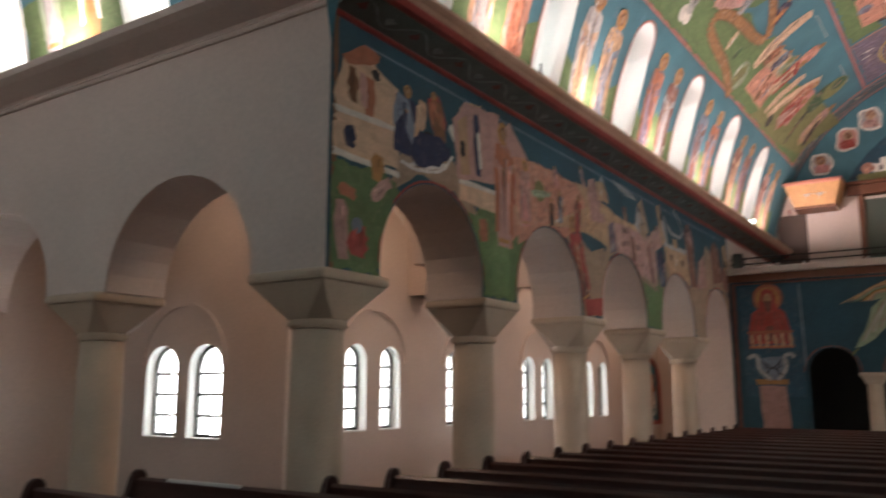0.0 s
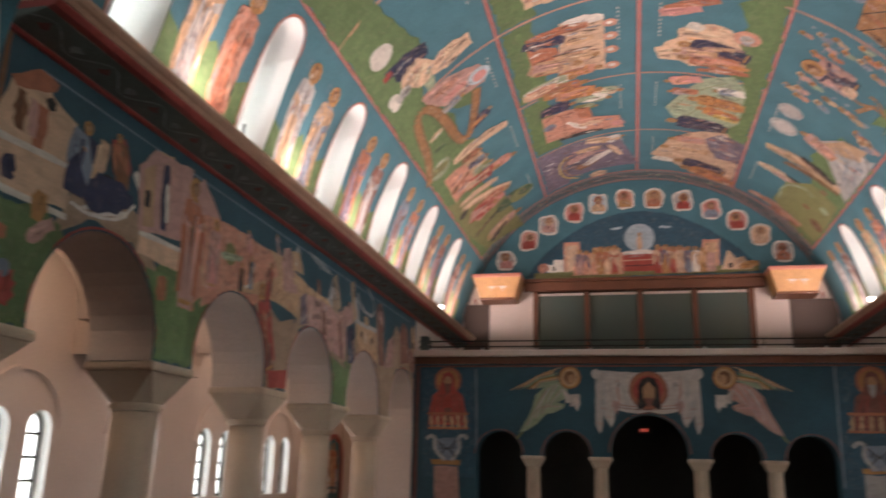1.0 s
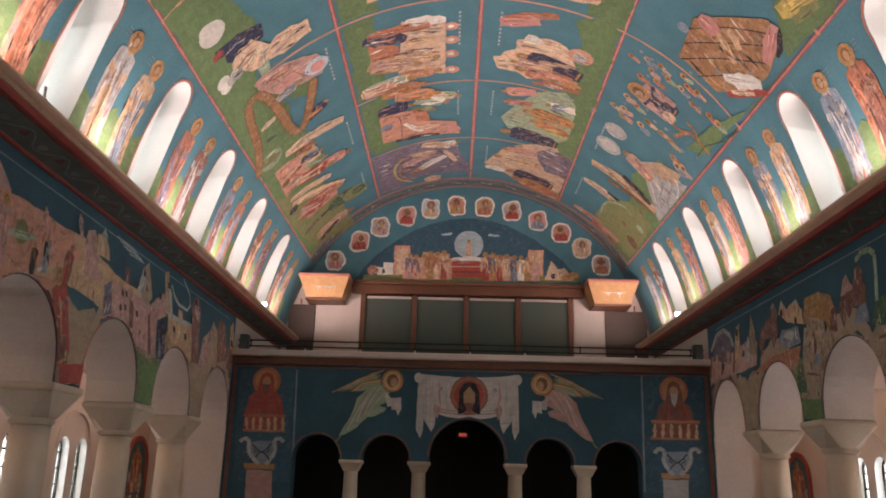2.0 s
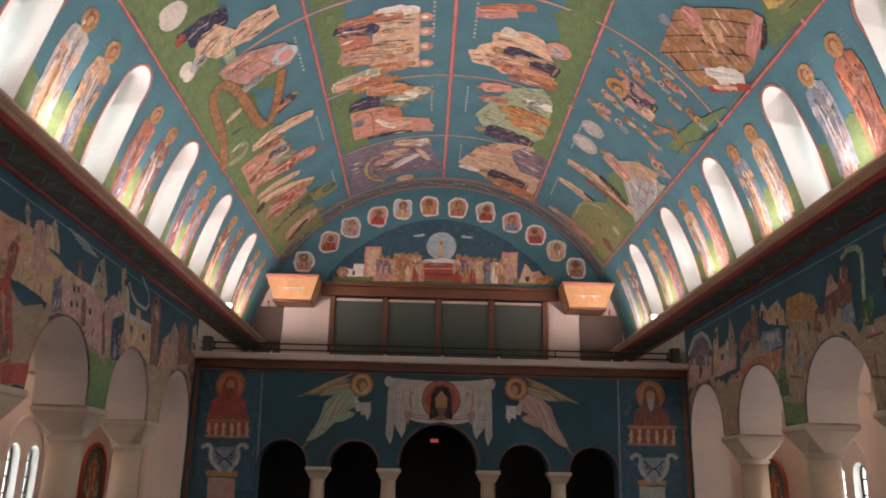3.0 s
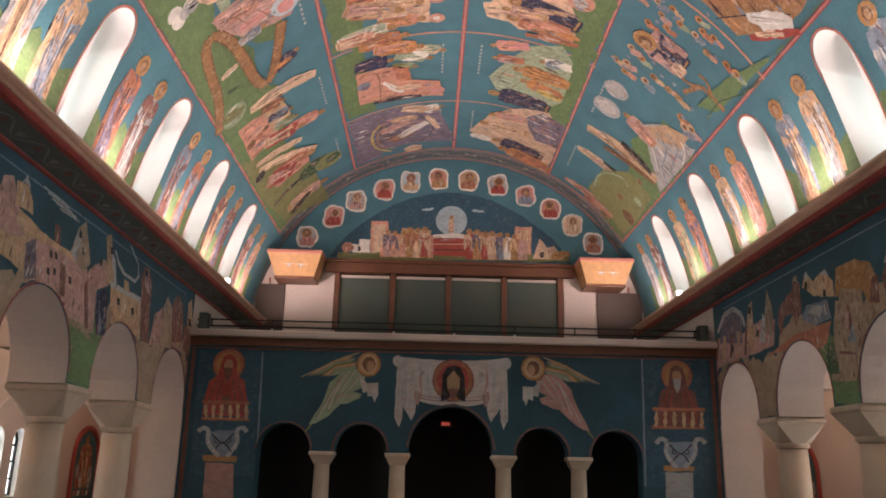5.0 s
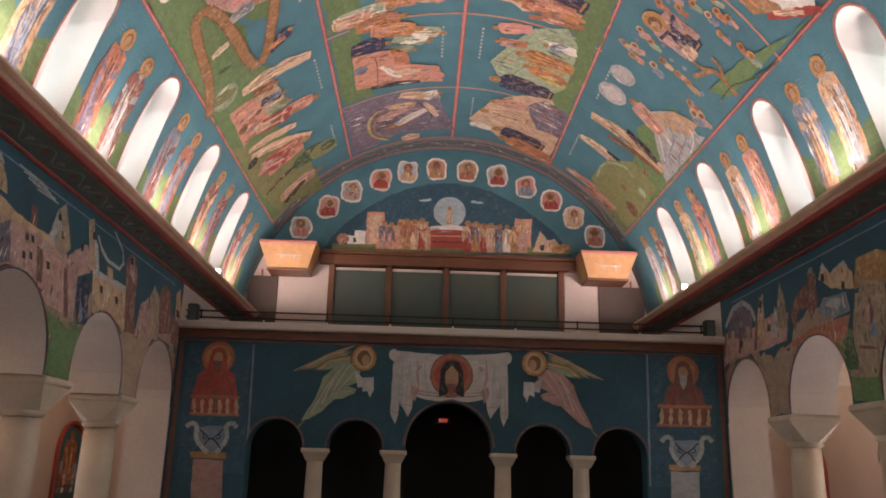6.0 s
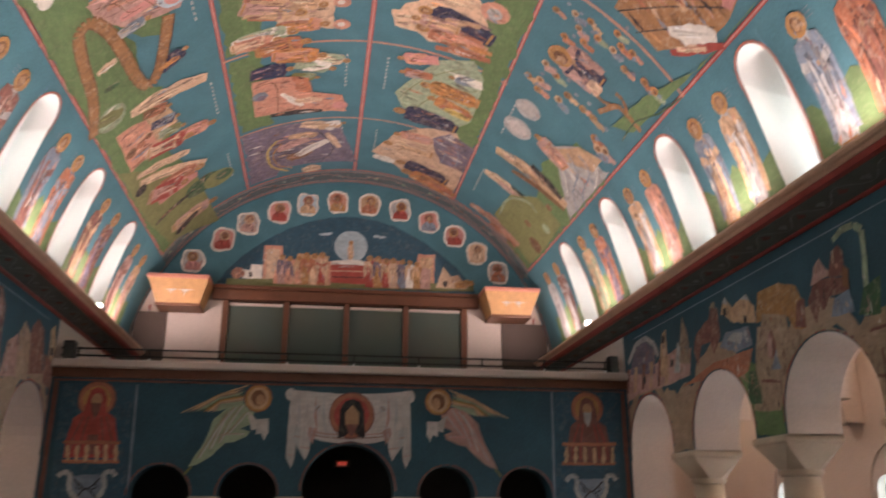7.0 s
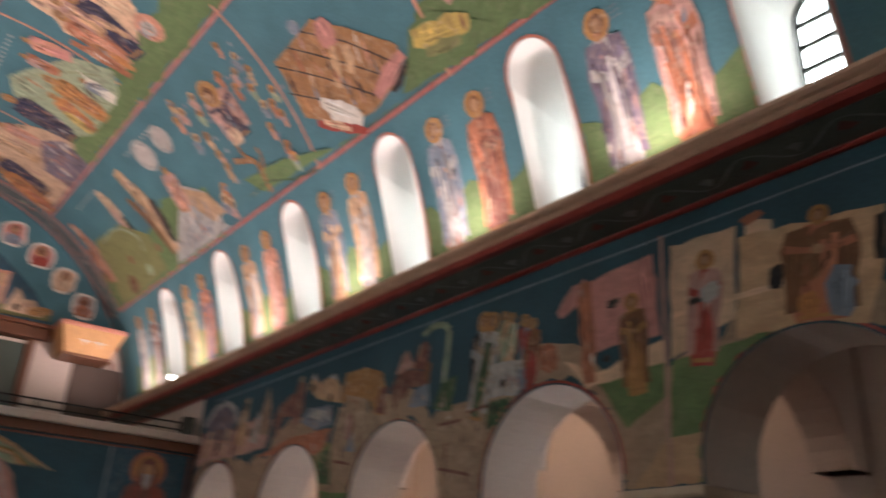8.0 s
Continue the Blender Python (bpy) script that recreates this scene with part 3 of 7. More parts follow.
for sx in (-1, 1):
    b = thing("hanging_box", "tapered ochre box with pink rim and painted stars", "wall box", "gallery boxes", at=(sx * 3.38, YB - 0.5, 5.66))
    bm = bmesh.new()
    lo = [bm.verts.new((x, y, 0.0)) for x, y in ((-0.42, -0.12), (0.42, -0.12), (0.42, 0.49), (-0.42, 0.49))]
    hi = [bm.verts.new((x, y, 0.46)) for x, y in ((-0.58, -0.3), (0.58, -0.3), (0.58, 0.49), (-0.58, 0.49))]
    bm.faces.new(lo[::-1])
    bm.faces.new(hi)
    for i in range(4):
        bm.faces.new((lo[i], lo[(i + 1) % 4], hi[(i + 1) % 4], hi[i]))
    part("body", bm, BOXPAINT, b)
    part("rim", boxed(-0.6, 0.6, -0.32, 0.49, 0.462, 0.55, bevel=0.02), PINKRIM, b, "pink painted rim")
    part("foot", boxed(-0.44, 0.44, -0.14, 0.49, -0.06, -0.002, bevel=0.015), OAK, b, "brown wooden foot")
    for k, x in enumerate((-0.12, 0.14)):
        bm = bmesh.new()
        q = Matrix.Translation((x, -0.222, 0.24)) @ Matrix.Rotation(radians(-21.4), 4, "X")
        vs = [bm.verts.new(q @ Vector((r * math.cos(i * math.pi / 8), -0.004, r * math.sin(i * math.pi / 8)))) for i in range(16) for r in [(0.17 if k else 0.12) if i % 4 == 0 else 0.09 if i % 2 == 0 else 0.03]]
        bm.faces.new(vs)
        part("painted_star", bm, WHITE, b, "pale painted star")
    sp = thing("loudspeaker", "small black box loudspeaker on the gallery ledge", "loudspeaker", at=(sx * 4.3, YF + 0.1, 3.88))
    part("cabinet", boxed(-0.08, 0.08, -0.08, 0.1, 0.0, 0.3, bevel=0.01), IRON, sp)
    part("grille", boxed(-0.07, 0.07, -0.09, -0.081, 0.02, 0.28), FRIEZE, sp)
    fl = thing("floodlight", "small white floodlight standing on the cornice", "floodlight", "cornice floodlights", at=(sx * 4.16, 17.55, CT - 0.03))
    part("stand", boxed(-0.012, 0.012, -0.03, 0.03, 0, 0.12), IRON, fl)
    part("housing", boxed(-0.05, 0.05, -0.1, 0.1, 0.12, 0.22, bevel=0.01), WHITE, fl)
    part("lens", boxed(-0.045, 0.045, -0.105, -0.101, 0.13, 0.215), glow("lamp_glow", (1.0, 0.97, 0.88), 14.0), fl, "glowing white lens")


rod = thing("cornice_rod", "thin black rod standing on the cornice edge", "rod", at=(-4.03, 7.93, CT))
part("stem", boxed(-0.009, 0.009, -0.009, 0.009, 0, 0.13), IRON, rod)
part("foot", boxed(-0.025, 0.025, -0.025, 0.025, 0, 0.012, bevel=0.003), IRON, rod)

# ---- murals: flat painted shapes laid on the surfaces ----
from mathutils.geometry import tessellate_polygon

PAINT = {"green": (0.13, 0.2, 0.08), "olive": (0.2, 0.2, 0.08), "darkgreen": (0.05, 0.11, 0.05), "sage": (0.3, 0.36, 0.24), "navy": (0.025, 0.03, 0.075),
         "ink": (0.02, 0.018, 0.02), "red": (0.36, 0.06, 0.045), "terracotta": (0.42, 0.15, 0.08), "salmon": (0.56, 0.26, 0.18), "pink": (0.56, 0.25, 0.22),
         "rosegrey": (0.47, 0.27, 0.23), "cream": (0.64, 0.43, 0.29), "white": (0.72, 0.66, 0.59), "linen": (0.5, 0.44, 0.41), "palegrey": (0.42, 0.4, 0.39), "paleblue": (0.42, 0.5, 0.54),
         "greyblue": (0.2, 0.24, 0.3), "dusk": (0.16, 0.13, 0.18), "orange": (0.52, 0.22, 0.07), "ochre": (0.42, 0.21, 0.07), "yellow": (0.5, 0.36, 0.1),
         "bandblue": (0.1, 0.13, 0.14), "vine": (0.24, 0.28, 0.25), "umber": (0.2, 0.08, 0.06), "earth": (0.36, 0.25, 0.17), "road": (0.33, 0.16, 0.065), "brown": (0.2, 0.09, 0.04), "tan": (0.54, 0.34, 0.2), "skin": (0.42, 0.24, 0.13), "deepblue": (0.03, 0.085, 0.125), "border": (0.48, 0.16, 0.11), "blue": (0.06, 0.16, 0.2)}
DIMMED_FAR = {"salmon": "rosegrey", "tan": "earth", "cream": "tan", "terracotta": "umber", "orange": "terracotta", "white": "palegrey", "pink": "rosegrey"}   # duller paints for the arcade fresco's far stretch, where less light falls
DABS = random.Random(3)


def on_vault(u, v, d):
    return vault_point(min(max(u, Y0 + 0.02), YB - 0.03), math.degrees(v / R), d)


def on_end_wall(u, v, d):
    return Vector((u, YF - d, v))


def on_tympanum(u, v, d):
    return Vector((u, YB - d, v))


def on_west_wall(u, v, d):
    return Vector((-W + d, u, v))


def on_east_wall(u, v, d):
    return Vector((W - d, u, v))


def keep_off(openings, u, v):
    """Pushes a point out of an arched opening; says whether it was inside."""
    for c, h, base, sp in openings:
        h += 0.012
        if v <= sp and abs(u - c) < h and v > base - 0.5:
            return True, (c + math.copysign(h, u - c), v)
        r = math.hypot(u - c, v - sp)
        if v > sp and r < h:
            k = h / max(r, 1e-4)
            return True, (c + (u - c) * k, sp + (v - sp) * k)
    return False, (u, v)


LIMITS = {on_end_wall: ([(c, h, 0, s) for c, h, s in DOORS], (-W + 0.02, W - 0.02, FZ, 3.61)),
          on_west_wall: ([(b, 0.8, CAP1, CAP1 + 0.125) for b in BAYS], (Y0 + 0.03, YF - 0.01, CAP1 + 0.003, CB - 0.003)),
          on_tympanum: ([], (-4.1, 4.1, 4.7, 8.5)),
          on_vault: ([], (Y0, YB, -7, 7))}
LIMITS[on_east_wall] = LIMITS[on_west_wall]


class Mural:
    def __init__(self, place, openings=None, limits=None, lift=0.0, brush=0.0, swap=None):
        self.lift, self.brush, self.swap = lift, brush, swap or {}
        self.place, self.v, self.f, self.c, self.laid = place, [], [], [], []
        self.cuts, self.nest = [], False
        self.openings, self.limits = LIMITS[place] if openings is None else (openings, limits)

    def depth(self, pts):
        """One coat above whatever this shape overlaps."""
        u0, u1 = min(p[0] for p in pts), max(p[0] for p in pts)
        v0, v1 = min(p[1] for p in pts), max(p[1] for p in pts)
        coat = 1 + max([k for a, b, c, d, k in self.laid if a < u1 and b > u0 and c < v1 and d > v0], default=0)
        self.laid.append((u0, u1, v0, v1, coat))
        return 0.005 + self.lift + 0.0006 * coat

    def poly(self, pts, color, rough=0.012, d=None):
        # Past 9.3 the fall-off of light is put into the paint.
        if min(p[0] for p in pts) > 9.3:
            color = self.swap.get(color, color)
        near = self.place in (on_west_wall, on_east_wall) and min(p[0] for p in pts) < 8.0
        begin = len(self.f)
        plain = near or not self.brush or color in ("green", "olive", "deepblue", "blue", "bandblue", "border", "red", "linen", "white", "pink", "paleblue")
        col = PAINT[color] if isinstance(color, str) else color
        k = 0.88 + 0.24 * DABS.random()
        col = [min(0.9, x * k) for x in col]
        free = d is None and not self.nest
        d = self.depth(pts) if d is None else d
        self.top = d
        ring = []
        for (a, b), (c, e) in zip(pts, pts[1:] + pts[:1]):
            s = max(1, math.ceil(math.hypot(c - a, e - b) / 0.13))
            ring += [(a + (c - a) * i / s + DABS.uniform(-rough, rough), b + (e - b) * i / s + DABS.uniform(-rough, rough)) for i in range(s)]
        flat = [Vector((p, q, 0)) for p, q in ring]
        todo = [tuple(ring[i] if isinstance(i, int) else (i.x, i.y) for i in t) for t in tessellate_polygon([flat])]
        u0, u1, v0, v1 = self.limits
        index = {}
        def vert(p):
            if p not in index:
                a, b = min(max(p[0], u0), u1), min(max(p[1], v0), v1)
                a, b = keep_off(self.openings, a, b)[1]
                index[p] = len(self.v)
                self.v.append(self.place(min(max(a, u0), u1), min(max(b, v0), v1), d))
                w = 1 + DABS.uniform(-0.12, 0.12)
                self.c.append((col[0] * w, col[1] * w, col[2] * w, 0.25 if plain else 1.0))
            return index[p]
        while todo:
            t = todo.pop()
            sides = [math.hypot(t[i][0] - t[(i + 1) % 3][0], t[i][1] - t[(i + 1) % 3][1]) for i in range(3)]
            s = max(range(3), key=lambda i: sides[i])
            if sides[s] > 0.13:
                p, q, r = t[s], t[(s + 1) % 3], t[(s + 2) % 3]
                o = ((p[0] + q[0]) / 2, (p[1] + q[1]) / 2)
                todo += [(p, o, r), (o, q, r)]
                continue
            cu, cv = sum(p[0] for p in t) / 3, sum(p[1] for p in t) / 3
            if cu < u0 or cu > u1 or cv < v0 or cv > v1 or keep_off(self.openings, cu, cv)[0]:
                continue
            self.f.append(tuple(vert(p) for p in t))

        if self.brush and not plain and isinstance(color, str):
            self.brushwork(pts, col, d)
        if free and len(self.f) > begin:
            self.cuts.append((begin, len(self.f), "painted_shape"))

    def brushwork(self, pts, col, d):
        """Short brushed folds scattered inside a painted shape: lights, darks and a few strange tones."""
        area = abs(sum(a * e - c * b for (a, b), (c, e) in zip(pts, pts[1:] + pts[:1]))) / 2
        if area < 0.03:
            return
        def inside(u, v):
            hit = False
            for (a, b), (c, e) in zip(pts, pts[1:] + pts[:1]):
                if (b > v) != (e > v) and u < a + (c - a) * (v - b) / (e - b):
                    hit = not hit
            return hit
        u0, u1 = min(p[0] for p in pts), max(p[0] for p in pts)
        v0, v1 = min(p[1] for p in pts), max(p[1] for p in pts)
        tones = [PAINT[k] for k in ("cream", "white", "rosegrey", "salmon", "umber", "greyblue", "terracotta", "ink")]
        for i in range(min(70, int(14 + area * 90))):
            u, v = DABS.uniform(u0, u1), DABS.uniform(v0, v1)
            h, w, lean = DABS.uniform(0.07, 0.2) * self.brush, DABS.uniform(0.014, 0.04) * self.brush, DABS.uniform(-0.05, 0.05) * self.brush
            if not (inside(u, v - 0.9 * h) and inside(u + lean, v) and inside(u + lean * 1.5, v + 0.9 * h)):
                continue
            k = DABS.choice((0.45, 0.6, 1.3, 1.5))
            t = DABS.choice(tones) if DABS.random() < 0.4 else tuple(min(0.8, x * k) for x in col)
            self.poly([(u - w * 0.4, v - h), (u - w + lean, v), (u + lean * 1.5, v + h), (u + w + lean, v + 0.1 * h)], tuple(t), 0.003, d + 0.0002 + 0.000005 * i)

    def oval(self, u, v, ru, rv, turn, color, d=None):
        n = max(10, int(ru * 60))
        self.poly([(u + ru * math.cos(2 * math.pi * i / n) * math.cos(turn) - rv * math.sin(2 * math.pi * i / n) * math.sin(turn),
                    v + ru * math.cos(2 * math.pi * i / n) * math.sin(turn) + rv * math.sin(2 * math.pi * i / n) * math.cos(turn)) for i in range(n)], color, min(0.006, ru * 0.06), d)

    def line(self, pts, w, color):
        d = self.depth(pts)
        for (a, b), (c, e) in zip(pts, pts[1:]):
            l = math.hypot(c - a, e - b) or 1.0
            nu, nv = -(e - b) / l * w / 2, (c - a) / l * w / 2
            self.poly([(a + nu, b + nv), (c + nu, e + nv), (c - nu, e - nv), (a - nu, b - nv)], color, min(0.006, w / 8), d)
            d += 0.00005

    def folds(self, a, b, c, e, w, base, n=3):
        l = math.hypot(c - a, e - b) or 0.01
        tu, tv = (c - a) / l, (e - b) / l
        for i in range(n):
            f = (0.4, 1.6, 0.55, 1.35)[i % 4]
            o = (DABS.random() * 1.3 - 0.65) * w
            t0, t1 = DABS.uniform(0.05, 0.35), DABS.uniform(0.6, 0.95)
            p = (a + (c - a) * t0 - tv * o, b + (e - b) * t0 + tu * o)
            q = (a + (c - a) * t1 - tv * o * 0.7, b + (e - b) * t1 + tu * o * 0.7)
            g = max(w * 0.09, 0.006)
            self.poly([(p[0] - tv * g, p[1] + tu * g), q, (p[0] + tv * g, p[1] - tu * g)], tuple(min(0.85, x * f) for x in base), 0.002, self.top + 0.0003)

    def stroke(self, a, b, c, e, w, color):
        """A long draped dab, uneven along its edges, with painted folds."""
        begin, self.nest = len(self.f), True
        l = math.hypot(c - a, e - b) or 0.01
        tu, tv = (c - a) / l, (e - b) / l
        k = 6
        side = []
        for s in (1, -1):
            row = []
            for i in range(k + 1):
                t = i / k
                g = w * (0.5 + 0.6 * math.sin(math.pi * (0.1 + 0.8 * t))) * DABS.uniform(0.78, 1.18)
                row.append((a + (c - a) * t - tv * g * s, b + (e - b) * t + tu * g * s))
            side.append(row)
        self.poly(side[0] + side[1][::-1], color)
        if w > 0.03 and l > 0.15:
            self.folds(a, b, c, e, w, PAINT[color], 6 if w > 0.08 else 3)
        self.nest = False
        self.cuts.append((begin, len(self.f), "painted_shape"))

    def figure(self, a, b, c, e, robe, mantle, size=1.0):
        """A plain standing shape: a disc, an oval and draped robes, without features."""
        begin, self.nest = len(self.f), True
        l = math.hypot(c - a, e - b) or 0.1
        tu, tv = (c - a) / l, (e - b) / l
        w = min(0.13 * l, 0.19) * size
        at = lambda t, o: (a + (c - a) * t - tv * o * w, b + (e - b) * t + tu * o * w)
        self.poly([at(t, o) for t, o in ((0.13, -0.35), (0.18, -0.9), (0.32, -1.0), (0.55, -0.8), (0.8, -0.85), (1.0, -0.7), (1.0, 0.65), (0.8, 0.8), (0.55, 0.85), (0.32, 1.0), (0.18, 0.9), (0.13, 0.35))], robe)
        self.folds(*at(0.2, 0), *at(1.0, 0), w, PAINT[robe], 10 if l > 0.9 else 6)
        self.poly([at(t, o) for t, o in ((0.15, -0.85), (0.17, 0.1), (0.5, 0.95), (0.78, 0.85), (0.6, 0.1), (0.45, -0.3), (0.7, -0.9), (0.4, -1.08))], mantle)
        self.folds(*at(0.2, -0.3), *at(0.7, 0.4), w * 0.8, PAINT[mantle], 7 if l > 0.9 else 3)
        if l > 0.7:
            # a long cloak falling open over the robe, with sleeves and hem
            for s in (-1, 1):
                self.poly([at(t, s * o) for t, o in ((0.14, 0.25), (0.17, 0.9), (0.32, 1.08), (0.6, 1.0), (0.9, 0.98), (0.88, 0.6), (0.55, 0.5), (0.4, 0.3))], mantle)
                self.folds(*at(0.25, 0.7 * s), *at(0.85, 0.8 * s), w * 0.3, PAINT[mantle], 3)
                self.poly([at(t, s * o) for t, o in ((0.28, 0.95), (0.36, 1.0), (0.4, 0.2), (0.35, 0.1))], robe, 0.006)
            self.poly([at(0.93, -0.6), at(0.965, -0.6), at(0.965, 0.55), at(0.93, 0.55)], "ochre", 0.004)
        self.oval(*at(0.36, 0.05), 0.18 * w, 0.14 * w, 0, "skin")
        r = min(0.075 * l, 0.12)
        self.oval(*at(0.055, 0), r * 1.3, r * 1.3, 0, "ochre")
        self.oval(*at(0.05, 0), r * 0.72, r * 0.78, 0, "brown", self.top + 0.001)
        self.oval(*at(0.06, 0), r * 0.48, r * 0.6, 0, "skin", self.top + 0.001)
        self.nest = False
        self.cuts.append((begin, len(self.f), "painted_figure"))

    def crowd(self, u0, u1, head, foot, n, seed):
        rnd = random.Random(seed)
        tones = ["cream", "salmon", "tan", "rosegrey", "white", "terracotta", "orange", "sage", "greyblue", "red", "pink", "ochre", "navy"]
        self.poly([(u0 - 0.1, head + 0.3 * (foot - head)), (u0, foot), (u1, foot), (u1 + 0.1, head + 0.4 * (foot - head)), ((u0 + u1) / 2, head)], rnd.choice(["tan", "cream", "rosegrey", "salmon", "olive"]), 0.03)
        for i in range(n):
            u = u0 + (u1 - u0) * (i + 0.5) / n + rnd.uniform(-0.06, 0.06)
            h = rnd.uniform(-0.12, 0.2) * (foot - head)
            self.figure(u, head + h, u + rnd.uniform(-0.1, 0.1), foot + 0.4 * h, rnd.choice(tones), rnd.choice(tones), rnd.uniform(0.9, 1.4))

    def medallion(self, u, v, r, body, head):
        """A pale lobed disc with a plain bust shape on it."""
        begin, self.nest = len(self.f), True
        n = 28
        wob = [0.93 + DABS.uniform(-0.14, 0.14) for i in range(n)]
        wob = [(wob[i - 1] + wob[i] + wob[(i + 1) % n]) / 3 for i in range(n)]
        rim = lambda a: 1.0 / (abs(math.sin(a)) ** 3 + abs(math.cos(a)) ** 3) ** (1 / 3)
        for k, tone in ((1.02, "white"), (0.84, DABS.choice(["pink", "cream", "paleblue", "salmon", "tan", "palegrey"]))):
            self.poly([(u + k * 0.9 * r * wob[i] * rim(a) * math.sin(a), v + k * r * wob[i] * rim(a) * math.cos(a)) for i, a in ((i, 2 * math.pi * i / n) for i in range(n))], tone, 0.003)
        lean = DABS.uniform(-0.15, 0.15) * r
        self.poly([(u - 0.6 * r, v - 0.74 * r), (u + 0.6 * r, v - 0.74 * r), (u + 0.58 * r, v - 0.3 * r), (u + 0.3 * r + lean, v - 0.02 * r), (u + lean, v + 0.16 * r), (u - 0.3 * r + lean, v - 0.02 * r), (u - 0.58 * r, v - 0.3 * r)], body, 0.008)
        self.folds(u, v + 0.1 * r, u - lean, v - 0.7 * r, 0.5 * r, PAINT[body], 7)
        self.oval(u + lean, v + 0.32 * r, 0.42 * r, 0.42 * r, 0, DABS.choice(["ochre", "tan", "terracotta"]))
        self.oval(u + lean, v + 0.34 * r, 0.27 * r, 0.31 * r, 0, "umber", self.top + 0.001)
        self.oval(u + lean * 1.2, v + 0.28 * r, 0.18 * r, 0.22 * r, 0, head, self.top + 0.001)
        self.nest = False
        self.cuts.append((begin, len(self.f), "medallion"))

    def done(self, name, label):
        taken = set()
        for a, b, _ in self.cuts:
            taken.update(range(a, b))
        def mesh(title, faces):
            index = {}
            for f in faces:
                for q in f:
                    index.setdefault(q, len(index))
            me = bpy.data.meshes.new(title)
            me.from_pydata([tuple(self.v[q]) for q in index], [], [tuple(index[q] for q in f) for f in faces])
            layer = me.color_attributes.new("paint", "FLOAT_COLOR", "POINT")
            layer.data.foreach_set("color", [x for q in index for x in self.c[q]])
            me.materials.append(FRESCO)
            return new(title, me)
        ob = mesh(name, [f for i, f in enumerate(self.f) if i not in taken])
        for a, b, title in self.cuts:
            if b > a:
                mesh(title, self.f[a:b]).parent = ob
        return tagged(ob, label, "mural", "", "structure")


# borders of the vault
m = Mural(on_vault)
for s, g in ((0.0, 0.026), (-2.28, 0.02), (2.23, 0.02), (-4.47, 0.018), (4.47, 0.018)):
    m.line([(Y0, s), (19.85, s)], 2 * g, "pink")
    for o in (-g, g):
        m.line([(Y0, s + o), (19.85, s + o)], 0.022, "red")
for y in (7.3, 9.6, 12.2, 14.86, 17.45):
    for s0, s1 in ((-4.5, -2.28), (-2.28, 0.0), (0.0, 2.28), (2.28, 4.5)):
        if (y == 17.45 or y == 14.86) and abs(s0 + s1) > 4:
            continue
        m.line([(y, s0), (y, s1)], 0.045, "salmon")
m.line([(19.88, -4.5), (19.88, 4.5)], 0.06, "border")
m.line([(20.5, -6.2), (20.5, 6.2)], 0.05, "border")
m.line([(20.2, -4.5), (20.2, 4.5)], 0.4, "bandblue")
for i in range(45):
    s = -4.4 + 0.2 * i
    m.line([(20.2 + 0.11 * math.sin(0.9 * i + 0.45 * k), s + 0.05 * k) for k in range(5)], 0.025, "rosegrey")
    m.oval(20.2 - 0.08 * math.sin(0.9 * i + 0.6), s + 0.1, 0.055, 0.04, 0.7 * i, ("sage", "umber", "vine")[i % 3])
m.line([(19.98, -4.5), (19.98, 4.5)], 0.02, "salmon")
m.line([(20.42, -4.5), (20.42, 4.5)], 0.02, "salmon")
m.done("vault_border", "salmon painted border lines and leafy end band of the vault panels")

# crowded groups in the vault panels
m = Mural(on_vault, brush=1.0)
for k, (y0, y1) in enumerate(((5.5, 7.1), (7.5, 9.4), (9.8, 12.0), (12.4, 14.6), (15.1, 17.2), (17.7, 19.6))):
    for q, (head, foot) in enumerate(((-0.75, -1.75), (0.75, 1.75), (-2.95, -3.9), (2.95, 3.9))):
        if q == 3 and 1 < k < 4:
            continue
        if q >= 2:
            sg = math.copysign(1, foot)
            m.poly([(y0 - 0.2, sg * 3.7), ((y0 + y1) / 2, sg * 3.4), (y1 + 0.3, sg * 3.75), (y1 + 0.3, sg * 4.45), (y0 - 0.2, sg * 4.45)], "green", 0.04)
        else:
            sg = math.copysign(1, foot)
            m.poly([(y0 - 0.15, sg * 1.7), (y1 + 0.15, sg * 1.6), (y1 + 0.15, sg * 2.2), (y0 - 0.15, sg * 2.2)], "green" if k != 5 else "dusk", 0.04)
        if k < 2 or (q < 2 and k == 2):
            m.crowd(y0 + 0.15, y1 - 0.15, head, foot, 5 if q < 2 else 3, 10 * k + q)
        for j in range(9):
            y = y0 + 0.15 + 0.12 * j
            if y < y1:
                m.line([(y, (head - math.copysign(0.42, foot)) ), (y + 0.07, head - math.copysign(0.42, foot))], 0.035, "palegrey")
m.done("vault_crowd_mural", "fresco of crowded robed groups on green ground")

# a corner of the transept vault
def on_transept(u, v, d):
    p = vault_point(u, math.degrees(v / R), d)
    return Vector((-p.y, CY + p.x, p.z))


m = Mural(on_transept, [], (W + 0.1, 10.8, -7, 7))
m.poly([(6.95, 5.6), (7.75, 5.5), (8.57, 5.65), (8.57, 6.42), (6.95, 6.42)], "green", 0.03)
m.figure(7.45, 4.85, 7.45, 6.2, "ochre", "white", 0.95)
m.figure(8.1, 4.85, 8.1, 6.2, "palegrey", "sage", 0.95)
m.done("transept_mural", "fresco of robed figures on bright green ground")

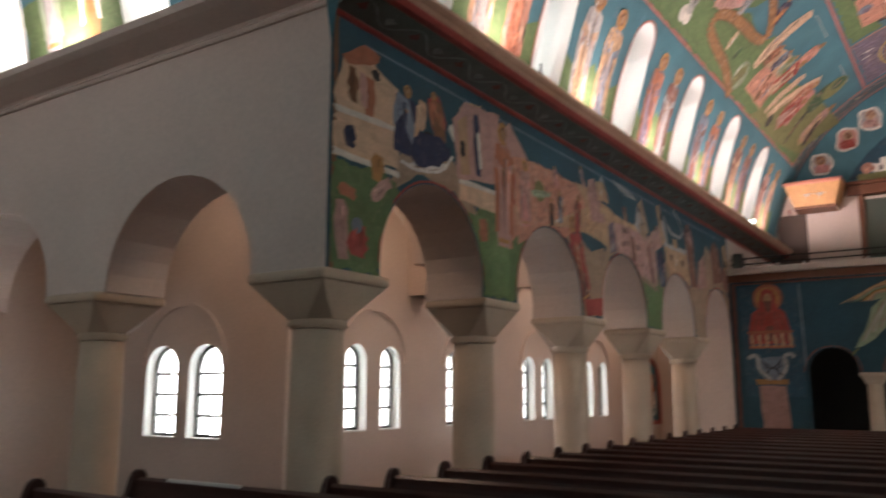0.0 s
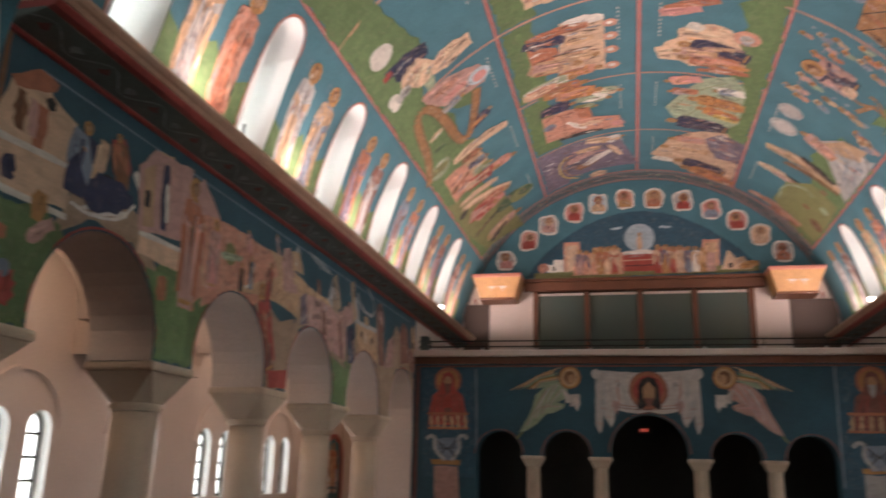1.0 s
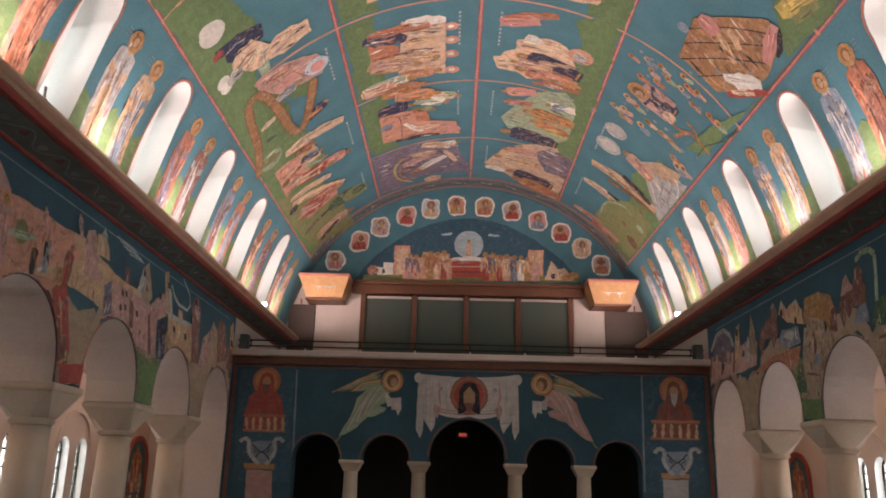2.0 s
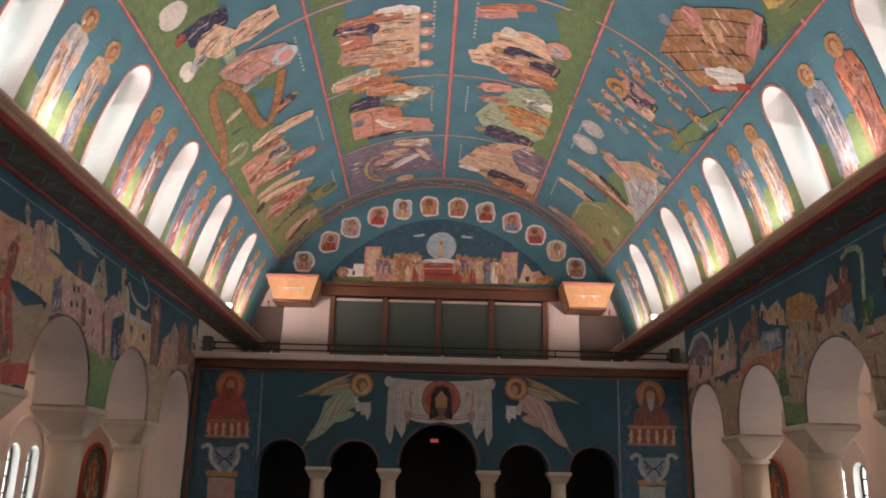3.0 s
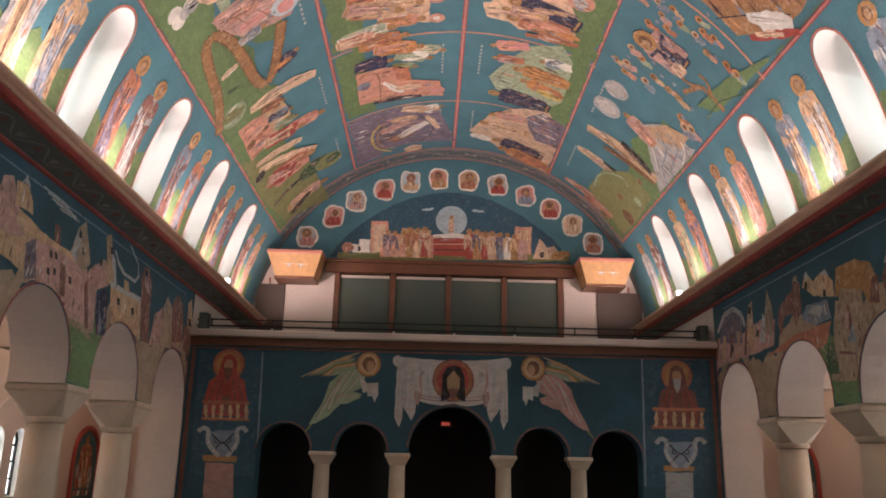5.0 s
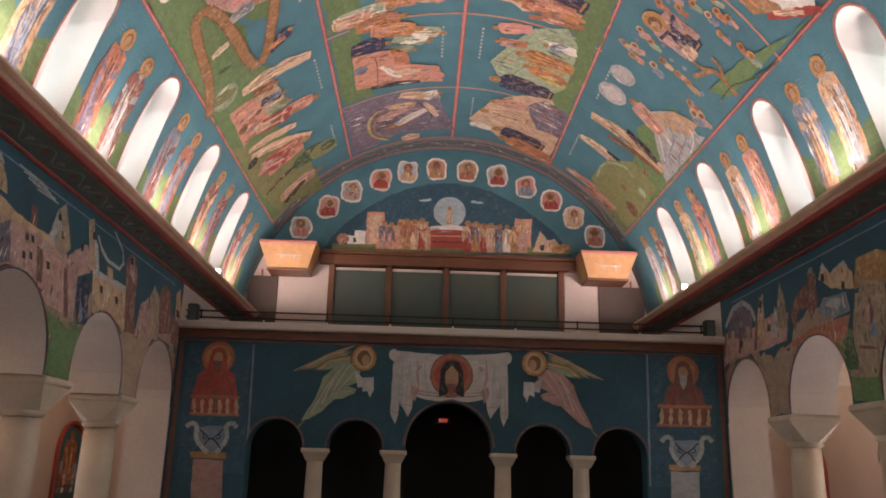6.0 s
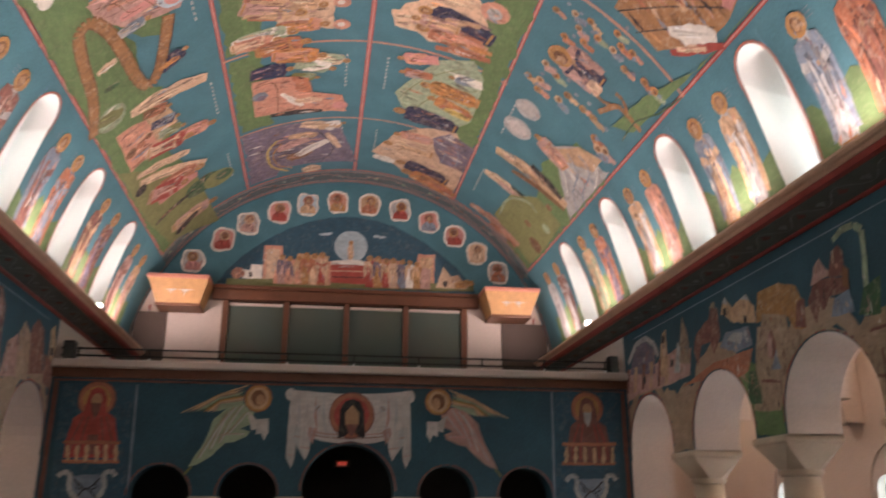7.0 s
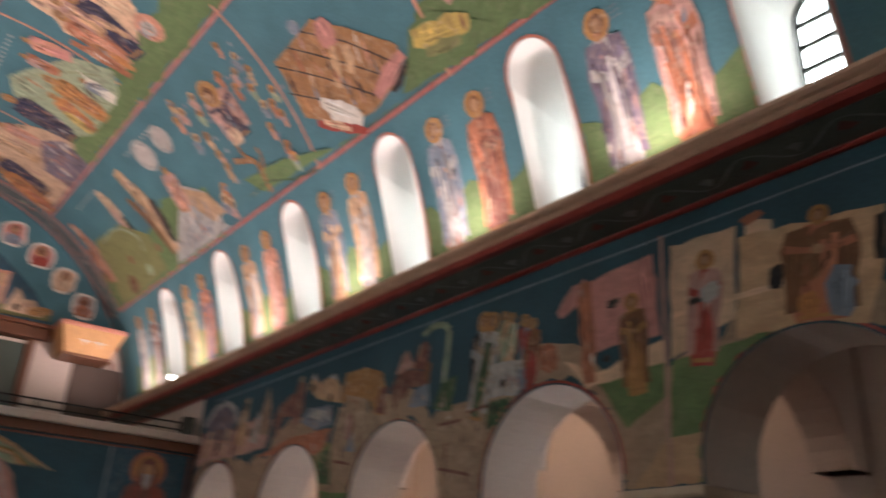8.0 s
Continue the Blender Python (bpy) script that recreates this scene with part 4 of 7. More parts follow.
# standing figures between the vault windows
ROBES = ["palegrey", "greyblue", "terracotta", "rosegrey", "salmon", "tan", "umber", "umber", "sage", "dusk", "tan", "palegrey"]
for sx in (-1, 1):
    m = Mural(on_vault, brush=0.7)
    rnd = random.Random(21 + sx)
    for k, w in enumerate(WIN):
        y = w + 1.135
        if not Y0 < y - 0.6 or y > YB - 0.3:
            continue
        wd = 0.8 if y + 0.8 < YB else 0.6
        s = lambda a: sx * R * radians(a)
        m.poly([(y - wd, s(73.5)), (y - 0.3, s(76)), (y, s(72)), (y + 0.4, s(75)), (y + wd, s(72.5)), (y + wd, s(84)), (y - wd, s(84))], "green", 0.03)
        for o in (-0.33, 0.33):
            r0, r1 = rnd.sample(ROBES, 2)
            m.figure(y + o, s(62.3), y + o + 0.03, s(81), r0, r1, 1.12)
            for j in range(3):
                q = y + o - 0.2
                m.line([(q - 0.05, s(62.5 + 0.6 * j)), (q + 0.05, s(62.5 + 0.6 * j))], 0.008, "greyblue")
    for w in WIN:
        if Y0 + 0.4 < w < YB:
            q = [(w + (WH + 0.02) * math.cos(math.pi * i / 10), sx * R * radians(CROWN - 0.25 + 4.6 * (1 - math.sin(math.pi * i / 10)))) for i in range(11)]
            q = [(w + WH + 0.02, sx * R * radians(83))] + q + [(w - WH - 0.02, sx * R * radians(83))]
            m.line(q, 0.03, "border")
    m.done("vault_saints_mural", "fresco of standing robed figures on green ground")

# ground of the arcade walls, arch rims and corner lines
for sx, place in ((-1, on_west_wall), (1, on_east_wall)):
    m = Mural(place)
    tones = ["green", "green", "earth", "green", "earth", "earth"] if sx < 0 else ["green", "earth", "earth", "green", "earth", "earth"]
    edges = [Y0 + 0.3] + COLS[1:] + [YF - 0.1]
    for y, tone in zip(edges, tones):
        m.poly([(y - 0.62, 3.2), (y - 0.3, 3.4), (y, 3.3), (y + 0.35, 3.42), (y + 0.62, 3.2), (y + 0.4, 2.49), (y - 0.4, 2.49)], tone, 0.03)
    for b in BAYS:
        m.poly([(b - 0.8, 3.1), (b - 0.5, 3.62), (b, 3.78), (b + 0.5, 3.6), (b + 0.8, 3.1), (b + 0.3, 3.44), (b - 0.3, 3.44)], "earth", 0.03)
    for b in BAYS:
        m.line([(b + 0.825 * math.cos(math.pi * i / 20), CAP1 + 0.125 + 0.825 * math.sin(math.pi * i / 20)) for i in range(21)], 0.02, "red")
    m.line([(Y0 + 0.4 + 0.5 * i, 4.37) for i in range(22)], 0.016, "greyblue")
    m.line([(Y0 + 0.05, CAP1), (Y0 + 0.05, CB)], 0.06, "brown")
    m.line([(YF - 0.06, CAP1), (YF - 0.06, 3.6)], 0.06, "umber")
    m.done("wall_mural_ground", "green and tan painted ground of the arcade fresco")

m = Mural(on_end_wall)
for c, h, s in DOORS:
    m.line([(c + (h + 0.025) * math.cos(math.pi * i / 20), s + (h + 0.02) * math.sin(math.pi * i / 20)) for i in range(21)], 0.035, "umber")
m.line([(-W + 0.04, 3.58), (W - 0.04, 3.58)], 0.03, "umber")
for x in (-W + 0.08, W - 0.08):
    m.line([(x, FZ), (x, 3.55)], 0.07, "umber")
m.done("end_wall_border", "red painted rims round the porch arches")

m = Mural(on_tympanum)
for sx in (-1, 1):
    m.poly([(sx * 4.25, 4.9), (sx * 4.02, 4.9), (sx * 4.02, 5.7), (sx * 4.2, 5.3)], "paleblue")
    m.line([(sx * 4.02, 4.8), (sx * 4.02, 5.75)], 0.04, "red")
m.done("gallery_corner_mural", "pale blue painted strip with red edge")

# vine scroll on the cornice
for sx in (-1, 1):
    def on_frieze(u, v, d, sx=sx):
        p, q = Vector((sx * (W - 0.03), 0, CB + 0.042)), Vector((sx * (W - 0.31), 0, CT - 0.165))
        w = p.lerp(q, v)
        n = Vector((-sx * 0.42, 0, -0.9))
        return Vector((w.x, u, w.z)) + n.normalized() * d * 0.6
    m = Mural(on_frieze, [], (Y0, YB, 0.02, 0.98))
    y = Y0
    while y < YB - 0.5:
        m.line([(y + 0.7 * i / 10, 0.5 + 0.3 * math.sin(2 * math.pi * i / 10)) for i in range(11)], 0.034, "vine")
        for o in (0.17, 0.52):
            g = 1 if o < 0.3 else -1
            m.poly([(y + o - 0.07, 0.5 - 0.05 * g), (y + o, 0.5 + 0.2 * g), (y + o + 0.07, 0.5 - 0.05 * g), (y + o, 0.5 - 0.14 * g)], "umber" if g > 0 else "vine")
        y += 0.7
    m.done("cornice_mural", "grey vine scroll painted on the dark frieze")

# icons at the end of the aisles
for sx in (-1, 1):
    ic = thing("icon_panel", "arched painted panel in a dark red frame", "icon", "aisle icons")
    part("backing", prism(bmesh.new(), arch(19.5, 0.6, 0.85, 1.75), "x", sx * (AX - 0.03), sx * (AX - 0.002)), BORDER, ic)
    part("frame", arch_frame(bmesh.new(), "x", sx * (AX - 0.07), sx * (AX - 0.031), 19.5, 0.62, 0.83, 1.75, 0.07), BORDER, ic, "dark red frame")
    def on_icon(u, v, d, sx=sx):
        return Vector((sx * (AX - 0.031 - d * 0.5), u, v))
    m = Mural(on_icon, [], (18.93, 20.07, 0.9, 2.3))
    m.poly([(18.96, 0.92), (20.04, 0.92), (20.04, 1.75), (19.88, 2.13), (19.5, 2.28), (19.12, 2.13), (18.96, 1.75)], "blue")
    m.cuts = []
    m.figure(19.5, 2.14, 19.5, 1.2, "tan", "terracotta", 2.2)
    m.figure(19.22, 1.7, 19.22, 1.15, "red", "palegrey", 1.6)
    m.figure(19.8, 1.66, 19.8, 1.15, "greyblue", "palegrey", 1.6)
    for i in range(12):
        m.poly([(19.1 + 0.2 * (i % 4) + 0.06 * (i // 4 % 2), 1.05 + 0.12 * (i // 4)), (19.2 + 0.2 * (i % 4), 1.05 + 0.12 * (i // 4)), (19.23 + 0.2 * (i % 4), 1.14 + 0.12 * (i // 4)), (19.11 + 0.2 * (i % 4), 1.14 + 0.12 * (i // 4))], "white" if i % 2 else "terracotta")
    m.cuts = []
    q = m.done("painted_face", "plain blue and red painted shapes")
    for key in ("category", "kind"):
        del q[key]
    q.parent = ic

m = Mural(on_vault, lift=0.004, brush=1.0)
m.poly([(9.75, -4.42), (9.75, -3.9), (12.0, -3.82), (14.5, -3.9), (16.0, -3.75), (19.8, -3.6), (19.8, -4.42)], "green", 0.02)
m.poly([(10.58, -4.34), (10.85, -3.56), (11.05, -3.36), (12.15, -3.83), (13.18, -3.81), (14.45, -4.42), (12.33, -4.42)], "green")
m.poly([(14.45, -4.42), (13.69, -4.10), (14.66, -3.26), (15.75, -3.71), (17.76, -3.21), (17.93, -4.42)], "green")
m.poly([(15.89, -4.42), (17.76, -3.21), (20.66, -3.05), (19.73, -4.22), (17.97, -4.42)], "olive")
m.poly([(12.28, -3.85), (12.42, -3.08), (13.15, -2.84), (13.58, -2.93), (13.33, -3.30)], "green")
m.stroke(10.94, -4.11, 11.13, -3.34, 0.110, "navy")
m.stroke(10.97, -4.17, 10.98, -3.98, 0.069, "red")
m.stroke(11.78, -3.44, 11.75, -2.66, 0.224, "cream")
m.stroke(11.48, -3.49, 12.19, -3.56, 0.099, "sage")
m.oval(10.39, -4.06, 0.130, 0.130, 0, "white")
m.oval(11.54, -4.19, 0.127, 0.127, 0, "white")
m.oval(11.59, -3.97, 0.090, 0.090, 0, "white")
m.oval(10.50, -4.00, 0.220, 0.220, 0, "white")
m.stroke(11.13, -3.99, 11.21, -3.34, 0.219, "navy")
m.stroke(11.69, -3.84, 11.42, -3.42, 0.327, "cream")
m.poly([(12.19, -3.81), (12.26, -3.23), (12.54, -2.70), (12.90, -2.56), (13.16, -2.69), (13.12, -3.00), (13.00, -3.42), (12.62, -3.71)], "rosegrey")
m.stroke(12.45, -3.59, 12.49, -3.10, 0.080, "salmon")
m.stroke(12.77, -3.49, 12.79, -2.99, 0.075, "pink")
m.line([(12.34, -3.72), (12.36, -3.67), (12.38, -3.60), (12.42, -3.53), (12.46, -3.47), (12.52, -3.43), (12.60, -3.41), (12.68, -3.38), (12.74, -3.35), (12.77, -3.31), (12.78, -3.26), (12.78, -3.21), (12.79, -3.17)], .012, "brown")
m.line([(12.30, -3.36), (12.36, -3.36), (12.44, -3.35), (12.52, -3.34), (12.59, -3.31), (12.61, -3.28), (12.61, -3.23), (12.61, -3.18), (12.63, -3.14), (12.69, -3.10), (12.77, -3.06), (12.85, -3.03), (12.91, -3.01)], .012, "brown")
m.oval(12.86, -2.75, 0.222, 0.222, 0, "paleblue")
m.oval(12.89, -2.74, 0.139, 0.139, 0, "pink")
m.oval(11.69, -4.19, 0.116, 0.116, 0, "white")
m.oval(11.66, -4.07, 0.092, 0.092, 0, "palegrey")
m.oval(11.63, -3.95, 0.118, 0.118, 0, "palegrey")
m.line([(14.50, -4.49), (14.37, -4.44), (14.18, -4.36), (13.96, -4.29), (13.76, -4.23), (13.57, -4.20), (13.37, -4.18), (13.19, -4.16), (13.03, -4.14), (12.89, -4.12), (12.75, -4.09), (12.64, -4.07), (12.55, -4.04), (12.50, -3.99), (12.47, -3.94), (12.46, -3.89), (12.48, -3.84), (12.53, -3.79), (12.62, -3.75), (12.72, -3.71), (12.84, -3.68), (12.96, -3.65), (13.10, -3.63), (13.26, -3.62), (13.41, -3.60), (13.57, -3.59), (13.74, -3.58), (13.91, -3.58), (14.05, -3.56), (14.18, -3.54), (14.30, -3.51), (14.38, -3.47), (14.43, -3.43), (14.43, -3.39), (14.39, -3.34), (14.32, -3.29), (14.23, -3.24), (14.12, -3.18), (13.97, -3.12), (13.82, -3.07), (13.68, -3.02), (13.54, -2.97), (13.40, -2.93), (13.28, -2.90), (13.19, -2.87)], .19, "brown")
m.line([(14.50, -4.49), (14.37, -4.44), (14.18, -4.36), (13.96, -4.29), (13.76, -4.23), (13.57, -4.20), (13.37, -4.18), (13.19, -4.16), (13.03, -4.14), (12.89, -4.12), (12.75, -4.09), (12.64, -4.07), (12.55, -4.04), (12.50, -3.99), (12.47, -3.94), (12.46, -3.89), (12.48, -3.84), (12.53, -3.79), (12.62, -3.75), (12.72, -3.71), (12.84, -3.68), (12.96, -3.65), (13.10, -3.63), (13.26, -3.62), (13.41, -3.60), (13.57, -3.59), (13.74, -3.58), (13.91, -3.58), (14.05, -3.56), (14.18, -3.54), (14.30, -3.51), (14.38, -3.47), (14.43, -3.43), (14.43, -3.39), (14.39, -3.34), (14.32, -3.29), (14.23, -3.24), (14.12, -3.18), (13.97, -3.12), (13.82, -3.07), (13.68, -3.02), (13.54, -2.97), (13.40, -2.93), (13.28, -2.90), (13.19, -2.87)], .145, "road")
m.figure(13.04, -3.11, 13.04, -3.60, "palegrey", "greyblue", 1.6)
m.stroke(13.42, -4.03, 13.42, -3.72, 0.065, "cream")
m.stroke(13.84, -4.05, 13.90, -3.82, 0.054, "darkgreen")
m.figure(14.05, -2.75, 14.29, -3.21, "navy", "navy", 2.08)
m.stroke(14.23, -3.22, 14.17, -2.88, 0.059, "orange")
m.oval(14.48, -4.12, 0.262, 0.262, 0, "sage")
m.stroke(14.36, -4.34, 14.53, -3.93, 0.113, "olive")
m.stroke(14.77, -3.85, 15.02, -2.57, 0.153, "cream")
m.line([(14.87, -3.70), (14.90, -3.60), (14.93, -3.47), (14.96, -3.32), (14.98, -3.18), (15.01, -3.03), (15.04, -2.86), (15.05, -2.71), (15.06, -2.61)], .012, "tan")
m.poly([(14.98, -4.20), (15.03, -3.95), (15.18, -3.65), (16.08, -3.65), (16.18, -3.96), (16.15, -4.24)], "salmon")
m.poly([(15.18, -3.65), (15.25, -3.27), (15.80, -3.19), (16.08, -3.65)], "tan")
m.oval(15.69, -4.10, 0.115, 0.115, 0, "brown")
m.oval(15.69, -3.90, 0.086, 0.086, 0, "terracotta")
m.oval(15.62, -3.73, 0.071, 0.071, 0, "brown")
m.figure(15.64, -3.15, 15.46, -3.64, "navy", "greyblue", 1.92)
m.figure(15.23, -3.23, 15.04, -3.70, "brown", "terracotta", 1.92)
m.figure(16.03, -3.11, 15.85, -3.59, "sage", "olive", 1.92)
m.figure(16.45, -2.62, 16.28, -3.45, "pink", "salmon", 1.6)
m.figure(16.45, -3.06, 16.10, -3.90, "cream", "red", 1.6)
m.stroke(16.45, -4.19, 16.94, -3.19, 0.104, "cream")
m.stroke(16.70, -4.21, 17.65, -2.96, 0.111, "cream")
m.figure(17.73, -3.04, 17.39, -4.04, "salmon", "terracotta", 1.6)
m.stroke(17.84, -4.06, 17.92, -3.19, 0.137, "pink")
m.figure(17.90, -3.41, 17.37, -4.19, "rosegrey", "red", 1.92)
m.oval(18.51, -3.24, 0.295, 0.295, 0, "darkgreen")
m.oval(18.50, -3.03, 0.308, 0.308, 0, "darkgreen")
m.oval(18.63, -2.81, 0.322, 0.322, 0, "olive")
m.oval(18.58, -2.70, 0.182, 0.182, 0, "darkgreen")
m.stroke(18.51, -4.29, 18.51, -3.48, 0.065, "ink")
m.figure(19.46, -2.98, 19.33, -4.06, "tan", "rosegrey", 1.6)
m.stroke(19.68, -4.00, 19.46, -3.40, 0.095, "ink")
m.oval(16.92, -4.24, 0.138, 0.138, 0, "ink")
m.done("vault_mural", "fresco on green ground with a winding road and figures")


m = Mural(on_vault, lift=0.004, brush=1.0)
m.poly([(12.44, -1.99), (13.85, -1.91), (15.05, -1.88), (15.05, -1.72), (13.69, -1.75), (12.42, -1.90)], "green")
m.poly([(15.23, -2.06), (17.05, -2.07), (16.96, -1.70), (15.25, -1.74)], "green")
m.poly([(17.45, -2.23), (17.56, -0.43), (19.43, 0.03), (19.40, -2.12)], "dusk")
m.poly([(12.96, -1.87), (14.00, -1.83), (14.21, -1.33), (13.31, -1.35)], "terracotta")
m.poly([(14.28, -1.41), (14.53, -0.57), (12.76, -0.55), (12.62, -1.27)], "cream")
m.stroke(12.67, -1.21, 12.76, -0.55, 0.117, "white")
m.oval(12.97, -0.46, 0.122, 0.122, 0, "salmon")
m.oval(13.39, -0.46, 0.126, 0.126, 0, "salmon")
m.oval(13.85, -0.46, 0.130, 0.130, 0, "salmon")
m.oval(14.41, -0.45, 0.135, 0.135, 0, "salmon")
m.oval(12.97, -0.47, 0.052, 0.052, 0, "white")
m.oval(13.39, -0.47, 0.054, 0.054, 0, "white")
m.oval(13.85, -0.47, 0.056, 0.056, 0, "white")
m.oval(14.41, -0.46, 0.058, 0.058, 0, "white")
m.stroke(12.89, -1.93, 13.13, -1.21, 0.162, "navy")
m.stroke(12.79, -1.85, 12.87, -0.81, 0.121, "terracotta")
m.stroke(13.28, -1.24, 13.30, -0.74, 0.113, "tan")
m.stroke(13.55, -1.46, 13.62, -0.78, 0.050, "ink")
m.stroke(13.89, -1.39, 13.99, -0.83, 0.105, "rosegrey")
m.figure(13.90, -0.68, 13.74, -1.45, "cream", "tan", 1.6)
m.figure(14.38, -0.65, 14.36, -1.43, "orange", "salmon", 1.6)
m.figure(14.06, -1.00, 13.69, -1.92, "rosegrey", "tan", 1.6)
m.figure(14.49, -1.13, 14.54, -2.10, "white", "sage", 1.6)
m.figure(14.63, -1.38, 14.60, -2.14, "cream", "salmon", 1.6)
m.figure(14.79, -0.93, 14.89, -1.78, "orange", "terracotta", 1.76)
m.figure(15.46, -0.30, 15.31, -0.94, "cream", "sage", 1.92)
m.figure(15.70, -0.52, 15.45, -1.17, "sage", "white", 1.92)
m.figure(15.25, -0.68, 15.10, -1.54, "salmon", "orange", 1.76)
m.figure(15.95, -0.78, 15.78, -1.24, "olive", "sage", 1.92)
m.figure(15.54, -1.22, 15.48, -1.90, "navy", "navy", 2.4)
m.poly([(15.69, -1.90), (15.78, -1.24), (16.32, -1.16), (16.57, -0.37), (17.17, -0.28), (17.09, -1.22), (16.87, -1.93)], "salmon")
m.poly([(15.78, -1.24), (15.90, -0.95), (16.42, -0.89), (16.32, -1.16)], "terracotta")
m.oval(16.93, -0.40, 0.142, 0.142, 0, "pink")
m.line([(15.89, -1.87), (15.88, -1.80), (15.85, -1.69), (15.85, -1.59), (15.91, -1.52), (16.10, -1.49), (16.39, -1.49), (16.68, -1.50), (16.89, -1.51)], .02, "brown")
m.stroke(16.98, -1.66, 17.11, -0.71, 0.080, "ink")
m.stroke(16.30, -1.42, 16.85, -1.06, 0.067, "white")
m.stroke(16.62, -1.21, 16.70, -0.72, 0.091, "cream")
m.oval(16.21, -1.79, 0.142, 0.142, 0, "greyblue")
m.oval(16.28, -1.77, 0.084, 0.084, 0, "dusk")
m.oval(18.56, -1.52, 0.400, 0.400, 0, "dusk")
m.line([(18.08, -1.57), (18.15, -1.61), (18.24, -1.68), (18.36, -1.74), (18.49, -1.78), (18.64, -1.79), (18.83, -1.78), (19.02, -1.76), (19.18, -1.72), (19.32, -1.65), (19.44, -1.55), (19.54, -1.46), (19.60, -1.40)], .055, "yellow")
m.line([(18.25, -1.49), (18.32, -1.52), (18.41, -1.58), (18.51, -1.63), (18.62, -1.67), (18.74, -1.68), (18.88, -1.67), (19.02, -1.65), (19.15, -1.61), (19.26, -1.55), (19.36, -1.46), (19.44, -1.37), (19.49, -1.31)], .03, "ochre")
m.stroke(18.06, -1.34, 18.09, -0.80, 0.127, "tan")
m.stroke(18.51, -1.58, 18.25, -0.96, 0.128, "rosegrey")
m.stroke(19.05, -1.38, 18.79, -0.93, 0.148, "brown")
m.stroke(18.95, -1.21, 18.37, -0.57, 0.111, "white")
m.line([(18.01, -0.76), (18.13, -0.70), (18.29, -0.62), (18.47, -0.53), (18.64, -0.48), (18.79, -0.48), (18.95, -0.50), (19.09, -0.55), (19.20, -0.61), (19.26, -0.69), (19.28, -0.80), (19.28, -0.90), (19.28, -0.98)], .018, "ink")
m.stroke(17.61, -1.11, 17.73, -0.58, 0.135, "cream")
m.stroke(18.05, -0.61, 18.75, -0.35, 0.065, "cream")
m.figure(17.66, -0.28, 17.82, -0.80, "tan", "white", 2.08)
m.stroke(19.70, -1.11, 19.69, -0.72, 0.152, "cream")
m.done("vault_mural", "fresco of a palace, a red building and crowded figures")


m = Mural(on_vault, lift=0.004, brush=1.0)
m.poly([(12.40, 1.47), (11.85, 2.10), (13.20, 2.13), (13.99, 2.04), (14.04, 1.74), (13.02, 1.71)], "green")
m.poly([(14.35, 1.85), (13.95, 2.09), (15.75, 2.22), (16.60, 1.88), (15.68, 1.80)], "green")
m.stroke(12.85, 0.31, 12.68, 0.94, 0.145, "pink")
m.stroke(12.70, 0.38, 12.42, 1.21, 0.097, "terracotta")
m.stroke(14.15, 0.30, 13.98, 1.19, 0.267, "cream")
m.stroke(13.54, 0.63, 13.52, 1.51, 0.351, "cream")
m.stroke(13.70, 0.78, 13.64, 1.10, 0.150, "orange")
m.stroke(13.17, 0.77, 13.32, 1.02, 0.115, "white")
m.poly([(14.04, 0.33), (13.75, 0.45), (13.41, 0.93), (13.18, 1.43), (13.89, 1.76), (14.48, 1.56), (14.55, 0.88)], "cream")
m.oval(13.35, 1.71, 0.224, 0.224, 0, "salmon")
m.oval(13.38, 1.71, 0.125, 0.125, 0, "palegrey")
m.figure(13.80, 0.68, 14.00, 1.83, "navy", "navy", 1.6)
m.stroke(13.92, 1.05, 13.80, 1.57, 0.061, "tan")
m.figure(14.24, 0.70, 14.34, 1.79, "salmon", "terracotta", 1.6)
m.figure(14.03, 0.59, 14.07, 1.31, "tan", "rosegrey", 1.6)
m.stroke(14.67, 1.02, 14.50, 1.89, 0.079, "terracotta")
m.stroke(14.44, 1.24, 14.31, 1.88, 0.065, "orange")
m.poly([(16.31, 0.53), (15.80, 0.75), (14.98, 1.12), (14.68, 1.65), (15.07, 1.92), (16.47, 1.96), (17.31, 1.57), (17.14, 1.10), (16.73, 0.70)], "sage")
m.line([(16.33, 0.67), (16.18, 0.74), (15.96, 0.83), (15.73, 0.94), (15.53, 1.06), (15.37, 1.19), (15.20, 1.34), (15.06, 1.48), (14.96, 1.57)], .015, "olive")
m.line([(16.76, 0.91), (16.60, 0.98), (16.37, 1.08), (16.13, 1.19), (15.94, 1.31), (15.79, 1.45), (15.66, 1.61), (15.55, 1.76), (15.46, 1.86)], .015, "olive")
m.figure(15.20, 0.49, 15.01, 1.12, "pink", "salmon", 1.92)
m.figure(15.60, 0.55, 15.54, 1.09, "terracotta", "rosegrey", 1.92)
m.figure(15.83, 0.96, 15.82, 1.98, "orange", "ochre", 1.6)
m.figure(15.36, 1.37, 15.23, 1.92, "white", "greyblue", 1.92)
m.figure(16.19, 1.13, 16.36, 1.95, "terracotta", "orange", 1.6)
m.stroke(16.41, 1.44, 16.43, 1.92, 0.088, "yellow")
m.figure(16.92, 0.61, 16.99, 1.79, "navy", "navy", 1.76)
m.poly([(18.81, 0.29), (17.85, 0.69), (17.30, 1.23), (17.09, 1.81), (17.93, 2.19), (19.62, 2.17), (19.58, 1.16)], "cream")
m.poly([(17.68, 1.36), (17.21, 1.68), (17.33, 2.21), (18.42, 2.19), (18.50, 1.70)], "dusk")
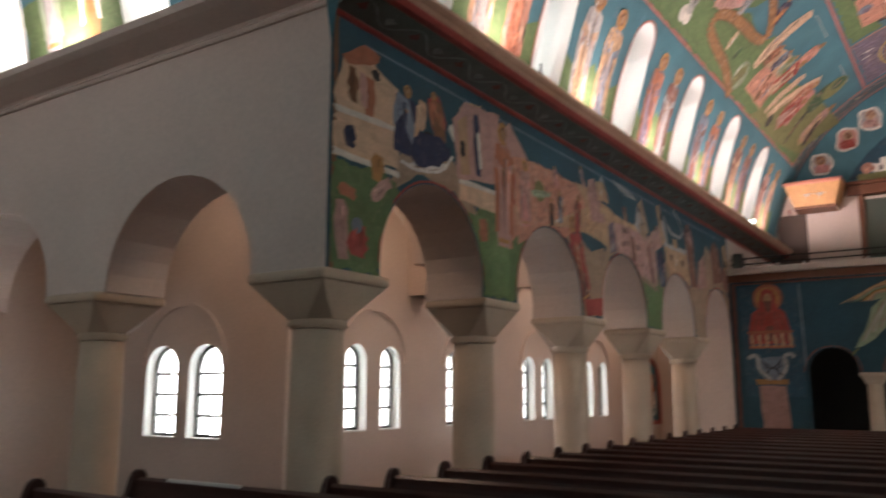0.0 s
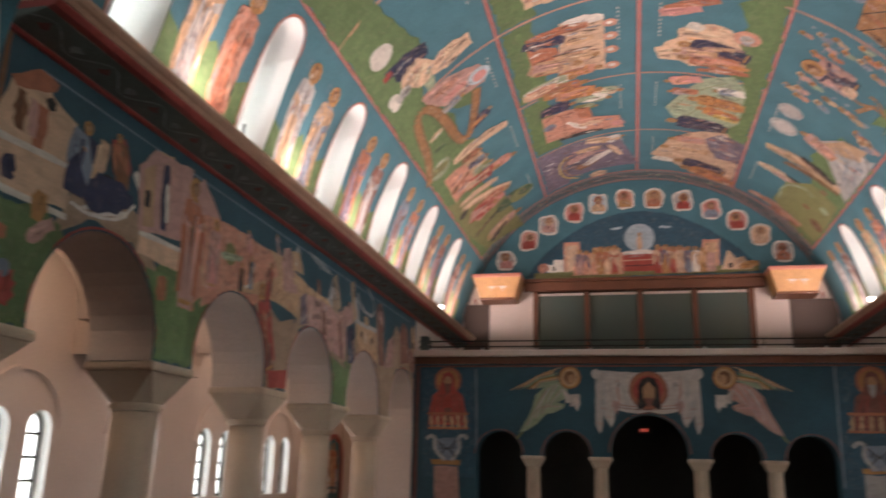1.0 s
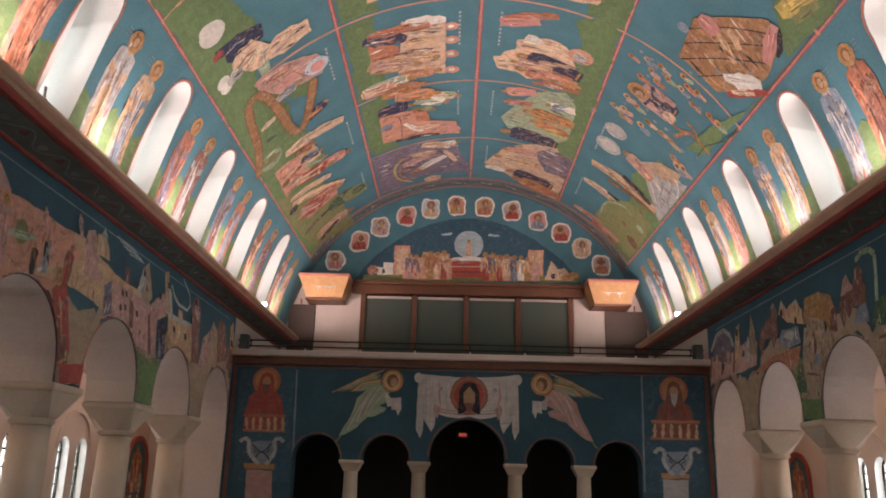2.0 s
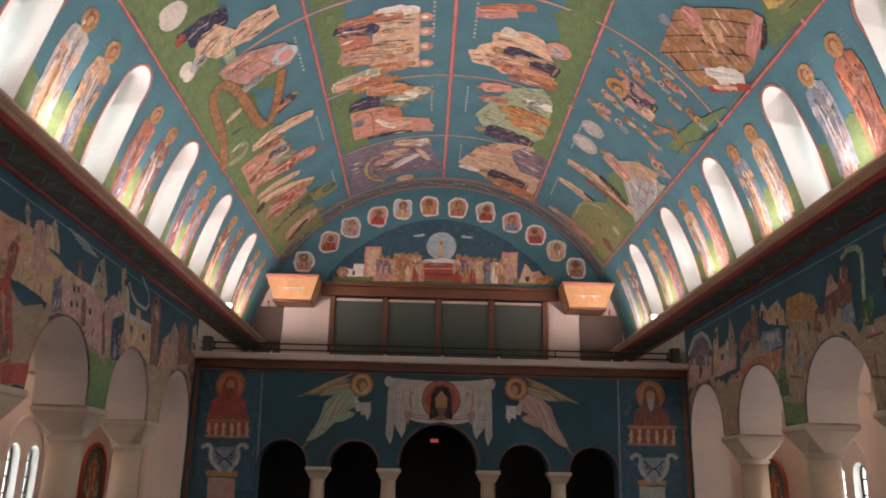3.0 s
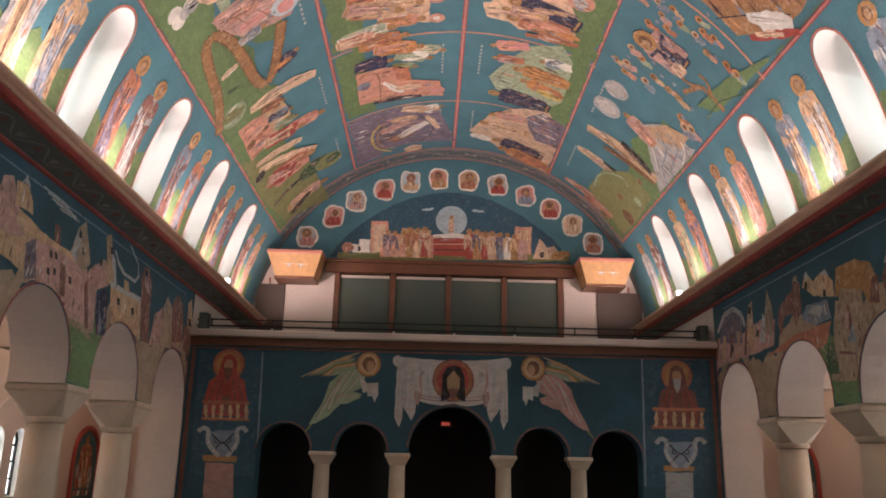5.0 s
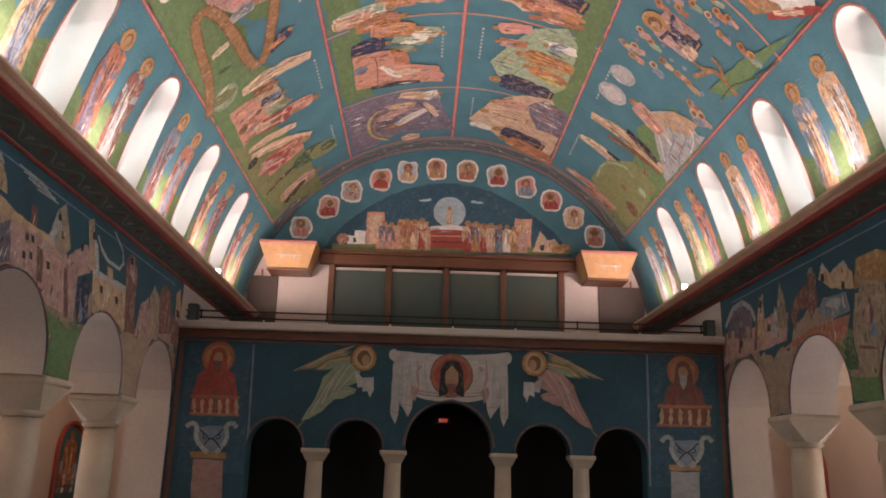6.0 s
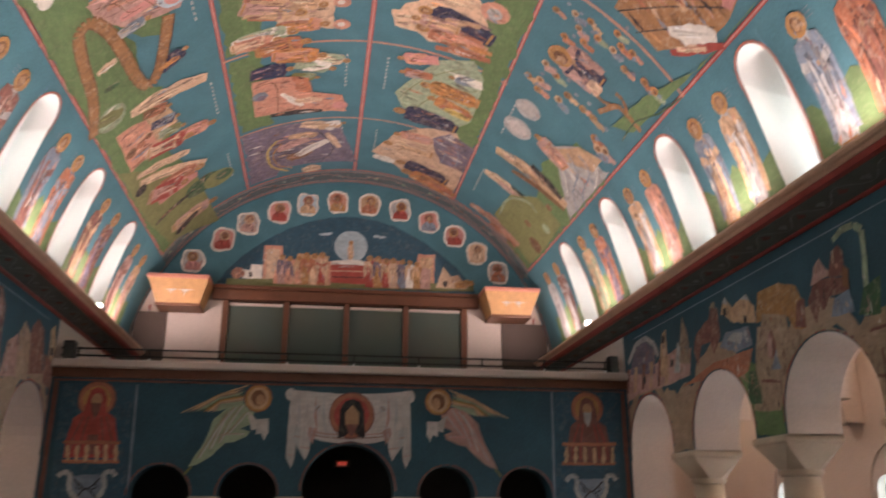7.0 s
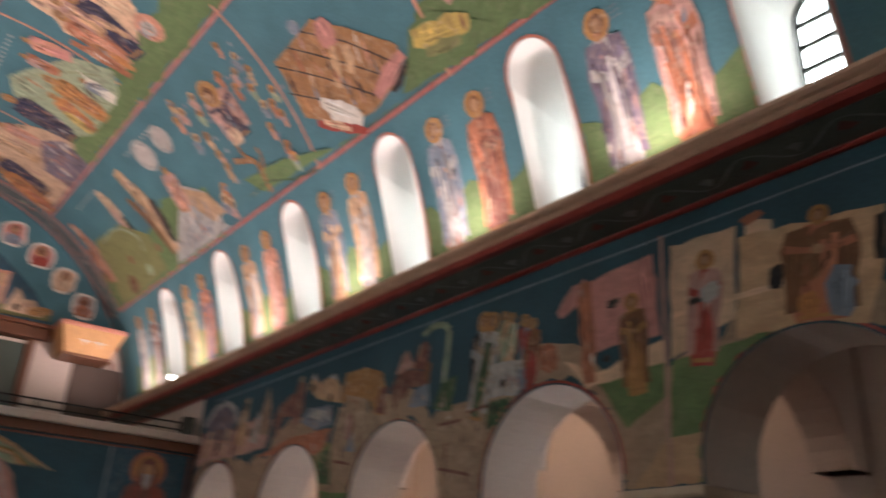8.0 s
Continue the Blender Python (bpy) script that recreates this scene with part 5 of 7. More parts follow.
m.line([(17.75, 1.44), (17.79, 1.50), (17.84, 1.58), (17.90, 1.66), (17.98, 1.71), (18.09, 1.73), (18.24, 1.72), (18.37, 1.71), (18.47, 1.70)], .02, "greyblue")
m.line([(17.39, 1.66), (17.45, 1.72), (17.53, 1.80), (17.63, 1.89), (17.74, 1.95), (17.88, 1.99), (18.05, 2.00), (18.22, 2.01), (18.34, 2.01)], .02, "greyblue")
m.figure(19.05, 0.86, 19.24, 1.98, "navy", "navy", 1.6)
m.figure(18.31, 0.53, 18.34, 1.52, "tan", "cream", 1.6)
m.figure(17.85, 0.69, 17.75, 1.44, "rosegrey", "salmon", 1.6)
m.stroke(19.46, 1.32, 19.50, 2.13, 0.126, "salmon")
m.figure(19.42, 1.02, 19.67, 2.23, "terracotta", "orange", 1.44)
m.stroke(19.00, 0.34, 19.13, 0.79, 0.115, "white")
m.done("vault_mural", "fresco of robed groups with white and green mantles")


m = Mural(on_vault, lift=0.004, brush=1.0)
m.poly([(11.98, 3.11), (11.02, 3.05), (10.08, 3.89), (10.32, 4.21), (10.77, 4.31), (11.28, 4.30), (12.03, 3.88)], "road")
m.poly([(12.76, 4.11), (11.68, 4.42), (10.46, 4.42), (9.74, 4.42), (11.20, 4.42), (13.56, 4.31), (13.90, 3.99)], "green")
m.line([(11.29, 3.06), (10.76, 3.49), (10.27, 4.00)], .02, "ink")
m.line([(11.62, 3.10), (11.01, 3.61), (10.36, 4.16)], .02, "ink")
m.line([(11.99, 3.17), (11.35, 3.66), (10.66, 4.24)], .02, "ink")
m.line([(12.07, 3.51), (11.59, 3.83), (11.03, 4.24)], .02, "ink")
m.stroke(10.95, 3.11, 10.96, 3.44, 0.134, "pink")
m.stroke(10.97, 3.44, 11.20, 3.85, 0.068, "tan")
m.stroke(10.75, 3.53, 10.92, 3.81, 0.064, "tan")
m.oval(11.34, 2.98, 0.096, 0.096, 0, "greyblue")
m.stroke(10.08, 3.99, 10.71, 4.21, 0.095, "pink")
m.stroke(10.00, 4.09, 10.45, 4.27, 0.048, "ink")
m.oval(11.41, 4.12, 0.188, 0.188, 0, "white")
m.stroke(11.64, 3.85, 11.09, 4.33, 0.106, "white")
m.stroke(11.86, 4.02, 11.10, 4.46, 0.057, "red")
m.stroke(11.74, 4.05, 11.34, 4.33, 0.043, "cream")
m.poly([(9.83, 3.83), (9.43, 3.85), (8.81, 4.34), (9.58, 4.42), (10.31, 4.37)], "green")
m.stroke(9.86, 3.95, 9.08, 4.16, 0.121, "yellow")
m.stroke(9.77, 4.16, 9.26, 4.25, 0.067, "olive")
m.oval(15.14, 2.75, 0.241, 0.241, 0, "palegrey")
m.oval(15.81, 2.74, 0.279, 0.279, 0, "palegrey")
m.oval(15.14, 2.75, 0.170, 0.170, 0, "linen")
m.oval(15.81, 2.74, 0.193, 0.193, 0, "linen")
m.line([(13.39, 4.37), (13.40, 4.31), (13.41, 4.22), (13.41, 4.13), (13.42, 4.05), (13.42, 3.99), (13.42, 3.95), (13.43, 3.91), (13.47, 3.87), (13.55, 3.83), (13.68, 3.78), (13.80, 3.74), (13.89, 3.71)], .085, "road")
m.line([(13.41, 4.09), (13.38, 4.05), (13.33, 4.00), (13.29, 3.94), (13.26, 3.89), (13.25, 3.85), (13.26, 3.81), (13.27, 3.77), (13.27, 3.75)], .06, "road")
m.line([(13.47, 3.87), (13.49, 3.84), (13.54, 3.80), (13.58, 3.75), (13.61, 3.70), (13.63, 3.66), (13.63, 3.60), (13.64, 3.56), (13.64, 3.53)], .055, "road")
m.line([(13.89, 4.25), (13.79, 4.24), (13.66, 4.22), (13.50, 4.22), (13.36, 4.22), (13.22, 4.26), (13.08, 4.31), (12.94, 4.36), (12.79, 4.41), (12.64, 4.43), (12.48, 4.46), (12.34, 4.47), (12.24, 4.49)], .025, "darkgreen")
m.stroke(12.67, 2.45, 12.71, 2.64, 0.043, "salmon")
m.oval(12.67, 2.46, 0.057, 0.057, 0, "ochre")
m.oval(12.67, 2.47, 0.032, 0.032, 0, "brown")
m.oval(12.43, 2.58, 0.031, 0.031, 0, "greyblue")
m.stroke(13.09, 2.72, 13.09, 2.92, 0.055, "terracotta")
m.oval(13.04, 2.72, 0.062, 0.062, 0, "orange")
m.oval(13.05, 2.73, 0.034, 0.034, 0, "brown")
m.oval(12.92, 2.84, 0.034, 0.034, 0, "greyblue")
m.stroke(12.80, 2.85, 12.78, 3.04, 0.061, "rosegrey")
m.oval(12.72, 2.84, 0.060, 0.060, 0, "tan")
m.oval(12.73, 2.85, 0.034, 0.034, 0, "brown")
m.oval(12.74, 2.94, 0.034, 0.034, 0, "greyblue")
m.stroke(12.48, 2.93, 12.55, 3.15, 0.042, "tan")
m.oval(12.47, 2.94, 0.059, 0.059, 0, "ochre")
m.oval(12.48, 2.95, 0.033, 0.033, 0, "brown")
m.oval(12.62, 3.03, 0.034, 0.034, 0, "greyblue")
m.stroke(12.69, 3.13, 12.65, 3.32, 0.050, "sage")
m.oval(12.65, 3.13, 0.062, 0.062, 0, "orange")
m.oval(12.65, 3.14, 0.034, 0.034, 0, "brown")
m.oval(12.57, 3.08, 0.034, 0.034, 0, "greyblue")
m.stroke(12.71, 3.40, 12.63, 3.58, 0.056, "greyblue")
m.oval(12.63, 3.39, 0.064, 0.064, 0, "tan")
m.oval(12.63, 3.39, 0.035, 0.035, 0, "brown")
m.oval(12.45, 3.53, 0.035, 0.035, 0, "greyblue")
m.stroke(12.77, 3.65, 12.76, 3.87, 0.044, "salmon")
m.oval(12.76, 3.66, 0.067, 0.067, 0, "ochre")
m.oval(12.76, 3.67, 0.037, 0.037, 0, "brown")
m.oval(12.69, 3.80, 0.038, 0.038, 0, "greyblue")
m.stroke(12.68, 3.99, 12.63, 4.20, 0.050, "terracotta")
m.oval(12.63, 3.98, 0.069, 0.069, 0, "orange")
m.oval(12.63, 3.99, 0.038, 0.038, 0, "brown")
m.oval(12.69, 4.13, 0.039, 0.039, 0, "greyblue")
m.stroke(14.34, 2.71, 14.27, 2.91, 0.072, "rosegrey")
m.oval(14.24, 2.70, 0.072, 0.072, 0, "tan")
m.oval(14.24, 2.70, 0.040, 0.040, 0, "brown")
m.oval(14.08, 2.69, 0.039, 0.039, 0, "greyblue")
m.stroke(14.33, 2.50, 14.39, 2.73, 0.055, "tan")
m.oval(14.32, 2.51, 0.070, 0.070, 0, "ochre")
m.oval(14.32, 2.52, 0.039, 0.039, 0, "brown")
m.oval(14.33, 2.49, 0.039, 0.039, 0, "greyblue")
m.stroke(13.96, 2.88, 13.97, 3.10, 0.064, "sage")
m.oval(13.91, 2.88, 0.071, 0.071, 0, "orange")
m.oval(13.91, 2.88, 0.039, 0.039, 0, "brown")
m.oval(13.81, 3.08, 0.040, 0.040, 0, "greyblue")
m.stroke(14.47, 3.11, 14.44, 3.34, 0.079, "greyblue")
m.oval(14.37, 3.09, 0.077, 0.077, 0, "tan")
m.oval(14.37, 3.10, 0.043, 0.043, 0, "brown")
m.oval(14.43, 3.29, 0.045, 0.045, 0, "greyblue")
m.stroke(14.14, 3.48, 14.09, 3.70, 0.053, "salmon")
m.oval(14.13, 3.49, 0.080, 0.080, 0, "ochre")
m.oval(14.13, 3.50, 0.044, 0.044, 0, "brown")
m.oval(13.91, 3.52, 0.043, 0.043, 0, "greyblue")
m.stroke(14.52, 3.90, 14.41, 4.13, 0.062, "terracotta")
m.oval(14.46, 3.90, 0.088, 0.088, 0, "orange")
m.oval(14.46, 3.90, 0.049, 0.049, 0, "brown")
m.oval(14.41, 3.93, 0.049, 0.049, 0, "greyblue")
m.stroke(14.57, 4.17, 14.42, 4.38, 0.067, "rosegrey")
m.oval(14.47, 4.14, 0.092, 0.092, 0, "tan")
m.oval(14.47, 4.15, 0.051, 0.051, 0, "brown")
m.oval(14.60, 4.17, 0.052, 0.052, 0, "greyblue")
m.stroke(14.13, 3.69, 14.13, 3.95, 0.055, "tan")
m.oval(14.11, 3.70, 0.082, 0.082, 0, "ochre")
m.oval(14.11, 3.71, 0.046, 0.046, 0, "brown")
m.oval(14.05, 3.95, 0.047, 0.047, 0, "greyblue")
m.stroke(12.36, 3.33, 12.31, 3.51, 0.047, "sage")
m.oval(12.32, 3.32, 0.060, 0.060, 0, "orange")
m.oval(12.32, 3.33, 0.034, 0.034, 0, "brown")
m.oval(12.12, 3.39, 0.033, 0.033, 0, "greyblue")
m.stroke(12.60, 2.73, 12.57, 2.91, 0.058, "greyblue")
m.oval(12.52, 2.71, 0.058, 0.058, 0, "tan")
m.oval(12.52, 2.72, 0.032, 0.032, 0, "brown")
m.oval(12.45, 2.78, 0.032, 0.032, 0, "greyblue")
m.stroke(12.43, 3.62, 12.42, 3.83, 0.042, "salmon")
m.oval(12.41, 3.63, 0.064, 0.064, 0, "ochre")
m.oval(12.41, 3.63, 0.035, 0.035, 0, "brown")
m.oval(12.46, 3.69, 0.036, 0.036, 0, "greyblue")
m.stroke(12.50, 3.45, 12.49, 3.66, 0.050, "terracotta")
m.oval(12.46, 3.45, 0.063, 0.063, 0, "orange")
m.oval(12.46, 3.45, 0.035, 0.035, 0, "brown")
m.oval(12.64, 3.50, 0.036, 0.036, 0, "greyblue")
m.stroke(13.91, 2.67, 13.84, 2.86, 0.069, "rosegrey")
m.oval(13.81, 2.66, 0.068, 0.068, 0, "tan")
m.oval(13.81, 2.66, 0.038, 0.038, 0, "brown")
m.oval(13.52, 2.79, 0.037, 0.037, 0, "greyblue")
m.stroke(14.14, 3.16, 14.15, 3.40, 0.055, "tan")
m.oval(14.13, 3.18, 0.076, 0.076, 0, "ochre")
m.oval(14.13, 3.18, 0.042, 0.042, 0, "brown")
m.oval(13.97, 3.29, 0.042, 0.042, 0, "greyblue")
m.stroke(12.65, 4.17, 12.57, 4.37, 0.048, "sage")
m.oval(12.60, 4.16, 0.070, 0.070, 0, "orange")
m.oval(12.60, 4.17, 0.039, 0.039, 0, "brown")
m.oval(12.58, 4.26, 0.039, 0.039, 0, "greyblue")
m.stroke(14.67, 4.06, 14.55, 4.29, 0.073, "greyblue")
m.oval(14.57, 4.03, 0.092, 0.092, 0, "tan")
m.oval(14.57, 4.04, 0.051, 0.051, 0, "brown")
m.oval(14.72, 4.16, 0.053, 0.053, 0, "greyblue")
m.stroke(14.50, 2.73, 14.51, 2.96, 0.058, "salmon")
m.oval(14.49, 2.74, 0.074, 0.074, 0, "ochre")
m.oval(14.49, 2.75, 0.041, 0.041, 0, "brown")
m.oval(14.38, 2.69, 0.040, 0.040, 0, "greyblue")
m.stroke(12.95, 3.00, 12.93, 3.19, 0.054, "terracotta")
m.oval(12.90, 2.99, 0.063, 0.063, 0, "orange")
m.oval(12.90, 3.00, 0.035, 0.035, 0, "brown")
m.oval(12.73, 3.15, 0.035, 0.035, 0, "greyblue")
m.figure(13.40, 2.73, 13.40, 3.55, "navy", "rosegrey", 3.04)
m.oval(13.46, 2.80, 0.205, 0.205, 0, "ochre")
m.oval(13.48, 2.82, 0.125, 0.125, 0, "brown")
m.oval(13.51, 2.84, 0.074, 0.074, 0, "skin")
m.stroke(13.54, 3.34, 13.53, 3.58, 0.119, "cream")
m.poly([(15.46, 3.45), (14.96, 3.78), (14.89, 4.30), (14.75, 4.42), (16.79, 4.42), (16.53, 4.14), (15.96, 3.71)], "palegrey")
m.poly([(15.62, 3.04), (15.56, 3.16), (15.46, 3.53), (14.96, 3.78), (14.70, 4.20), (15.13, 4.22), (15.56, 3.75), (15.95, 3.53)], "tan")
m.line([(15.37, 3.68), (15.40, 3.74), (15.43, 3.84), (15.47, 3.94), (15.54, 4.02), (15.65, 4.06), (15.80, 4.09), (15.96, 4.12), (16.10, 4.16), (16.21, 4.25), (16.30, 4.35), (16.36, 4.45), (16.40, 4.52)], .03, "greyblue")
m.line([(15.14, 3.85), (15.15, 3.91), (15.15, 4.00), (15.17, 4.09), (15.23, 4.17), (15.34, 4.21), (15.51, 4.24), (15.68, 4.26), (15.82, 4.29), (15.91, 4.35), (15.97, 4.41), (16.01, 4.47), (16.04, 4.51)], .03, "greyblue")
m.line([(15.71, 3.67), (15.77, 3.72), (15.86, 3.79), (15.96, 3.87), (16.04, 3.94), (16.12, 4.00), (16.20, 4.06), (16.27, 4.11), (16.31, 4.15)], .022, "white")
m.line([(14.97, 4.14), (14.99, 4.17), (15.02, 4.22), (15.06, 4.27), (15.10, 4.31), (15.17, 4.34), (15.26, 4.36), (15.34, 4.39), (15.40, 4.40)], .022, "white")
m.figure(15.62, 3.07, 15.75, 3.82, "salmon", "rosegrey", 1.92)
m.stroke(16.88, 2.58, 16.62, 4.23, 0.173, "tan")
m.stroke(16.83, 2.67, 16.53, 4.14, 0.061, "cream")
m.stroke(16.56, 3.28, 16.58, 4.07, 0.109, "ink")
m.stroke(17.18, 3.01, 16.75, 4.23, 0.076, "brown")
m.stroke(17.87, 2.57, 17.77, 4.00, 0.162, "cream")
m.stroke(17.74, 3.16, 17.67, 3.86, 0.088, "ink")
m.stroke(17.90, 2.92, 17.82, 3.89, 0.072, "rosegrey")
m.poly([(19.24, 3.15), (18.02, 3.23), (17.28, 3.70), (17.24, 4.36), (18.31, 4.42), (19.57, 4.42), (19.60, 3.68)], "olive")
m.line([(19.04, 3.25), (18.88, 3.24), (18.65, 3.22), (18.41, 3.21), (18.22, 3.24), (18.06, 3.30), (17.91, 3.40), (17.79, 3.50), (17.71, 3.59), (17.68, 3.67), (17.70, 3.75), (17.74, 3.82), (17.75, 3.86)], .05, "sage")
m.stroke(19.56, 2.60, 19.46, 3.97, 0.131, "salmon")
m.stroke(19.71, 3.16, 19.64, 3.93, 0.089, "terracotta")
m.oval(18.74, 4.23, 0.193, 0.193, 0, "brown")
m.oval(17.19, 3.98, 0.084, 0.084, 0, "brown")
m.oval(18.37, 3.84, 0.094, 0.094, 0, "brown")
m.oval(17.87, 4.19, 0.110, 0.110, 0, "sage")
m.done("vault_mural", "fresco of a brown boat, a branching tree and pale hills")


m = Mural(on_tympanum, lift=0.004, brush=0.4)
m.poly([(-2.75 + 5.5 * i / 24, 6.26 + 1.62 * math.sin(math.pi * i / 24) ** 0.75) for i in range(25)], "deepblue")
m.poly([(-2.55, 6.38), (2.70, 6.46), (2.69, 6.29), (-2.55, 6.22)], "olive")
m.poly([(-2.23, 6.39), (-2.23, 6.58), (-2.08, 6.58), (-2.08, 6.69), (-1.84, 6.70), (-1.83, 6.39)], "white")
m.poly([(-1.81, 6.40), (-1.83, 7.14), (-1.44, 7.15), (-1.41, 6.40)], "salmon")
m.poly([(-1.75, 6.40), (-1.78, 7.06), (-1.49, 7.06), (-1.47, 6.40)], "cream")
m.poly([(1.46, 6.44), (1.47, 7.10), (1.85, 7.10), (1.83, 6.45)], "salmon")
m.poly([(1.51, 6.44), (1.52, 7.03), (1.79, 7.03), (1.78, 6.45)], "tan")
m.poly([(1.86, 6.34), (2.03, 6.83), (2.19, 6.62), (2.36, 6.65), (2.56, 6.35)], "cream")
m.stroke(-2.07, 6.42, -2.06, 6.53, 0.039, "ink")
m.stroke(2.07, 6.37, 2.09, 6.51, 0.040, "ink")
m.oval(0.01, 7.20, 0.357, 0.357, 0, "paleblue")
m.poly([(-0.32, 6.86), (0.41, 6.87), (0.41, 6.45), (-0.32, 6.44)], "paleblue")
m.figure(0.01, 7.31, 0.01, 6.81, "tan", "cream", 1)
m.stroke(-0.52, 6.77, 0.57, 6.79, 0.097, "white")
m.poly([(-0.52, 6.66), (-0.39, 6.77), (0.49, 6.79), (0.61, 6.68), (0.48, 6.37), (-0.38, 6.36)], "red")
m.line([(-0.49, 6.63), (0.60, 6.65)], .02, "cream")
m.line([(-0.38, 6.50), (0.49, 6.51)], .02, "ink")
m.stroke(-2.42, 6.41, -2.23, 6.58, 0.109, "salmon")
m.stroke(2.29, 6.41, 2.70, 6.49, 0.082, "ochre")
for x0, x1, z, tone in ((-1.6, -0.4, 6.86, "salmon"), (0.4, 1.75, 6.8, "rosegrey"), (-1.2, -0.45, 6.98, "tan"), (0.42, 1.15, 6.95, "salmon")):
    m.poly([(x0, 6.3), (x1, 6.3), (x1, z - 0.03), (x0 + 0.08, z)], tone)
rnd = random.Random(11)
for i in range(18):
    for row in (0, 1):
        x = -1.45 + 0.17 * i + 0.04 * rnd.random()
        if abs(x) > 0.42:
            h = 6.5 + 0.22 * row + 0.08 * rnd.random() + 0.12 * (1.5 - abs(x)) / 1.5
            m.figure(x, h + 0.15, x, 6.3, rnd.choice(["salmon", "cream", "rosegrey", "ochre", "greyblue", "tan", "red", "white"]), rnd.choice(["cream", "tan", "terracotta", "dusk"]), 1.35)
m.medallion(-3.25, 6.73, 0.275, "pink", "skin")
m.medallion(-2.69, 7.22, 0.275, "red", "brown")
m.medallion(-2.19, 7.62, 0.275, "rosegrey", "skin")
m.medallion(-1.55, 7.91, 0.275, "red", "brown")
m.medallion(-0.95, 8.12, 0.275, "tan", "skin")
m.medallion(-0.31, 8.20, 0.275, "ochre", "brown")
m.medallion(0.38, 8.19, 0.275, "terracotta", "skin")
m.medallion(1.07, 8.09, 0.275, "red", "brown")
m.medallion(1.71, 7.85, 0.275, "greyblue", "skin")
m.medallion(2.29, 7.55, 0.275, "red", "brown")
m.medallion(2.79, 7.17, 0.275, "cream", "skin")
m.medallion(3.25, 6.75, 0.275, "terracotta", "brown")
m.stroke(-0.67, 7.44, -0.40, 7.47, 0.028, "paleblue")
m.stroke(0.48, 7.46, 0.75, 7.44, 0.028, "paleblue")
m.done("tympanum_mural", "lunette fresco with white medallions over a crowded scene")


m = Mural(on_end_wall, lift=0.004)
m.poly([(-4.31, 3.52), (-3.29, 3.53), (-3.23, 1.50), (-4.26, 1.50)], "deepblue")
m.poly([(3.25, 3.57), (4.34, 3.58), (4.23, 1.48), (3.17, 1.48)], "deepblue")
m.line([(-3.24, 3.53), (-3.19, 1.50)], .035, "greyblue")
m.line([(3.20, 3.57), (3.17, 1.48)], .035, "greyblue")
def cloth(m):
    """A pale hung cloth with a sagging hem, knotted corners and falling folds, and a haloed plain disc on it."""
    hem = [(x / 10, 2.74 + 0.1 * (x / 8) ** 2 - 0.05 * abs(math.sin(x * 1.1))) for x in range(8, -9, -2)]
    m.poly([(-0.93, 3.5), (-0.5, 3.47), (0.0, 3.45), (0.5, 3.48), (0.86, 3.52)] + hem, "linen", 0.006)
    for i in range(14):
        x = -0.82 + 0.125 * i
        if abs(x) > 0.38:
            m.poly([(x, 3.44), (x + 0.03, 3.1), (x + 0.05 * (1 if x < 0 else -1), 2.8), (x - 0.02, 3.1)], ("palegrey", "linen", "rosegrey")[i % 3], 0.004)
    m.line([(-0.82, 2.9), (-0.4, 2.84), (0.0, 2.82), (0.4, 2.85), (0.78, 2.92)], 0.018, "rosegrey")
    m.line([(-0.78, 2.86), (-0.4, 2.79), (0.0, 2.77), (0.4, 2.8), (0.75, 2.87)], 0.012, "umber")
    for sx in (-1, 1):
        e = -0.03
        for k, (x0, x1, low, tone) in enumerate(((0.93, 0.8, 2.33, "linen"), (0.84, 0.7, 2.6, "palegrey"), (0.74, 0.58, 2.44, "linen"), (0.62, 0.5, 2.68, "rosegrey"))):
            m.poly([(e + sx * x0, 3.42 if k == 0 else 2.95), (e + sx * x1, 3.42 if k == 0 else 2.9), (e + sx * (x1 + 0.02), low + 0.14), (e + sx * (x0 + x1) / 2, low), (e + sx * (x0 + 0.02), low + 0.16)], tone, 0.006)
            m.line([(e + sx * (x0 - 0.05), 2.95), (e + sx * (x0 - 0.03), low + 0.1)], 0.016, "palegrey")
            m.line([(e + sx * (x0 + 0.01), low + 0.2), (e + sx * (x1 + 0.02), low + 0.18)], 0.014, "rosegrey")
        m.oval(e + sx * 0.93, 3.43, 0.075, 0.1, 0, "linen")
        m.line([(e + sx * 0.96, 3.48), (e + sx * 0.9, 3.36)], 0.014, "palegrey")
        m.oval(e + sx * 0.5, 3.23, 0.05, 0.05, 0, "palegrey")
        m.line([(e + sx * 0.47, 3.27), (e + sx * 0.53, 3.2)], 0.012, "umber")
    for r, tone in ((0.355, "umber"), (0.335, "terracotta"), (0.27, "red")):
        m.oval(-0.01, 3.13, r, r, 0, tone)
    m.poly([(-0.19, 3.2), (-0.12, 3.34), (0.0, 3.38), (0.11, 3.34), (0.18, 3.2), (0.19, 2.98), (0.2, 2.78), (0.12, 2.8), (0.0, 2.9), (-0.12, 2.8), (-0.21, 2.78), (-0.2, 2.98)], "ink", 0.004)
    m.poly([(-0.11, 3.17), (0.0, 3.29), (0.1, 3.17), (0.1, 3.0), (0.05, 2.9), (-0.01, 2.86), (-0.06, 2.9), (-0.11, 3.0)], "skin", 0.004)
    m.poly([(-0.09, 2.99), (0.08, 2.99), (0.05, 2.88), (-0.01, 2.8), (-0.06, 2.88)], "umber", 0.004)


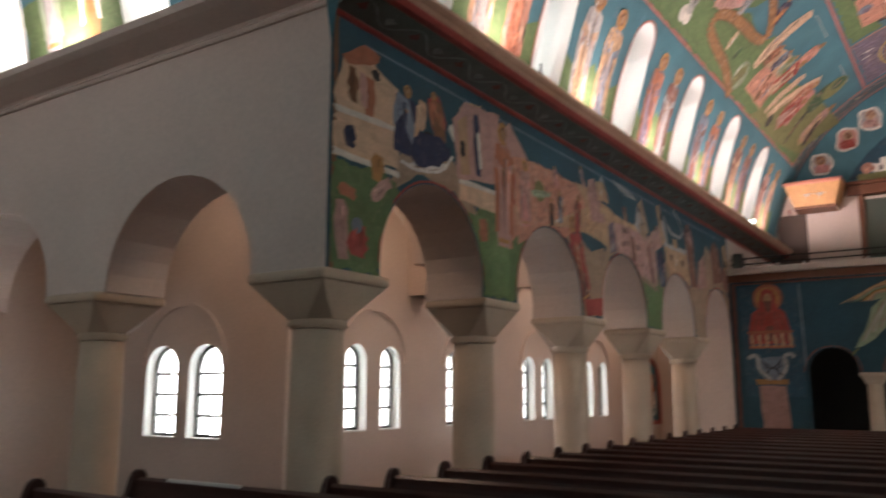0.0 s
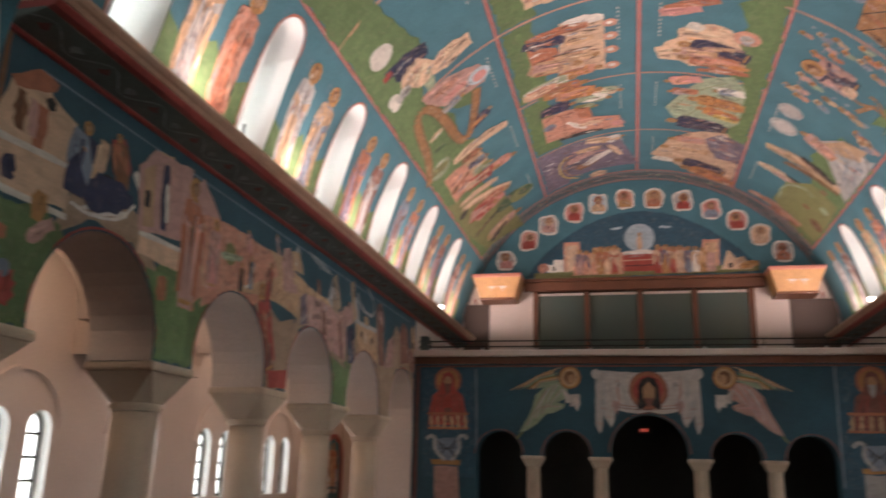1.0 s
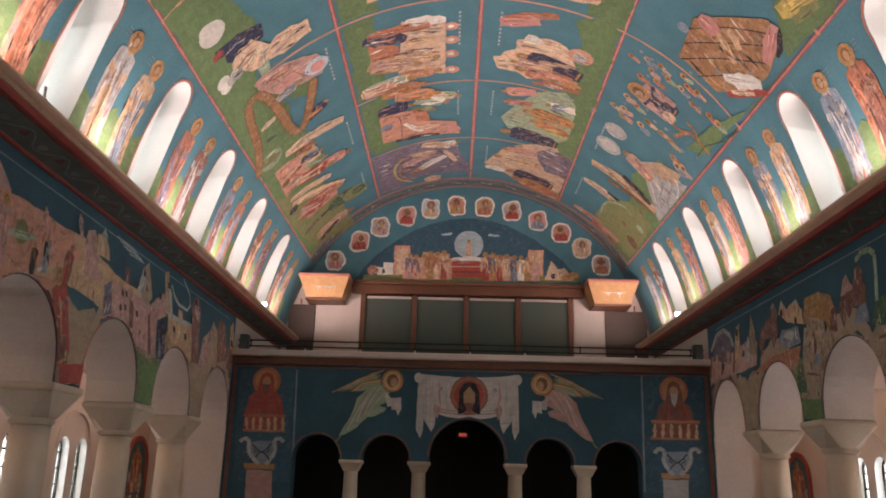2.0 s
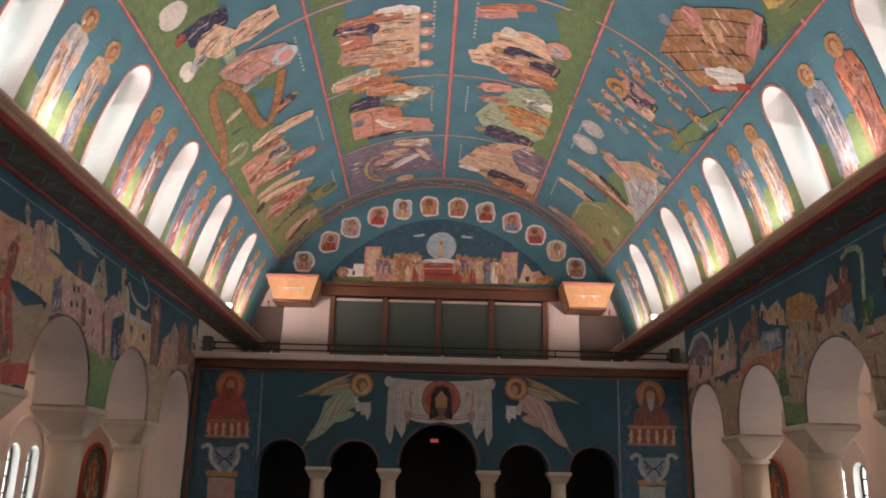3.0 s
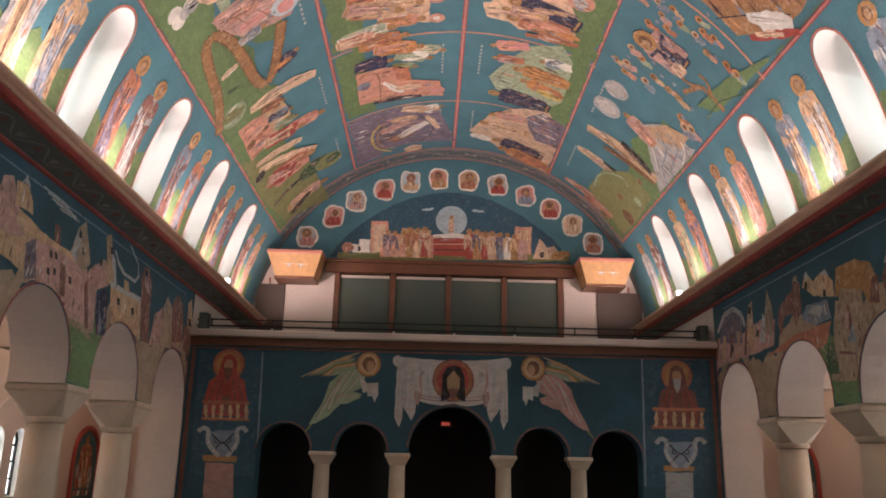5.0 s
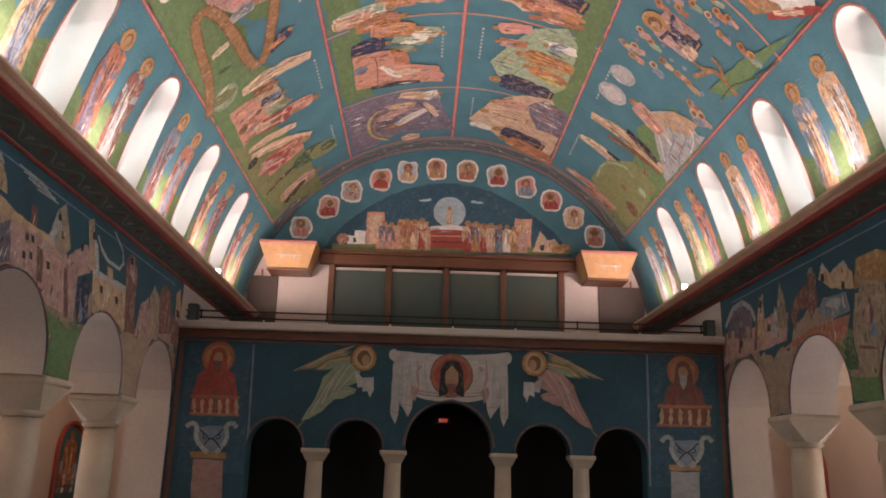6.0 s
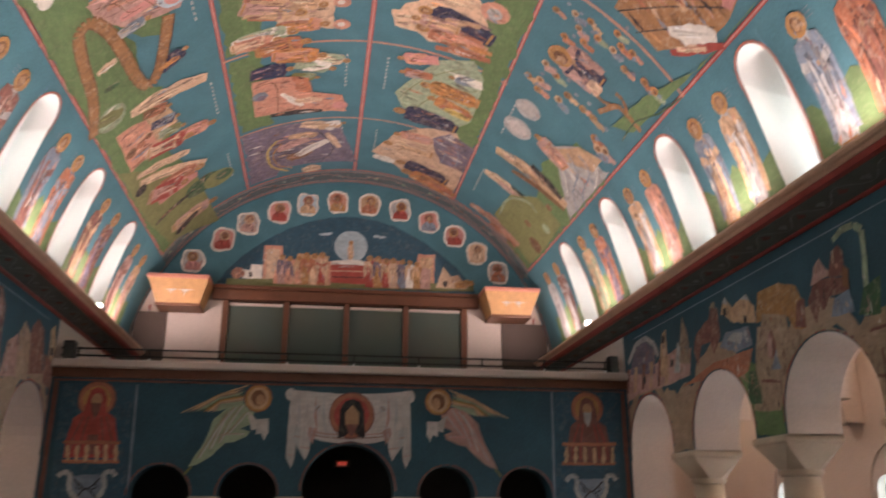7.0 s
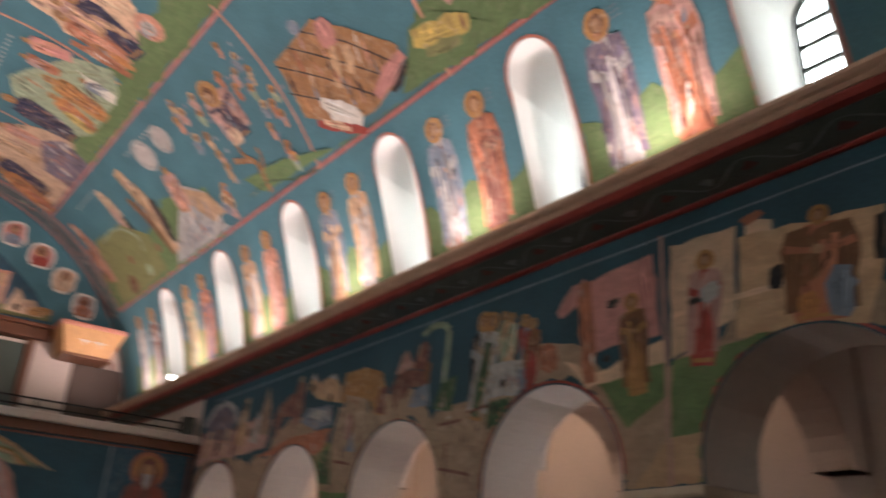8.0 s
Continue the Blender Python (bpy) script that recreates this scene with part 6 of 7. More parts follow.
def winged(m, sx, e, robe, fold, shade):
    """A flying robed shape: a fan of feathers, a disc, and long drapery trailing down and out."""
    at = lambda x, z: (e + sx * x, z)
    for i in range(9):
        f = i / 8
        m.poly([at(0.22 - 0.12 * f, 3.53 - 0.2 * f), at(0.55, 3.42 - 0.16 * f), at(1.1 - 0.5 * f, 3.12 + 0.02 * f), at(0.5, 3.37 - 0.2 * f)], ("ochre", "tan", "earth", "sage", "olive")[i % 5], 0.006)
    m.line([at(0.15, 3.55), at(0.45, 3.45), at(1.1, 3.12)], 0.016, "tan")
    m.poly([at(0.0, 3.22), at(0.22, 3.28), at(0.44, 3.2), at(0.62, 3.02), at(0.68, 2.82), at(0.78, 2.6), at(0.88, 2.43), at(0.92, 2.33), at(0.8, 2.36), at(0.6, 2.5), at(0.44, 2.66), at(0.3, 2.86), at(0.08, 2.96)], robe, 0.008)
    m.poly([at(0.5, 2.86), at(0.3, 2.92), at(0.08, 2.86), at(0.12, 2.78), at(0.3, 2.7), at(0.56, 2.66)], robe, 0.008)
    for p, q, r in (((0.2, 3.24), (0.36, 3.0), (0.5, 2.68)), ((0.3, 3.22), (0.46, 3.0), (0.62, 2.6)), ((0.38, 3.16), (0.54, 2.9), (0.78, 2.46)), ((0.12, 3.14), (0.26, 2.96), (0.4, 2.8)), ((0.5, 2.8), (0.34, 2.82), (0.16, 2.82))):
        m.line([at(*p), at(*q), at(*r)], 0.02, fold)
        m.line([at(p[0] + 0.04, p[1]), at(q[0] + 0.04, q[1]), at(r[0] + 0.03, r[1])], 0.014, shade)
    m.poly([at(0.12, 3.16), at(-0.06, 3.0), at(-0.2, 3.02), at(-0.16, 2.92), at(0.06, 2.88)], fold, 0.006)
    m.poly([at(-0.02, 3.04), at(-0.2, 3.06), at(-0.2, 2.84), at(-0.14, 2.72), at(-0.1, 2.84), at(-0.02, 2.82)], "linen", 0.008)
    for r, tone in ((0.215, "umber"), (0.2, "ochre"), (0.165, "tan")):
        m.oval(*at(-0.02, 3.36), r, r * 1.02, 0, tone)
    m.oval(*at(-0.02, 3.36), 0.11, 0.13, 0, "brown")
    m.oval(*at(-0.05, 3.33), 0.065, 0.09, 0, "skin")
    m.line([at(0.88, 2.34), at(0.98, 2.22)], 0.03, "olive")


def half_length(m, e, robe, side):
    """A half-length robed shape behind a balustrade."""
    for r, tone in ((0.275, "umber"), (0.26, "terracotta"), (0.2, "ochre")):
        m.oval(e, 3.3, r, r, 0, tone)
    m.poly([(e - 0.13, 3.3), (e - 0.1, 3.43), (e, 3.48), (e + 0.1, 3.43), (e + 0.14, 3.3), (e + 0.16, 3.12), (e + 0.3, 3.02), (e + 0.36, 2.7), (e + 0.36, 2.45), (e - 0.36, 2.45), (e - 0.36, 2.7), (e - 0.3, 3.02), (e - 0.16, 3.12)], robe, 0.008)
    for x in (-0.26, -0.14, 0.15, 0.27):
        m.line([(e + 0.6 * x, 3.05), (e + x, 2.75), (e + x * 1.1, 2.5)], 0.022, side)
    m.oval(e, 3.28, 0.08, 0.11, 0, "skin")
    m.poly([(e - 0.07, 3.24), (e + 0.07, 3.24), (e + 0.05, 3.1), (e, 3.0), (e - 0.05, 3.1)], "palegrey" if e > 0 else "umber", 0.005)
    m.poly([(e - 0.07, 2.78), (e + 0.09, 2.78), (e + 0.06, 2.5), (e - 0.05, 2.5)], "umber", 0.006)


cloth(m)
winged(m, -1, -1.46, "sage", "linen", "earth")
winged(m, 1, 1.36, "rosegrey", "linen", "pink")
half_length(m, -3.79, "red", "umber")
half_length(m, 3.78, "umber", "red")
m.line([(-4.18, 2.67), (-3.39, 2.67)], .05, "terracotta")
m.line([(-4.16, 2.40), (-3.37, 2.40)], .05, "terracotta")
m.line([(3.34, 2.73), (4.23, 2.74)], .05, "terracotta")
m.line([(3.32, 2.44), (4.20, 2.44)], .05, "terracotta")
m.stroke(-4.11, 2.63, -4.09, 2.40, 0.028, "tan")
m.stroke(-3.98, 2.63, -3.96, 2.40, 0.028, "tan")
m.stroke(-3.85, 2.63, -3.83, 2.40, 0.029, "tan")
m.stroke(-3.71, 2.63, -3.69, 2.40, 0.029, "tan")
m.stroke(-3.58, 2.64, -3.56, 2.40, 0.029, "tan")
m.stroke(-3.44, 2.64, -3.42, 2.40, 0.029, "tan")
m.stroke(3.41, 2.69, 3.39, 2.44, 0.030, "tan")
m.stroke(3.56, 2.69, 3.54, 2.44, 0.030, "tan")
m.stroke(3.71, 2.69, 3.70, 2.44, 0.030, "tan")
m.stroke(3.87, 2.69, 3.85, 2.44, 0.030, "tan")
m.stroke(4.02, 2.70, 4.00, 2.44, 0.031, "tan")
m.stroke(4.17, 2.70, 4.15, 2.44, 0.031, "tan")
m.poly([(-4.08, 1.81), (-3.53, 1.81), (-3.52, 1.72), (-4.07, 1.72)], "ochre")
m.poly([(3.48, 1.82), (3.99, 1.82), (3.98, 1.73), (3.48, 1.73)], "ochre")
m.poly([(-4.03, 1.70), (-3.56, 1.70), (-3.50, 0.54), (-3.98, 0.54)], "rosegrey")
m.poly([(3.50, 1.71), (3.96, 1.71), (3.91, 0.49), (3.46, 0.49)], "palegrey")
m.poly([(-4.07, 2.20), (-3.51, 2.22), (-3.57, 1.96), (-3.64, 1.80), (-3.88, 1.80), (-3.97, 1.95)], "greyblue")
m.line([(-4.19, 2.18), (-4.18, 2.19), (-4.16, 2.22), (-4.14, 2.24), (-4.12, 2.25), (-4.10, 2.25), (-4.07, 2.24), (-4.04, 2.23), (-4.02, 2.21), (-4.02, 2.17), (-4.02, 2.13), (-4.02, 2.08), (-4.02, 2.04), (-4.00, 2.00), (-3.98, 1.96), (-3.95, 1.93), (-3.92, 1.90), (-3.89, 1.87), (-3.86, 1.84), (-3.84, 1.82), (-3.82, 1.80)], .07, "palegrey")
m.line([(-3.39, 2.20), (-3.40, 2.21), (-3.42, 2.23), (-3.44, 2.25), (-3.47, 2.27), (-3.49, 2.26), (-3.52, 2.26), (-3.54, 2.24), (-3.56, 2.22), (-3.56, 2.18), (-3.55, 2.14), (-3.54, 2.09), (-3.53, 2.05), (-3.54, 2.01), (-3.56, 1.97), (-3.58, 1.94), (-3.60, 1.90), (-3.63, 1.87), (-3.65, 1.84), (-3.67, 1.82), (-3.69, 1.80)], .07, "palegrey")
m.line([(-3.97, 2.16), (-3.94, 2.13), (-3.90, 2.10), (-3.86, 2.06), (-3.83, 2.03), (-3.80, 2.02), (-3.78, 2.02), (-3.75, 2.02), (-3.73, 2.04), (-3.70, 2.06), (-3.66, 2.10), (-3.63, 2.14), (-3.61, 2.17)], .022, "ink")
m.line([(-3.90, 1.87), (-3.89, 1.89), (-3.87, 1.93), (-3.85, 1.97), (-3.82, 2.00), (-3.80, 2.01), (-3.78, 2.02), (-3.75, 2.01), (-3.73, 2.00), (-3.70, 1.97), (-3.67, 1.94), (-3.64, 1.90), (-3.62, 1.87)], .022, "ink")
m.line([(-3.89, 2.10), (-3.90, 2.09), (-3.91, 2.07), (-3.91, 2.05), (-3.91, 2.03), (-3.90, 2.02), (-3.88, 2.02), (-3.86, 2.01), (-3.85, 2.01)], .018, "ink")
m.line([(-3.67, 2.11), (-3.66, 2.09), (-3.65, 2.07), (-3.64, 2.05), (-3.64, 2.04), (-3.65, 2.03), (-3.67, 2.02), (-3.69, 2.02), (-3.70, 2.01)], .018, "ink")
m.poly([(3.50, 2.20), (4.07, 2.21), (3.98, 1.96), (3.88, 1.80), (3.64, 1.79), (3.56, 1.95)], "greyblue")
m.line([(3.38, 2.17), (3.39, 2.19), (3.41, 2.21), (3.43, 2.23), (3.46, 2.25), (3.48, 2.25), (3.51, 2.24), (3.54, 2.22), (3.55, 2.20), (3.55, 2.17), (3.54, 2.12), (3.53, 2.08), (3.53, 2.03), (3.54, 2.00), (3.56, 1.96), (3.59, 1.92), (3.61, 1.89), (3.63, 1.86), (3.66, 1.83), (3.69, 1.81), (3.70, 1.79)], .07, "palegrey")
m.line([(4.20, 2.19), (4.18, 2.21), (4.17, 2.23), (4.15, 2.25), (4.13, 2.26), (4.10, 2.26), (4.07, 2.25), (4.04, 2.23), (4.03, 2.21), (4.02, 2.18), (4.03, 2.13), (4.03, 2.09), (4.03, 2.05), (4.01, 2.01), (3.99, 1.97), (3.96, 1.93), (3.93, 1.90), (3.91, 1.86), (3.88, 1.84), (3.85, 1.81), (3.83, 1.79)], .07, "palegrey")
m.line([(3.60, 2.15), (3.62, 2.13), (3.66, 2.09), (3.69, 2.05), (3.73, 2.03), (3.75, 2.02), (3.78, 2.01), (3.80, 2.02), (3.82, 2.03), (3.86, 2.06), (3.90, 2.10), (3.94, 2.14), (3.97, 2.16)], .022, "ink")
m.line([(3.63, 1.86), (3.64, 1.89), (3.67, 1.93), (3.70, 1.96), (3.73, 1.99), (3.75, 2.00), (3.77, 2.01), (3.80, 2.01), (3.82, 1.99), (3.85, 1.97), (3.87, 1.93), (3.90, 1.89), (3.91, 1.87)], .022, "ink")
m.line([(3.67, 2.10), (3.66, 2.08), (3.65, 2.06), (3.64, 2.04), (3.64, 2.02), (3.65, 2.02), (3.67, 2.01), (3.69, 2.01), (3.70, 2.00)], .018, "ink")
m.line([(3.90, 2.10), (3.90, 2.09), (3.91, 2.07), (3.92, 2.05), (3.92, 2.03), (3.91, 2.02), (3.89, 2.01), (3.87, 2.01), (3.85, 2.01)], .018, "ink")
m.done("end_wall_mural", "dark blue fresco with a white cloth and winged figures")


m = Mural(on_west_wall, lift=0.004, brush=0.45, swap=DIMMED_FAR)
m.poly([(5.21, 3.75), (5.38, 4.19), (5.71, 4.33), (5.79, 4.23), (6.08, 4.13), (6.11, 3.44), (5.22, 3.37)], "cream")
m.poly([(5.36, 4.19), (5.63, 4.38), (5.84, 4.35), (5.81, 4.26), (5.41, 4.13)], "terracotta")
m.stroke(5.48, 4.13, 5.50, 3.85, 0.056, "brown")
m.stroke(5.71, 4.11, 5.70, 3.74, 0.065, "terracotta")
m.stroke(5.60, 4.12, 5.63, 3.84, 0.044, "rosegrey")
m.stroke(5.75, 4.20, 5.81, 4.12, 0.048, "ink")
m.line([(5.21, 3.74), (6.11, 3.77)], .05, "white")
m.line([(5.22, 3.40), (6.11, 3.38)], .05, "white")
m.stroke(5.46, 3.64, 5.47, 3.46, 0.062, "navy")
m.poly([(5.24, 3.30), (5.63, 3.33), (6.08, 3.31), (6.00, 3.03), (5.76, 2.57), (5.27, 2.54)], "green")
m.stroke(5.46, 3.15, 5.44, 3.06, 0.102, "terracotta")
m.stroke(5.83, 3.49, 5.80, 3.27, 0.079, "ochre")
m.stroke(5.74, 3.12, 6.00, 3.29, 0.059, "rosegrey")
m.stroke(5.37, 3.04, 5.41, 2.57, 0.079, "rosegrey")
m.stroke(5.59, 2.86, 5.58, 2.61, 0.109, "red")
m.oval(5.57, 2.86, 0.068, 0.068, 0, "greyblue")
m.stroke(6.10, 4.04, 6.17, 3.64, 0.075, "navy")
m.stroke(6.23, 4.02, 6.36, 3.75, 0.097, "tan")
m.stroke(6.62, 4.22, 6.74, 3.93, 0.127, "red")
m.stroke(6.44, 4.14, 6.41, 3.87, 0.084, "cream")
m.oval(6.55, 3.71, 0.172, 0.172, 0, "ink")
m.stroke(6.23, 3.66, 6.90, 3.76, 0.095, "navy")
m.stroke(6.27, 3.53, 6.85, 3.62, 0.031, "white")
m.stroke(6.90, 4.03, 7.10, 3.89, 0.055, "white")
m.poly([(7.17, 4.36), (7.47, 4.39), (7.46, 3.75), (7.02, 3.59), (7.03, 4.09)], "tan")
m.poly([(7.23, 4.35), (7.81, 4.40), (7.85, 3.66), (7.46, 3.63)], "rosegrey")
m.stroke(7.38, 4.10, 7.44, 3.69, 0.100, "navy")
m.poly([(7.06, 3.56), (7.81, 3.56), (7.81, 3.35), (7.06, 3.36)], "cream")
m.line([(7.06, 3.55), (7.81, 3.56)], .05, "white")
m.poly([(7.14, 3.26), (7.67, 3.27), (8.01, 3.04), (7.98, 2.54), (7.55, 2.52)], "green")
m.stroke(7.47, 3.24, 7.51, 3.02, 0.088, "terracotta")
m.stroke(7.92, 4.28, 7.95, 3.03, 0.168, "terracotta")
m.poly([(7.92, 4.25), (8.48, 4.05), (9.74, 4.06), (10.42, 3.83), (9.38, 3.37), (8.39, 3.34), (7.95, 3.03)], "salmon")
m.figure(8.10, 3.96, 8.27, 3.32, "tan", "red", 1.25)
m.figure(8.48, 3.86, 8.59, 3.41, "cream", "rosegrey", 1.25)
m.figure(8.82, 3.87, 8.87, 3.42, "white", "ink", 1.25)
m.figure(9.18, 3.88, 9.23, 3.45, "ink", "greyblue", 1.25)
m.figure(9.49, 3.87, 9.54, 3.40, "ochre", "tan", 1.25)
m.poly([(8.12, 4.09), (8.79, 4.02), (9.98, 4.11), (11.06, 3.89), (11.80, 3.36), (9.70, 3.52), (8.52, 3.37)], "tan")
m.figure(8.61, 3.84, 8.83, 3.44, "cream", "navy", 1.25)
m.figure(9.00, 3.90, 9.17, 3.52, "white", "tan", 1.25)
m.figure(9.54, 3.61, 9.93, 2.67, "terracotta", "red", 1.25)
m.poly([(9.85, 2.69), (10.43, 2.74), (10.48, 2.54), (9.91, 2.49)], "red")
m.figure(6.22, 4.19, 6.14, 3.58, "navy", "greyblue", 2)
m.figure(6.61, 4.26, 6.74, 3.83, "brown", "terracotta", 2)
m.poly([(6.23, 3.62), (6.39, 3.83), (6.72, 3.89), (6.88, 3.76), (6.72, 3.60), (6.35, 3.51)], "navy")
m.line([(6.13, 3.51), (6.17, 3.51), (6.22, 3.50), (6.29, 3.49), (6.36, 3.49), (6.45, 3.50), (6.54, 3.51), (6.64, 3.53), (6.73, 3.56), (6.80, 3.60), (6.85, 3.66), (6.90, 3.71), (6.93, 3.74)], .03, "white")
m.poly([(6.94, 4.12), (7.16, 4.35), (7.61, 4.34), (7.75, 3.66), (7.03, 3.55)], "rosegrey")
m.poly([(7.01, 4.10), (7.19, 4.22), (7.26, 3.64), (7.08, 3.62)], "tan")
m.stroke(7.36, 4.28, 7.40, 3.66, 0.061, "navy")
m.stroke(7.40, 4.10, 7.45, 3.75, 0.028, "white")
m.stroke(7.11, 3.95, 7.12, 3.80, 0.038, "ink")
m.figure(7.90, 4.29, 7.91, 3.03, "rosegrey", "terracotta", 1.12)
m.poly([(7.83, 4.24), (8.03, 4.38), (8.44, 4.09), (8.06, 4.02)], "rosegrey")
m.poly([(8.10, 4.04), (8.72, 4.09), (9.69, 4.07), (9.97, 3.84), (8.95, 3.46), (8.21, 3.10)], "salmon")
m.figure(8.36, 4.03, 8.37, 3.33, "pink", "rosegrey", 1.25)
m.oval(8.71, 3.78, 0.124, 0.124, 0, "olive")
m.stroke(8.51, 3.72, 8.98, 3.79, 0.036, "sage")
m.figure(9.22, 3.88, 9.24, 3.52, "greyblue", "ink", 1.5)
m.figure(8.99, 3.75, 9.00, 3.44, "ink", "brown", 1.5)
m.figure(9.74, 3.93, 9.69, 3.46, "red", "terracotta", 1.5)
m.figure(9.08, 4.15, 9.16, 3.91, "pink", "rosegrey", 1.5)
m.figure(9.82, 4.32, 9.93, 4.08, "rosegrey", "dusk", 1.5)
m.poly([(10.03, 4.02), (10.08, 4.21), (10.24, 4.27), (10.60, 3.73), (10.14, 3.71)], "rosegrey")
m.poly([(10.71, 3.79), (11.05, 3.82), (11.74, 3.86), (12.15, 3.81), (12.37, 3.15), (11.72, 3.21), (11.41, 3.42), (10.84, 3.39)], "salmon", 0.01)
m.poly([(10.67, 3.72), (10.86, 3.82), (10.97, 3.42), (10.74, 3.37)], "dusk", 0.01)
m.poly([(11.55, 3.38), (11.46, 3.72), (11.59, 3.72), (11.68, 3.37)], "umber", 0.01)
m.poly([(11.26, 3.87), (11.21, 4.09), (11.33, 4.10), (11.41, 3.88)], "terracotta", 0.01)
m.poly([(10.40, 3.93), (11.91, 3.88), (11.93, 3.82), (10.43, 3.85)], "cream", 0.01)
m.poly([(11.66, 3.90), (11.79, 4.23), (11.96, 4.34), (12.22, 3.90), (12.06, 3.75), (11.84, 3.81)], "tan", 0.01)
m.poly([(11.66, 3.90), (11.79, 4.22), (11.87, 4.03), (11.83, 3.81)], "white", 0.01)
m.poly([(12.42, 3.12), (12.16, 3.76), (12.27, 3.87), (12.63, 4.07), (12.84, 3.93), (12.85, 3.78), (12.50, 3.65), (12.56, 3.14)], "salmon", 0.01)
m.poly([(12.79, 3.79), (12.58, 4.34), (12.74, 4.42), (12.98, 3.83)], "cream", 0.01)
m.poly([(12.98, 3.84), (12.77, 4.25), (12.94, 4.14), (13.08, 3.86)], "palegrey", 0.01)
m.poly([(12.30, 3.14), (12.12, 3.66), (12.21, 3.68), (12.41, 3.15)], "umber", 0.01)
m.poly([(12.64, 3.12), (12.50, 3.52), (12.68, 3.70), (12.85, 3.66), (12.94, 3.16)], "navy", 0.01)
m.poly([(12.72, 3.13), (12.62, 3.51), (12.80, 3.21)], "greyblue", 0.01)
m.poly([(13.09, 3.22), (12.89, 3.79), (14.03, 3.81), (14.16, 3.30), (13.82, 3.35), (13.36, 3.36)], "cream", 0.01)
m.poly([(12.87, 3.85), (14.01, 3.87), (14.03, 3.80), (12.89, 3.78)], "white", 0.01)
m.poly([(13.35, 3.84), (13.30, 3.97), (13.48, 3.98), (13.56, 3.84)], "cream", 0.01)
m.line([(12.90, 4.25), (13.05, 4.13), (13.28, 4.04), (13.70, 4.03), (13.84, 4.15)], 0.05, "palegrey")
m.line([(13.39, 4.45), (13.74, 4.29), (13.81, 4.14)], 0.03, "palegrey")
m.poly([(14.21, 3.30), (13.91, 4.14), (14.01, 4.31), (14.18, 4.35), (14.39, 4.14), (14.40, 3.79), (14.52, 3.31)], "terracotta", 0.01)
m.poly([(14.09, 4.07), (14.05, 4.28), (14.17, 4.30), (14.32, 3.95)], "salmon", 0.01)
m.poly([(14.57, 3.30), (14.68, 3.76), (14.97, 3.92), (15.28, 3.39)], "salmon", 0.01)
m.poly([(15.11, 3.37), (15.02, 3.95), (15.19, 4.14), (15.47, 3.99), (15.59, 3.38)], "tan", 0.01)
m.poly([(15.58, 3.50), (15.44, 4.08), (15.65, 4.29), (15.96, 4.17), (16.17, 3.58)], "umber", 0.01)
m.poly([(16.40, 3.52), (16.25, 4.25), (16.43, 4.36), (16.82, 3.58)], "cream", 0.01)
m.poly([(16.21, 3.47), (16.14, 3.87), (16.60, 3.79), (16.66, 3.41)], "terracotta", 0.01)
m.poly([(10.30, 4.24), (10.55, 4.28), (10.67, 4.16), (10.71, 4.03), (10.37, 4.01)], "cream", 0.01)
m.poly([(10.41, 4.28), (10.49, 4.37), (10.60, 4.27)], "palegrey", 0.01)
m.poly([(11.90, 2.81), (11.80, 3.19), (12.37, 3.15), (12.56, 3.03), (12.28, 2.79)], "tan", 0.01)
m.poly([(11.99, 2.75), (11.90, 3.14), (12.52, 3.03), (12.74, 3.06), (12.69, 2.77)], "green", 0.01)
m.line([(10.86, 4.38), (11.40, 4.37)], 0.018, "palegrey")
m.line([(10.96, 4.35), (11.49, 4.35)], 0.018, "palegrey")
m.line([(11.06, 4.32), (11.58, 4.33)], 0.018, "palegrey")
m.line([(11.16, 4.30), (11.68, 4.30)], 0.018, "palegrey")
m.line([(11.26, 4.27), (11.77, 4.28)], 0.018, "palegrey")
m.poly([(11.18, 3.79), (11.24, 3.79), (11.27, 3.72), (11.20, 3.72)], "ink", 0.003)
m.poly([(11.29, 3.80), (11.36, 3.80), (11.39, 3.73), (11.32, 3.73)], "ink", 0.003)
m.poly([(11.17, 3.60), (11.23, 3.60), (11.26, 3.53), (11.19, 3.53)], "ink", 0.003)
m.poly([(11.31, 3.63), (11.37, 3.63), (11.40, 3.56), (11.33, 3.56)], "ink", 0.003)
m.poly([(11.70, 3.63), (11.77, 3.63), (11.80, 3.55), (11.73, 3.55)], "ink", 0.003)
m.poly([(13.15, 3.69), (13.25, 3.70), (13.28, 3.61), (13.18, 3.61)], "ink", 0.003)
m.poly([(13.68, 3.67), (13.78, 3.68), (13.82, 3.58), (13.71, 3.58)], "ink", 0.003)
m.poly([(12.46, 4.03), (12.54, 4.04), (12.57, 3.96), (12.49, 3.95)], "ink", 0.003)
m.poly([(12.73, 4.25), (12.82, 4.26), (12.85, 4.17), (12.76, 4.17)], "ink", 0.003)
m.poly([(11.80, 4.19), (11.87, 4.20), (11.90, 4.12), (11.82, 4.11)], "ink", 0.003)
m.poly([(11.92, 4.03), (12.00, 4.03), (12.03, 3.95), (11.95, 3.95)], "ink", 0.003)
m.poly([(16.33, 4.01), (16.49, 4.01), (16.53, 3.90), (16.37, 3.90)], "ink", 0.003)
m.poly([(14.04, 4.28), (14.15, 4.29), (14.18, 4.20), (14.07, 4.19)], "ink", 0.003)
m.done("wall_mural", "arcade fresco of white buildings and robed groups")


